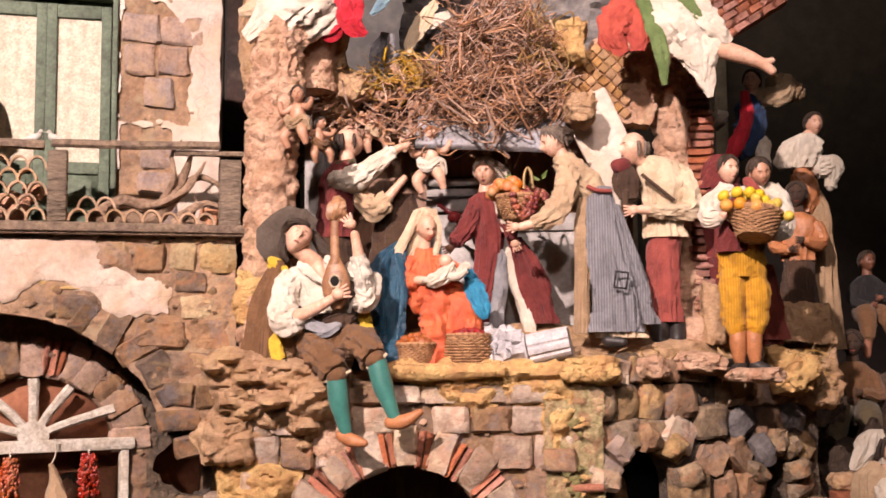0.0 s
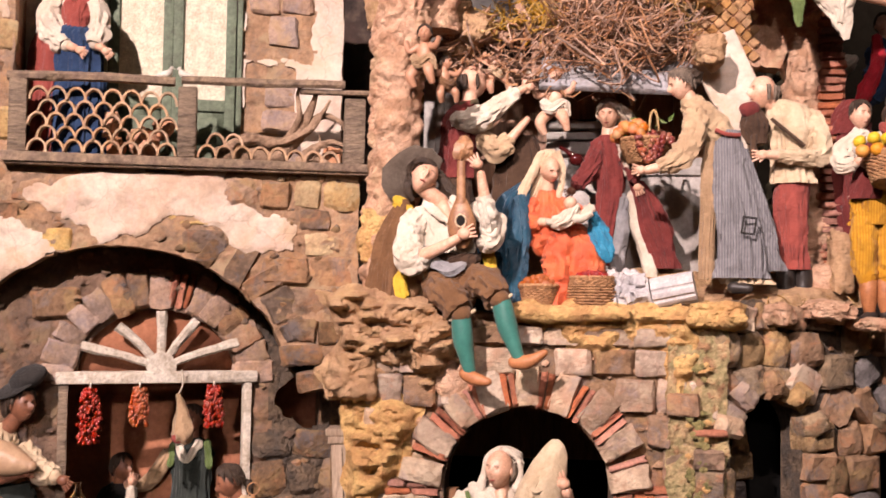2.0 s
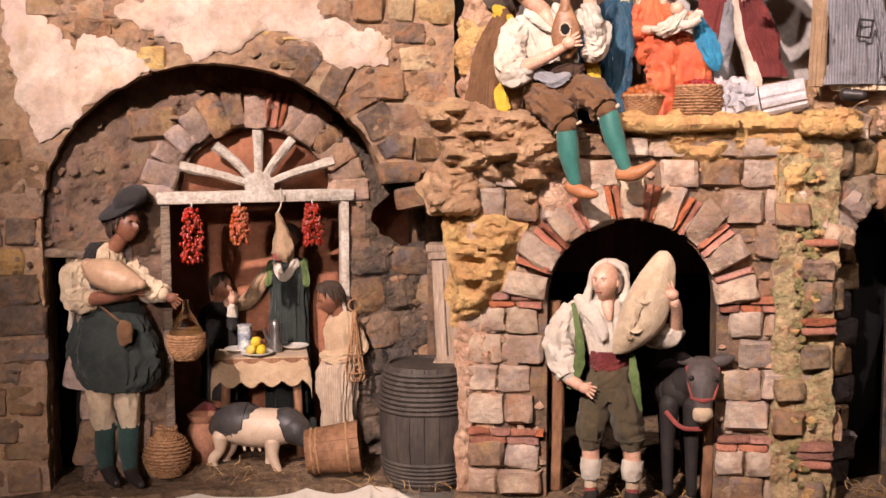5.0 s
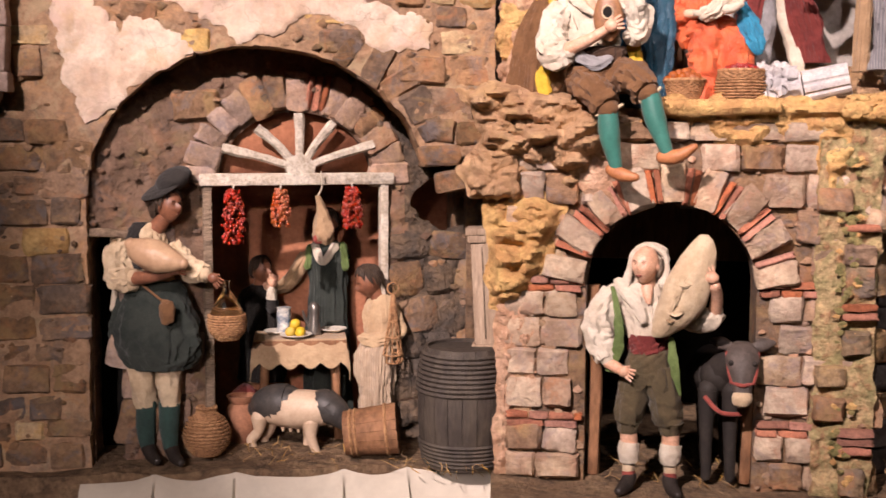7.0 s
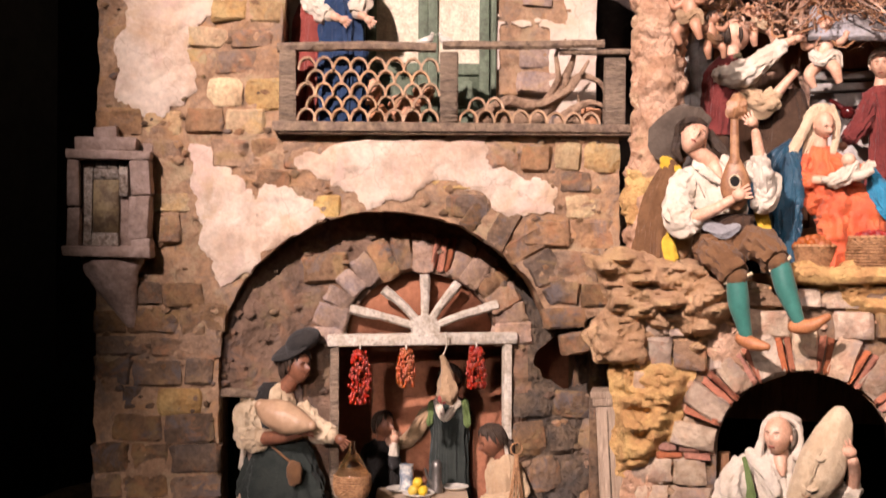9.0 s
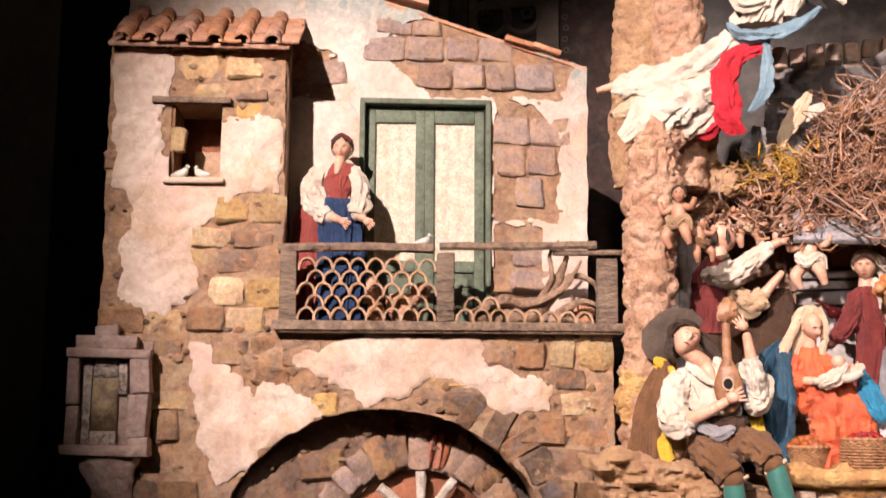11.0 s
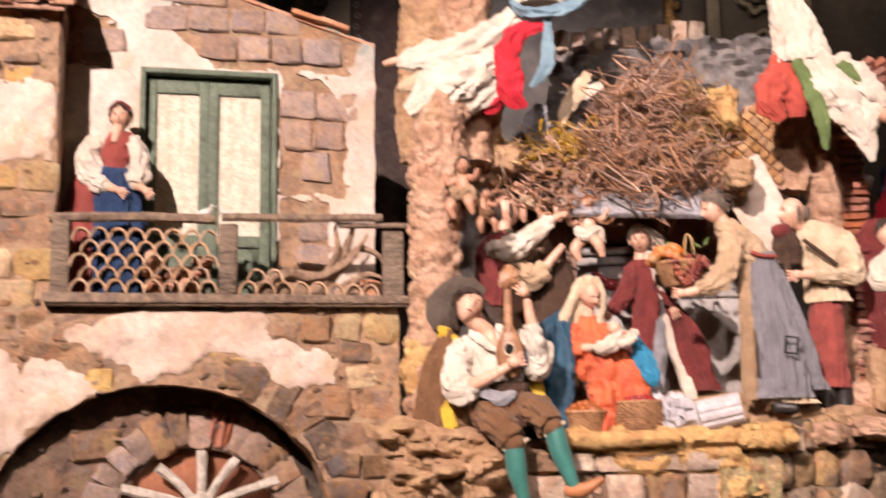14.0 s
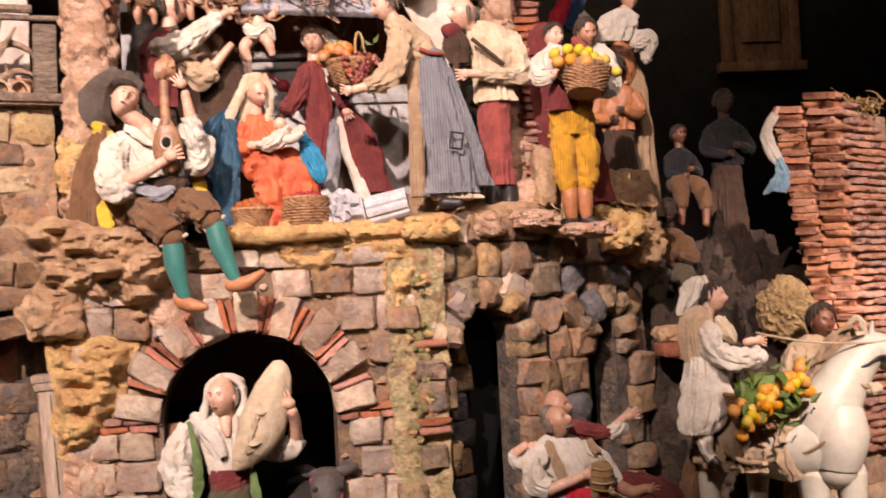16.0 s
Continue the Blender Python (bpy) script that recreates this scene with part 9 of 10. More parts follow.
f.drape(GREY, [(650, 60, 6), (640, 100, 4), (655, 140, 4)], (8, 22, 10), 0.35)
f.done("pale feathery tuft stuck in the thatch", "plume", "plume")

# cloud-like grey rock and a row of blocks above the thatch
bm = slab(-0.10, 0.34, 1.12, 1.34, lambda x, z: min(x + 0.10, 0.34 - x, z - 1.12, 1.285 + 0.05 * x - z) + 0.016 * fbm(x, z, 14, 3), 0.007, 0.05, lambda x, z: 0.03 * (0.4 + strata(x, z, 7.0)))
solo("rock", bm, surf("grey_cloud_rock", (0.20, 0.18, 0.165), (0.12, 0.11, 0.105), (0.30, 0.26, 0.21), 14, 0.9, 0.6, 60), pose(0, 2.08, 0), "dark grey cloud-like rock above the thatch", "rock")
rb = thing("broken_cornice", pose(0.0, 2.07, 1.29), "row of worn ochre blocks of a broken cornice", "ruin")
rk = random.Random(3)
for k in range(9):
    part("block", rk.choice(stone_pool(M_TUFF)), None, rb, m=pose(-0.07 + 0.031 * k, 0, 0.012 + 0.0012 * k + rk.uniform(-0.004, 0.004), 0, rk.uniform(-6, 6), 0) @ Matrix.Diagonal((0.027, 0.04, rk.uniform(0.03, 0.045), 1)))

# ruined wall with diamond stonework, white flap of plaster, brick column
RET = [(0.185, 1.045), (0.195, 1.085), (0.245, 1.145), (0.30, 1.165), (0.345, 1.20), (0.36, 1.05), (0.34, 0.99), (0.26, 1.0), (0.20, 1.03)]
wall_ret = new("wall_ruin", mesh_of(slab(0.17, 0.38, 0.97, 1.22, lambda x, z: poly_sd(RET, x, z) + 0.006 * fbm(x, z, 30), 0.007, 0.05, lambda x, z: 0.003 * fbm(x, z, 40)), M_CORK_P))
wall_ret.matrix_basis = pose(0, 1.99, 0)
tagged(wall_ret, "ruined wall with ochre diamond-set stones and plaster", kind="structure")
rg = random.Random(77)
DIA = surf("ochre_diamond_stone", (0.46, 0.27, 0.12), (0.38, 0.21, 0.10), (0.2, 0.11, 0.05), 30, 0.9, 0.6, 120, vary=0.2)
for i in range(-14, 15):
    for j in range(-14, 15):
        x, z = 0.26 + 0.0115 * (i + j), 1.09 + 0.0115 * (i - j)
        if poly_sd(RET, x, z) > 0.008 and x < 0.305:
            lay("stone", wall_ret, DIA, x, -0.002, z, 0.0145, 0.0145, 0.014, rg, turn=math.pi / 4)
bm = rbm()
box(bm, -0.040, 0.040, -0.006, 0.006, -0.10, 0.10, 0.004, wob=0.006)
solo("slab", bm, M_PLASTER_UP, pose(0.262, 1.965, 0.945, 0, -24, 0), "pale whitewashed slab leaning behind the figures", "slab")
bm = crag(rbm(), [(0, 0, 0), (0, 0, 0.2), (-0.005, 0, 0.4), (-0.004, 0, 0.52)], (0.042, 0.038, 0.036, 0.03), 5.0)
solo("pillar", bm, M_CORK_P, pose(0.385, 2.03, 0.60), "pink cork pillar behind the bagpiper", "pillar")
bc = thing("brick_pillar", pose(0.425, 2.03, 0.60), "narrow brick edge of a ruined pillar", "pillar")
for k in range(36):
    part("brick", rg.choice(stone_pool(M_BRICK)), None, bc, m=pose(0.004 * rg.uniform(-1, 1), -0.01, 0.007 + 0.014 * k) @ Matrix.Diagonal((0.042, 0.05, 0.012, 1)))
vault = thing("broken_vault", pose(0.46, 2.0, 1.17), "fragment of a broken brick vault", "ruin")
for i in range(9):
    for j in range(6):
        if i + j < 11:
            part("brick", rg.choice(stone_pool(M_BRICK)), None, vault, m=Matrix.Rotation(radians(-32), 4, "Y") @ pose(0.026 * (i - 4) + (0.013 if j % 2 else 0), 0.01 * j, 0.015 * (j - 2)) @ Matrix.Diagonal((0.025, 0.04, 0.0135, 1)))
for k, (c, r, mt) in enumerate([((0.425, 1.93, 0.66), (0.022, 0.025, 0.06), M_CORK), ((0.40, 1.95, 0.63), (0.03, 0.03, 0.03), M_CORK_P)]):
    lump("rock", c, r, mt, 80 + k, "upright brown cork stump on the ledge", 4, 0.4, 14)

# ---- flying figures ----
f = Fig((-0.168, 1.84, 1.167), 1250, 330, 0.000943)
f.drape(WHITE, [(1275, 215, -6), (1225, 250, -10), (1160, 278, -10), (1090, 286, -8), (1060, 292, -6)], (16, 26, 25, 22, 6), 0.6)
f.drape(WHITE, [(1250, 290, -14), (1200, 318, -22), (1140, 345, -24), (1080, 385, -18)], (20, 34, 34, 14), 0.6)
f.drape(WHITE, [(1240, 330, -4), (1190, 360, -8), (1130, 376, -10), (1080, 370, -8)], (20, 26, 26, 8), 0.6)
f.drape(CREAM, [(1240, 262, 4), (1170, 310, 6), (1110, 325, 4), (1062, 335, 0)], (24, 36, 26, 6), 0.6)
f.limb(SKIN, [(1075, 284, -6), (1052, 288, -6), (1036, 292, -8)], (8, 7, 5), 0.02)
f.drape(RED, [(1300, 238, -22), (1268, 268, -32), (1258, 320, -34), (1268, 368, -30), (1290, 388, -26)], (11, 19, 21, 18, 4), 0.5)
f.drape(RED, [(1330, 236, -18), (1300, 245, -24), (1276, 256, -26)], (10, 14, 10), 0.5)
f.drape(RED, [(1244, 356, -4), (1222, 372, 0), (1204, 364, 0)], (12, 14, 4), 0.5)
f.drape(LBLUE, [(1268, 190, -14), (1286, 214, -28), (1330, 222, -32), (1380, 208, -28), (1420, 176, -18)], (5, 11, 12, 10, 4), 0.7, 0.5)
f.drape(LBLUE, [(1326, 226, -24), (1330, 270, -26), (1324, 318, -26), (1298, 352, -20)], (6, 8, 9, 3), 0.7, 0.5)
f.drape(BLACK, [(1392, 140, -10), (1408, 160, -12), (1430, 178, -12)], (6, 9, 3), 0.5)
f.robe(WHITE, [(1370, 104, -6, 12, 10), (1352, 130, -8, 30, 22), (1330, 160, -10, 40, 27), (1312, 196, -10, 34, 24)], 0.14, 6)
f.drape(WHITE, [(1330, 150, -30), (1300, 160, -34), (1282, 150, -34), (1268, 132, -32)], (18, 18, 12, 4), 0.6)
f.drape(WHITE, [(1360, 120, -20), (1378, 150, -26), (1370, 190, -26)], (12, 18, 8), 0.6)
f.limb(SKIN, [(1372, 108, -8), (1388, 92, -12)], (9, 8), 0.02)
f.done("flying draped figure in white cloth with red and blue sashes", group="flying figurines")
f = Fig((-0.12, 1.86, 1.40), 1360, 60, 0.00095)
f.drape(PINK, [(1268, 52, 6), (1310, 40, -2), (1360, 22, -6), (1400, -30, -6)], (5, 13, 18, 20), 0.5)
f.drape(PINK, [(1335, 98, 4), (1365, 90, 0), (1395, 70, 0)], (5, 18, 18), 0.5)
f.drape(ORANGE, [(1362, 48, -14), (1380, 42, -16), (1398, 34, -14)], (6, 12, 5), 0.5)
f.robe(WHITE, [(1405, -30, -8, 22, 18), (1418, 10, -10, 28, 22), (1420, 50, -10, 24, 18), (1408, 84, -10, 8, 8)], 0.14, 6)
f.drape(WHITE, [(1440, 10, -12), (1466, 4, -16), (1490, 10, -16)], (12, 11, 6), 0.6)
f.limb(SKIN, [(1488, 8, -16), (1502, 6, -18)], (6, 4), 0.02)
f.drape(WHITE, [(1468, 60, -8), (1486, 90, -14), (1506, 110, -12), (1520, 140, -8)], (10, 24, 18, 3), 0.6)
f.drape(WHITE, [(1490, 60, -10), (1516, 76, -14), (1530, 66, -14)], (12, 16, 4), 0.6)
f.drape(LEMONC, [(1405, 84, -12), (1412, 108, -16), (1404, 132, -12)], (12, 17, 5), 0.5)
f.drape(LEMONC, [(1412, 128, -8), (1420, 145, -8), (1416, 160, -8)], (6, 7, 2), 0.5)
f.drape(LEMONC, [(1500, -40, 4), (1518, 10, 0), (1520, 60, 0), (1560, 90, 0)], (12, 20, 12, 14), 0.5)
f.drape(NAVY, [(1545, -30, 4), (1560, 10, 2), (1590, 30, 2)], (12, 22, 10), 0.5)
f.done("flying draped figure in salmon, white and yellow silk", group="flying figurines")
f = Fig((0.335, 1.86, 1.095), 1160, 80, 0.000914)
f.drape(ORANGERED, [(1125, -30, 4), (1105, 20, 0), (1085, 62, -2), (1105, 95, 0)], (20, 32, 26, 8), 0.5)
f.drape(ORANGERED, [(1140, -10, 0), (1132, 40, -4), (1130, 92, -4)], (14, 22, 12), 0.5)
f.drape(GREEN, [(1130, -10, -22), (1150, 40, -28), (1164, 95, -28), (1172, 158, -22)], (9, 11, 13, 3), 0.45)
f.drape(GREEN, [(1205, 0, -22), (1222, 22, -24), (1240, 44, -24)], (8, 10, 4), 0.45)
f.drape(WHITE, [(1150, -40, -6), (1178, 20, -10), (1212, 72, -12), (1240, 130, -8), (1252, 178, -6)], (26, 32, 34, 20, 5), 0.6)
f.drape(WHITE, [(1195, -10, -4), (1235, 40, -12), (1262, 66, -14), (1282, 88, -14)], (22, 26, 24, 14), 0.6)
f.drape(WHITE, [(1258, 50, -10), (1250, 90, -16), (1240, 150, -12)], (12, 20, 8), 0.5)
f.limb(SKIN, [(1265, 92, -12), (1310, 108, -14), (1340, 122, -14), (1358, 136, -14)], (17, 14, 10, 8), 0.02)
f.limb(SKIN, [(1345, 122, -14), (1358, 118, -16)], (9, 6), 0.02)
f.robe(WHITE, [(1120, -130, 0, 30, 24), (1140, -70, 0, 44, 30), (1150, -10, 0, 44, 30)], 0.08, 6)
f.done("flying figure in white drapery with red and green sashes", group="flying figurines")
f = Fig((0.569, 2.2, 0.942), 1350, 300, 0.00106)
f.limb(NAVY, [(1330, 180, 0), (1330, 230, 0), (1310, 270, 0)], (26, 30, 22), 0.25, n=20)
f.limb(RED, [(1320, 165, -16), (1318, 220, -26), (1300, 262, -24), (1285, 290, -20)], (9, 13, 15, 8), 0.3, n=20)
f.limb(BEIGE, [(1345, 170, 0), (1390, 165, 0), (1400, 130, 0)], (18, 20, 7), 0.2)
f.head((1335, 142, -4), 17, (-0.4, -1), hair=HAIR, neck=(1336, 165, 0))
f.limb(WHITE, [(1260, 215, 4), (1285, 200, 0)], (20, 12), 0.3)
f.limb(WHITE, [(1350, 250, -4), (1350, 290, -4)], (16, 14), 0.2)
f.limb(TAN, [(1380, 140, 20), (1420, 160, 20)], (26, 22), 0.2)
f.done("dim flying figure in navy cloak and red sash", group="flying figurines")
f = Fig((0.66, 2.2, 0.942), 1420, 300, 0.00106)
f.robe(WHITE, [(1412, 238, 0, 14, 12), (1405, 255, 0, 34, 22), (1400, 280, 0, 38, 24), (1395, 300, 0, 30, 20)], 0.12, 6)
f.limb(WHITE, [(1430, 300, 0), (1455, 300, 0), (1450, 335, 0)], (20, 20, 10), 0.25)
f.head((1425, 222, -4), 17, (0.2, -1), hair=HAIR, neck=(1415, 240, 0))
f.limb(LEATHER, [(1400, 310, -4), (1405, 350, -4), (1400, 380, -4)], (22, 26, 20), 0.2)
f.robe(TAN, [(1410, 340, 6, 24, 18), (1420, 400, 6, 34, 22), (1420, 620, 6, 40, 26)], 0.10, 6)
f.done("dim figure in white drapery above the ledge", group="flying figurines")

# ---- ruined brick tower at the side ----
TW_A = radians(37)
tw = thing("brick_tower", pose(0.988, 1.985, 0.0, 0, 0, 37), "ruined leaning tower of thin weathered bricks", "tower")


def tower_shift(z):
    d = -0.05 * max(0.0, z - 0.45)
    return d * math.cos(TW_A), -d * math.sin(TW_A)


bm = rbm()
for k in range(8):
    z = 0.1 * k
    sx, sy = tower_shift(z)
    box(bm, 0.006 + sx, 0.185 + sx, 0.006 + sy, 0.086 + 0.05 * max(0.0, z - 0.35) + sy, z - 0.001, min(z + 0.1, 0.765), 0.004)
part("core", bm, M_MORTAR, tw)
TB = surf("tower_brick", (0.46, 0.24, 0.155), (0.36, 0.18, 0.115), (0.20, 0.11, 0.075), 25, 0.9, 0.8, 100, vary=0.22, fine=0.5)
TBL = surf("smooth_tower_brick", (0.50, 0.23, 0.125), (0.42, 0.18, 0.095), (0.28, 0.13, 0.08), 18, 0.9, 0.6, 90, vary=0.12, fine=0.4)
for k in range(47):
    z = 0.165 + 0.0135 * k
    sx, sy = tower_shift(z)
    for j in range(4):
        x = 0.024 + 0.046 * j + (0.014 if k % 2 else -0.006)
        if z < 0.775 - 0.02 * j:
            w = 0.046 * rg.uniform(0.92, 1.05)
            part("brick", rg.choice(stone_pool(TB)), None, tw, m=pose(x + sx, 0.004 + sy + rg.uniform(-0.004, 0.003), z, rg.uniform(-3, 3), rg.uniform(-3, 3), rg.uniform(-3, 3)) @ Matrix.Diagonal((w, 0.034, rg.uniform(0.0095, 0.0118), 1)))
    W = 0.084 + 0.11 * max(0.0, z - 0.40)
    tip = 14 * max(0.0, (z - 0.45) / 0.35)
    for j in range(2):
        y = W * (0.25 + 0.5 * j) + (0.006 if k % 2 else 0)
        part("brick", rg.choice(stone_pool(TBL)), None, tw, m=pose(0.004 + sx + rg.uniform(-0.002, 0.002), y + sy, z - 0.25 * (y - W / 2) * tip / 14, 0, 0, -90) @ pose(0, 0, 0, 0, tip * 0.6, 0) @ Matrix.Diagonal((W * 0.5, 0.026, 0.0138, 1)))
twigs(70, ((0.97, 1.08), (1.995, 2.10), (0.765, 0.79)), (0.02, 0.05), 0.0012, M_STRAW, "dry moss and straw on the tower top", "straw_tuft", 0.4)
f = Fig((0.86, 2.02, 0.70), 1375, 290, 0.00100)
f.limb(SKIN, [(1392, 212, 0), (1384, 228, 0)], (4, 5), 0, n=4)
f.drape(WHITE, [(1386, 225, 0), (1366, 255, -4), (1370, 285, -4), (1388, 318, -4)], (6, 9, 9, 7))
f.drape(LBLUE, [(1382, 305, -6), (1390, 335, -6), (1384, 366, -6)], (5, 13, 10))
f.drape(LBLUE, [(1390, 330, -4), (1372, 352, -6), (1352, 368, -6)], (8, 8, 2))
f.done("white and blue cloth hanging on the tower", "hanging_cloth", "cloth")

# rocks and slope behind, near black in colour to stand for shade
for k, (c, r, mt) in enumerate([((0.72, 2.18, 0.22), (0.16, 0.12, 0.26), M_CORK_SHADE), ((0.88, 2.35, 0.28), (0.20, 0.14, 0.30), M_CORK_SHADE), ((0.78, 2.42, 0.42), (0.16, 0.12, 0.14), M_CORK_SHADE), ((1.0, 2.62, 0.30), (0.25, 0.15, 0.28), M_CORK_SHADE), ((0.64, 2.24, 0.50), (0.07, 0.08, 0.12), M_CORK_SHADE), ((0.62, 2.12, 0.62), (0.05, 0.05, 0.08), M_CORK),
    ((0.86, 2.1, 0.25), (0.08, 0.07, 0.22), M_CORK_SHADE), ((0.655, 1.99, 0.385), (0.05, 0.04, 0.018), M_CORK), ((0.65, 2.07, 0.2), (0.045, 0.05, 0.2), M_CORK_SHADE), ((0.44, 1.70, 0.03), (0.12, 0.10, 0.06), M_CORK_SHADE), ((0.70, 1.80, -0.01), (0.25, 0.12, 0.03), M_CORK_SHADE)]):
    lump("rock", c, r, mt, 90 + k, "craggy rock slope coloured near black for deep shade" if mt is M_CORK_SHADE else "rough lit cork rock beside the tower", 5, 0.4, 7)
bm = ball(rbm(), (0, 0, 0), (0.050, 0.035, 0.058), 0, 5, 0.16, 38)
for v in bm.verts:
    v.co += v.co.normalized() * (0.006 * noise.noise(v.co * 160) + 0.004 * noise.noise(v.co * 330))
solo("moss_clump", bm, surf("dry_moss", (0.40, 0.27, 0.12), (0.30, 0.19, 0.08), (0.14, 0.08, 0.04), 40, 0.95, 1.0, 120, fine=0.7), pose(0.868, 2.02, 0.415), "rounded clump of dry ochre moss beside the tower", "moss")
lay_b = thing("brick_ledge", pose(0.64, 1.965, 0.36), "two reddish bricks set on the rock", "brick")
for x, z in ((0.0, 0.0), (0.028, -0.006)):
    part("brick", stone_pool(M_BRICK)[0], None, lay_b, m=pose(x, 0, z) @ Matrix.Diagonal((0.05, 0.05, 0.024, 1)))

# straw on the ground
for bx, n, lab in ((((-0.50, -0.34), (1.74, 1.80), (0.003, 0.012)), 26, "wisps of straw round the barrel"), (((-0.85, -0.55), (1.74, 1.86), (0.002, 0.008)), 26, "scattered straw before the tavern"), (((-0.16, 0.05), (1.75, 1.90), (0.002, 0.01)), 34, "straw litter under the arch"), (((0.26, 0.50), (1.74, 1.85), (0.0, 0.03)), 90, "dry grass at the foot of the wing")):
    twigs(n, bx, (0.015, 0.04), 0.0008, M_STRAW, lab, "straw", 0.0, 0.2)
twigs(60, ((0.56, 0.62), (1.96, 2.02), (0.54, 0.60)), (0.02, 0.05), 0.0012, M_STRAW, "rusty dry moss on the end of the ledge", "straw_tuft", 0.3)

# ---- church wall far behind ----
for x0, x1 in ((-2.3, -1.9), (0.5, 0.9)):
    pl = thing("church_pilaster", pose((x0 + x1) / 2, 4.46, 0), "dim painted church pilaster with ornate panels", "pilaster", "church pilasters")
    w = (x1 - x0) / 2
    for nm, b in (("shaft", (-w, w, -0.03, 0.03, -0.85, 3.6)), ("edge", (-w, -w + 0.05, -0.06, -0.03, -0.85, 3.6)), ("edge", (w - 0.05, w, -0.06, -0.03, -0.85, 3.6)), ("band", (-w + 0.05, w - 0.05, -0.05, -0.03, 1.78, 1.86)), ("band", (-w + 0.05, w - 0.05, -0.05, -0.03, 2.36, 2.42))):
        bm = rbm()
        box(bm, *b, 0.006)
        part(nm, bm, M_CHURCH_L if nm != "shaft" else M_CHURCH, pl)
    for k in range(7):
        bm = rbm()
        ring(bm, 0.06, 0, 0.016, 0.01, 12, 0, 36, 6, m=pose(0, -0.04, 1.0 + 0.21 * k, 90, 0, 0))
        ball(bm, (0, -0.04, 1.0 + 0.21 * k), (0.03, 0.02, 0.03), 0, 2)
        part("rosette", bm, M_CHURCH_L, pl)
GOLD = surf("gilt_frame", (0.32, 0.19, 0.06), (0.18, 0.10, 0.035), (0.06, 0.035, 0.015), 60, 0.4, 0.6, 160, metal=0.7)
pf = thing("picture_frame", pose(-0.065, 2.66, 1.5), "large dark altar painting in a gilt frame", "painting")
CANVAS = surf("dark_canvas", (0.08, 0.068, 0.056), (0.035, 0.028, 0.022), (0.17, 0.14, 0.11), 5, 0.5, 0.1, 20)
for nm, b, mt in (("canvas", (-0.40, 0.24, 0.0, 0.02, -0.42, 0.9), CANVAS), ("frame", (0.24, 0.262, -0.03, 0.03, -0.44, 0.95), GOLD), ("frame", (0.262, 0.285, -0.015, 0.03, -0.44, 0.95), M_DARKWOOD), ("frame", (-0.44, -0.40, -0.03, 0.03, -0.44, 0.95), GOLD), ("frame", (-0.44, 0.285, -0.03, 0.03, -0.47, -0.43), GOLD)):
    bm = rbm()
    box(bm, *b, 0.004)
    part(nm, bm, mt, pf)
for k in range(40):
    part("bead", ball(rbm(), (0.268, -0.03, -0.42 + 0.033 * k), (0.008, 0.008, 0.012), 0, 1), GOLD, pf)
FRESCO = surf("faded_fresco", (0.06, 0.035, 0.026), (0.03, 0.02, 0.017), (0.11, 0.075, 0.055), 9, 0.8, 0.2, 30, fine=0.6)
cb = thing("wainscot", pose(0, 2.62, 0), "dim painted church pilaster with arabesque strips and rosettes", "panel")
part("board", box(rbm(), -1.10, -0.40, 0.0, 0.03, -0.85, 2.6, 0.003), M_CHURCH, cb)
for x0, x1 in ((-0.877, -0.853), (-0.800, -0.780), (-0.630, -0.575)):
    part("strip", box(rbm(), x0, x1, -0.012, 0.0, 0.6, 2.6, 0.002), M_CHURCH_L, cb)
for b in ((-0.780, -0.630, 1.650, 1.674), (-0.735, -0.678, 1.674, 1.738)):
    part("band", box(rbm(), b[0], b[1], -0.010, 0.0, b[2], b[3], 0.003), M_CHURCH_L, cb)
for x, z, r in ((-0.706, 1.705, 0.014), (-0.758, 1.632, 0.013), (-0.652, 1.632, 0.013)):
    part("rosette", ring(rbm(), r, 0, 0.005, 0.002, 10, m=pose(x, -0.012, z, 90, 0, 0)), M_DARKWOOD, cb)
for k in range(2):
    part("spandrel", ring(rbm(), 0.044, 0, 0.010, m=pose(-0.745 + 0.08 * k, -0.004, 1.628, 90, 0, 0)), M_CHURCH_L, cb)
part("panel", box(rbm(), -0.770, -0.640, -0.005, 0.0, 1.745, 2.5, 0.003), FRESCO, cb)
part("panel", box(rbm(), -0.568, -0.42, -0.004, 0.0, 0.9, 2.5, 0.003), FRESCO, cb)
part("panel", box(rbm(), -0.848, -0.806, -0.004, 0.0, 0.9, 2.5, 0.003), M_DARKWOOD, cb)
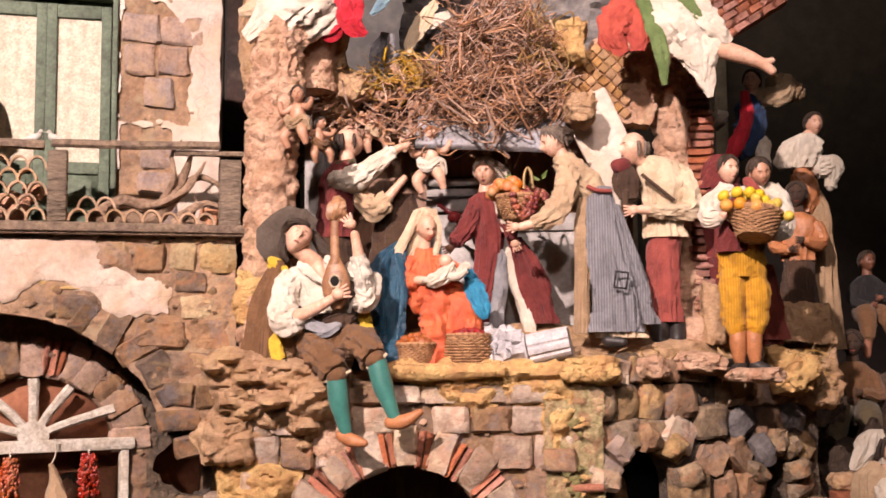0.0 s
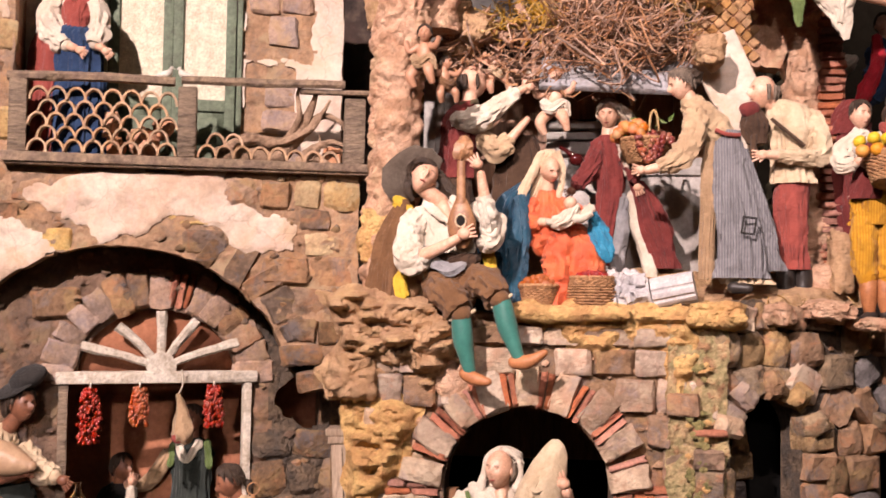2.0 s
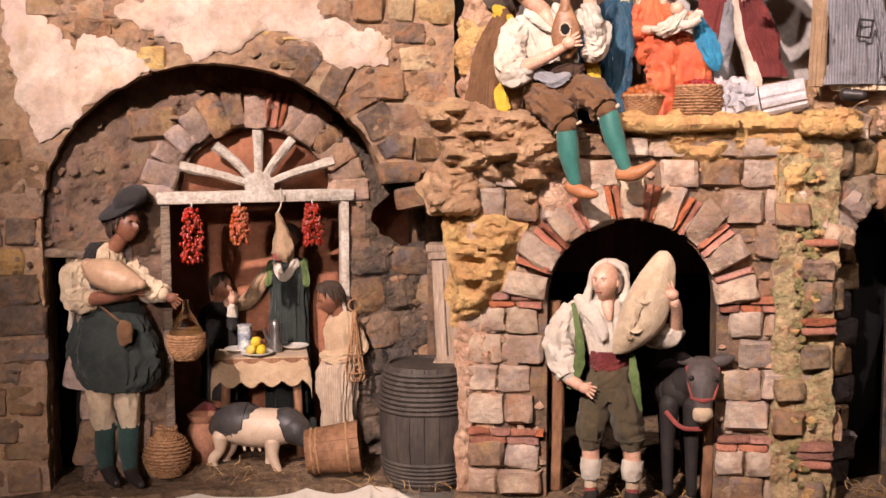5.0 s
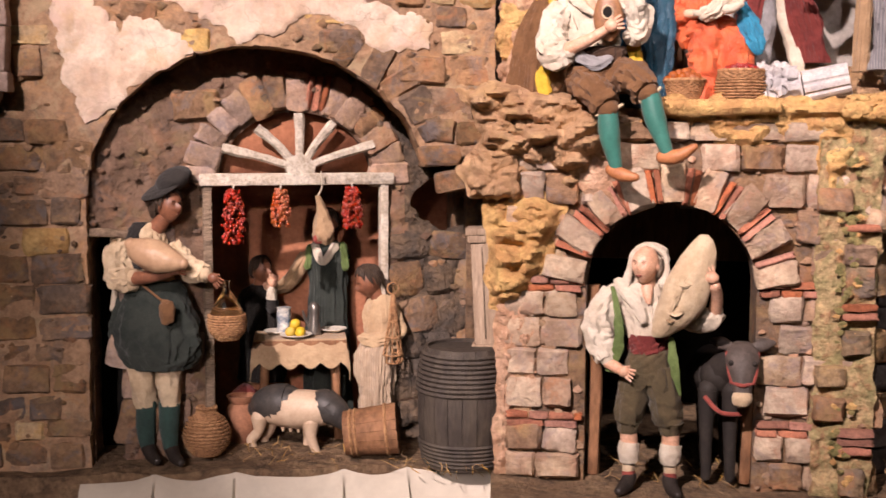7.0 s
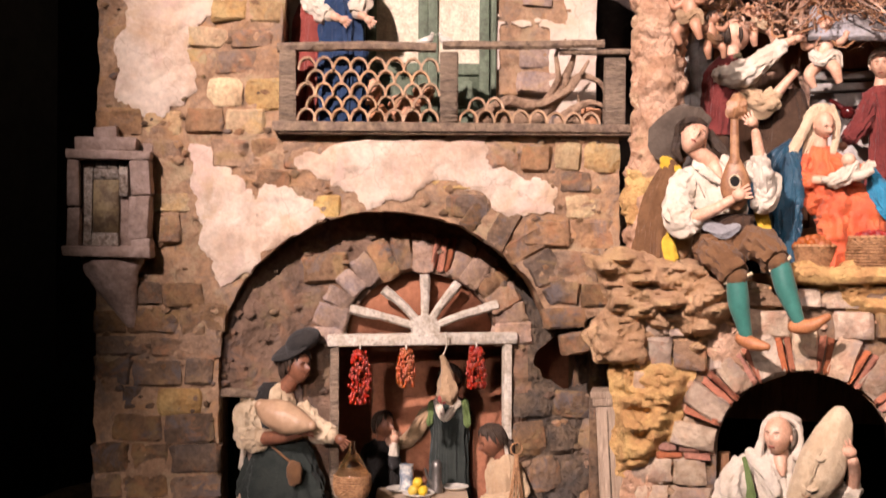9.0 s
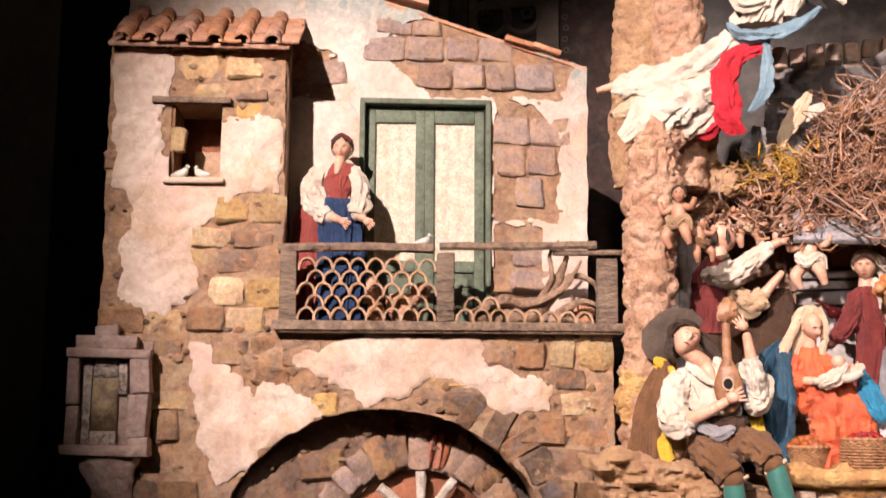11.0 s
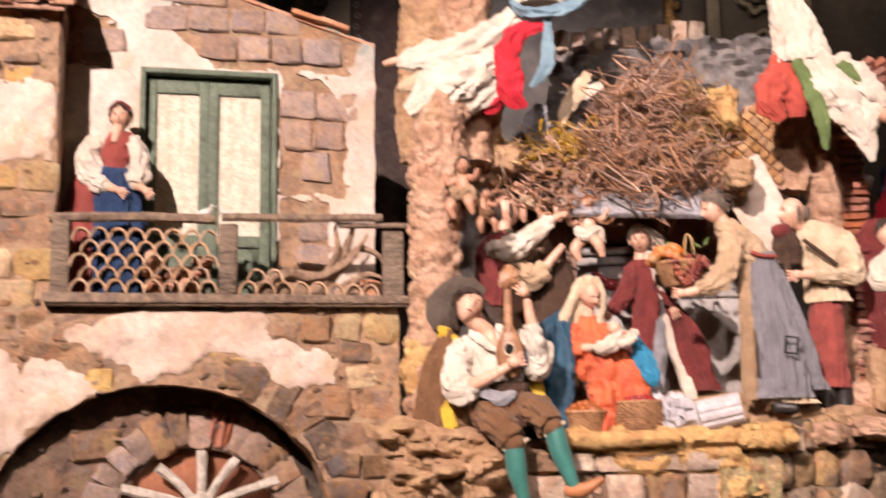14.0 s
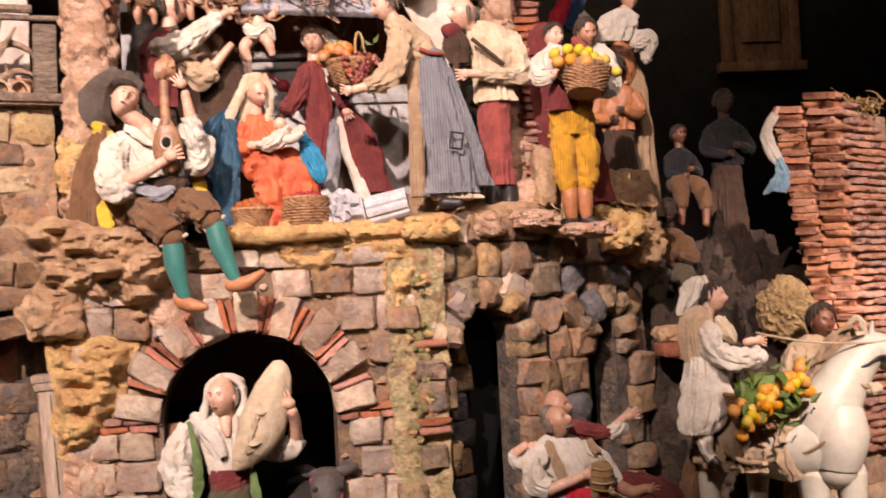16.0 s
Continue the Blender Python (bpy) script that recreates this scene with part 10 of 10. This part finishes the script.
for x, dz, r in ((-0.990, 0.030, 0.009), (-0.968, 0.030, 0.006), (-0.915, 0.034, 0.013), (-0.770, 0.030, 0.007), (-0.640, 0.030, 0.007), (-0.560, 0.028, 0.006)):
    bm = rbm()
    for k in range(34):
        z = 1.45 + dz * k
        if x in (-0.770, -0.640) and z < 1.69:
            continue
        ring(bm, r, 0, r * 0.32, 0, 4, 0, 12, 4, m=pose(x + (r * 0.25 if k % 2 else -r * 0.25), -0.004, z, 90, 0, 0))
    tagged(part("scroll_chain", bm, M_CHURCH_L, cb, "pale painted scrolls"), kind="stuff")
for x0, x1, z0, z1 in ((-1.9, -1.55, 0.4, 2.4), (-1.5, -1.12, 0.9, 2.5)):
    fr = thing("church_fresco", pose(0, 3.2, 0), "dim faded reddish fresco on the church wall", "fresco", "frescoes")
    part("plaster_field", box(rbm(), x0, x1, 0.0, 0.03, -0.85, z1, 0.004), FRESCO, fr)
    part("border", box(rbm(), x1 - 0.03, x1, -0.008, 0.0, -0.85, z1, 0.004), M_CHURCH_L, fr)

cupboard = thing("church_cupboard", pose(1.84, 4.49, 0.34), "dim brown panelled church cupboard on the far wall", "cupboard")
for nm, b in (("body", (-0.16, 0.16, -0.03, 0.0, 1.0, 2.8)), ("stile", (-0.16, -0.12, -0.045, -0.03, 1.0, 2.8)), ("stile", (0.12, 0.16, -0.045, -0.03, 1.0, 2.8)), ("panel", (-0.08, 0.08, -0.04, -0.03, 1.08, 2.7)), ("base_moulding", (-0.18, 0.18, -0.05, 0.0, 0.96, 1.0))):
    bm = rbm()
    box(bm, *b, 0.004)
    part(nm, bm, M_BROWNWOOD, cupboard)

# moss on the pier and litter on the ledge
MOSS = surf("green_moss", (0.20, 0.18, 0.07), (0.28, 0.22, 0.09), (0.07, 0.07, 0.025), 60, 0.95, 0.8, 160, fine=0.6)
chips(190, BASE @ pose(0, -0.030, 0), (0.262, 0.292, 0.02, 0.50), lambda x, z: fbm(x, z, 14, 6) > -0.1, [MOSS, MOSS, M_CORK_Y], 31, (0.003, 0.008), "green moss growing down the corner pier")
twigs(70, ((-0.15, 0.55), (1.80, 1.90), (0.590, 0.600)), (0.012, 0.035), 0.0008, M_STRAW, "bits of straw scattered on the ledge", "straw", 0.0, 0.2)
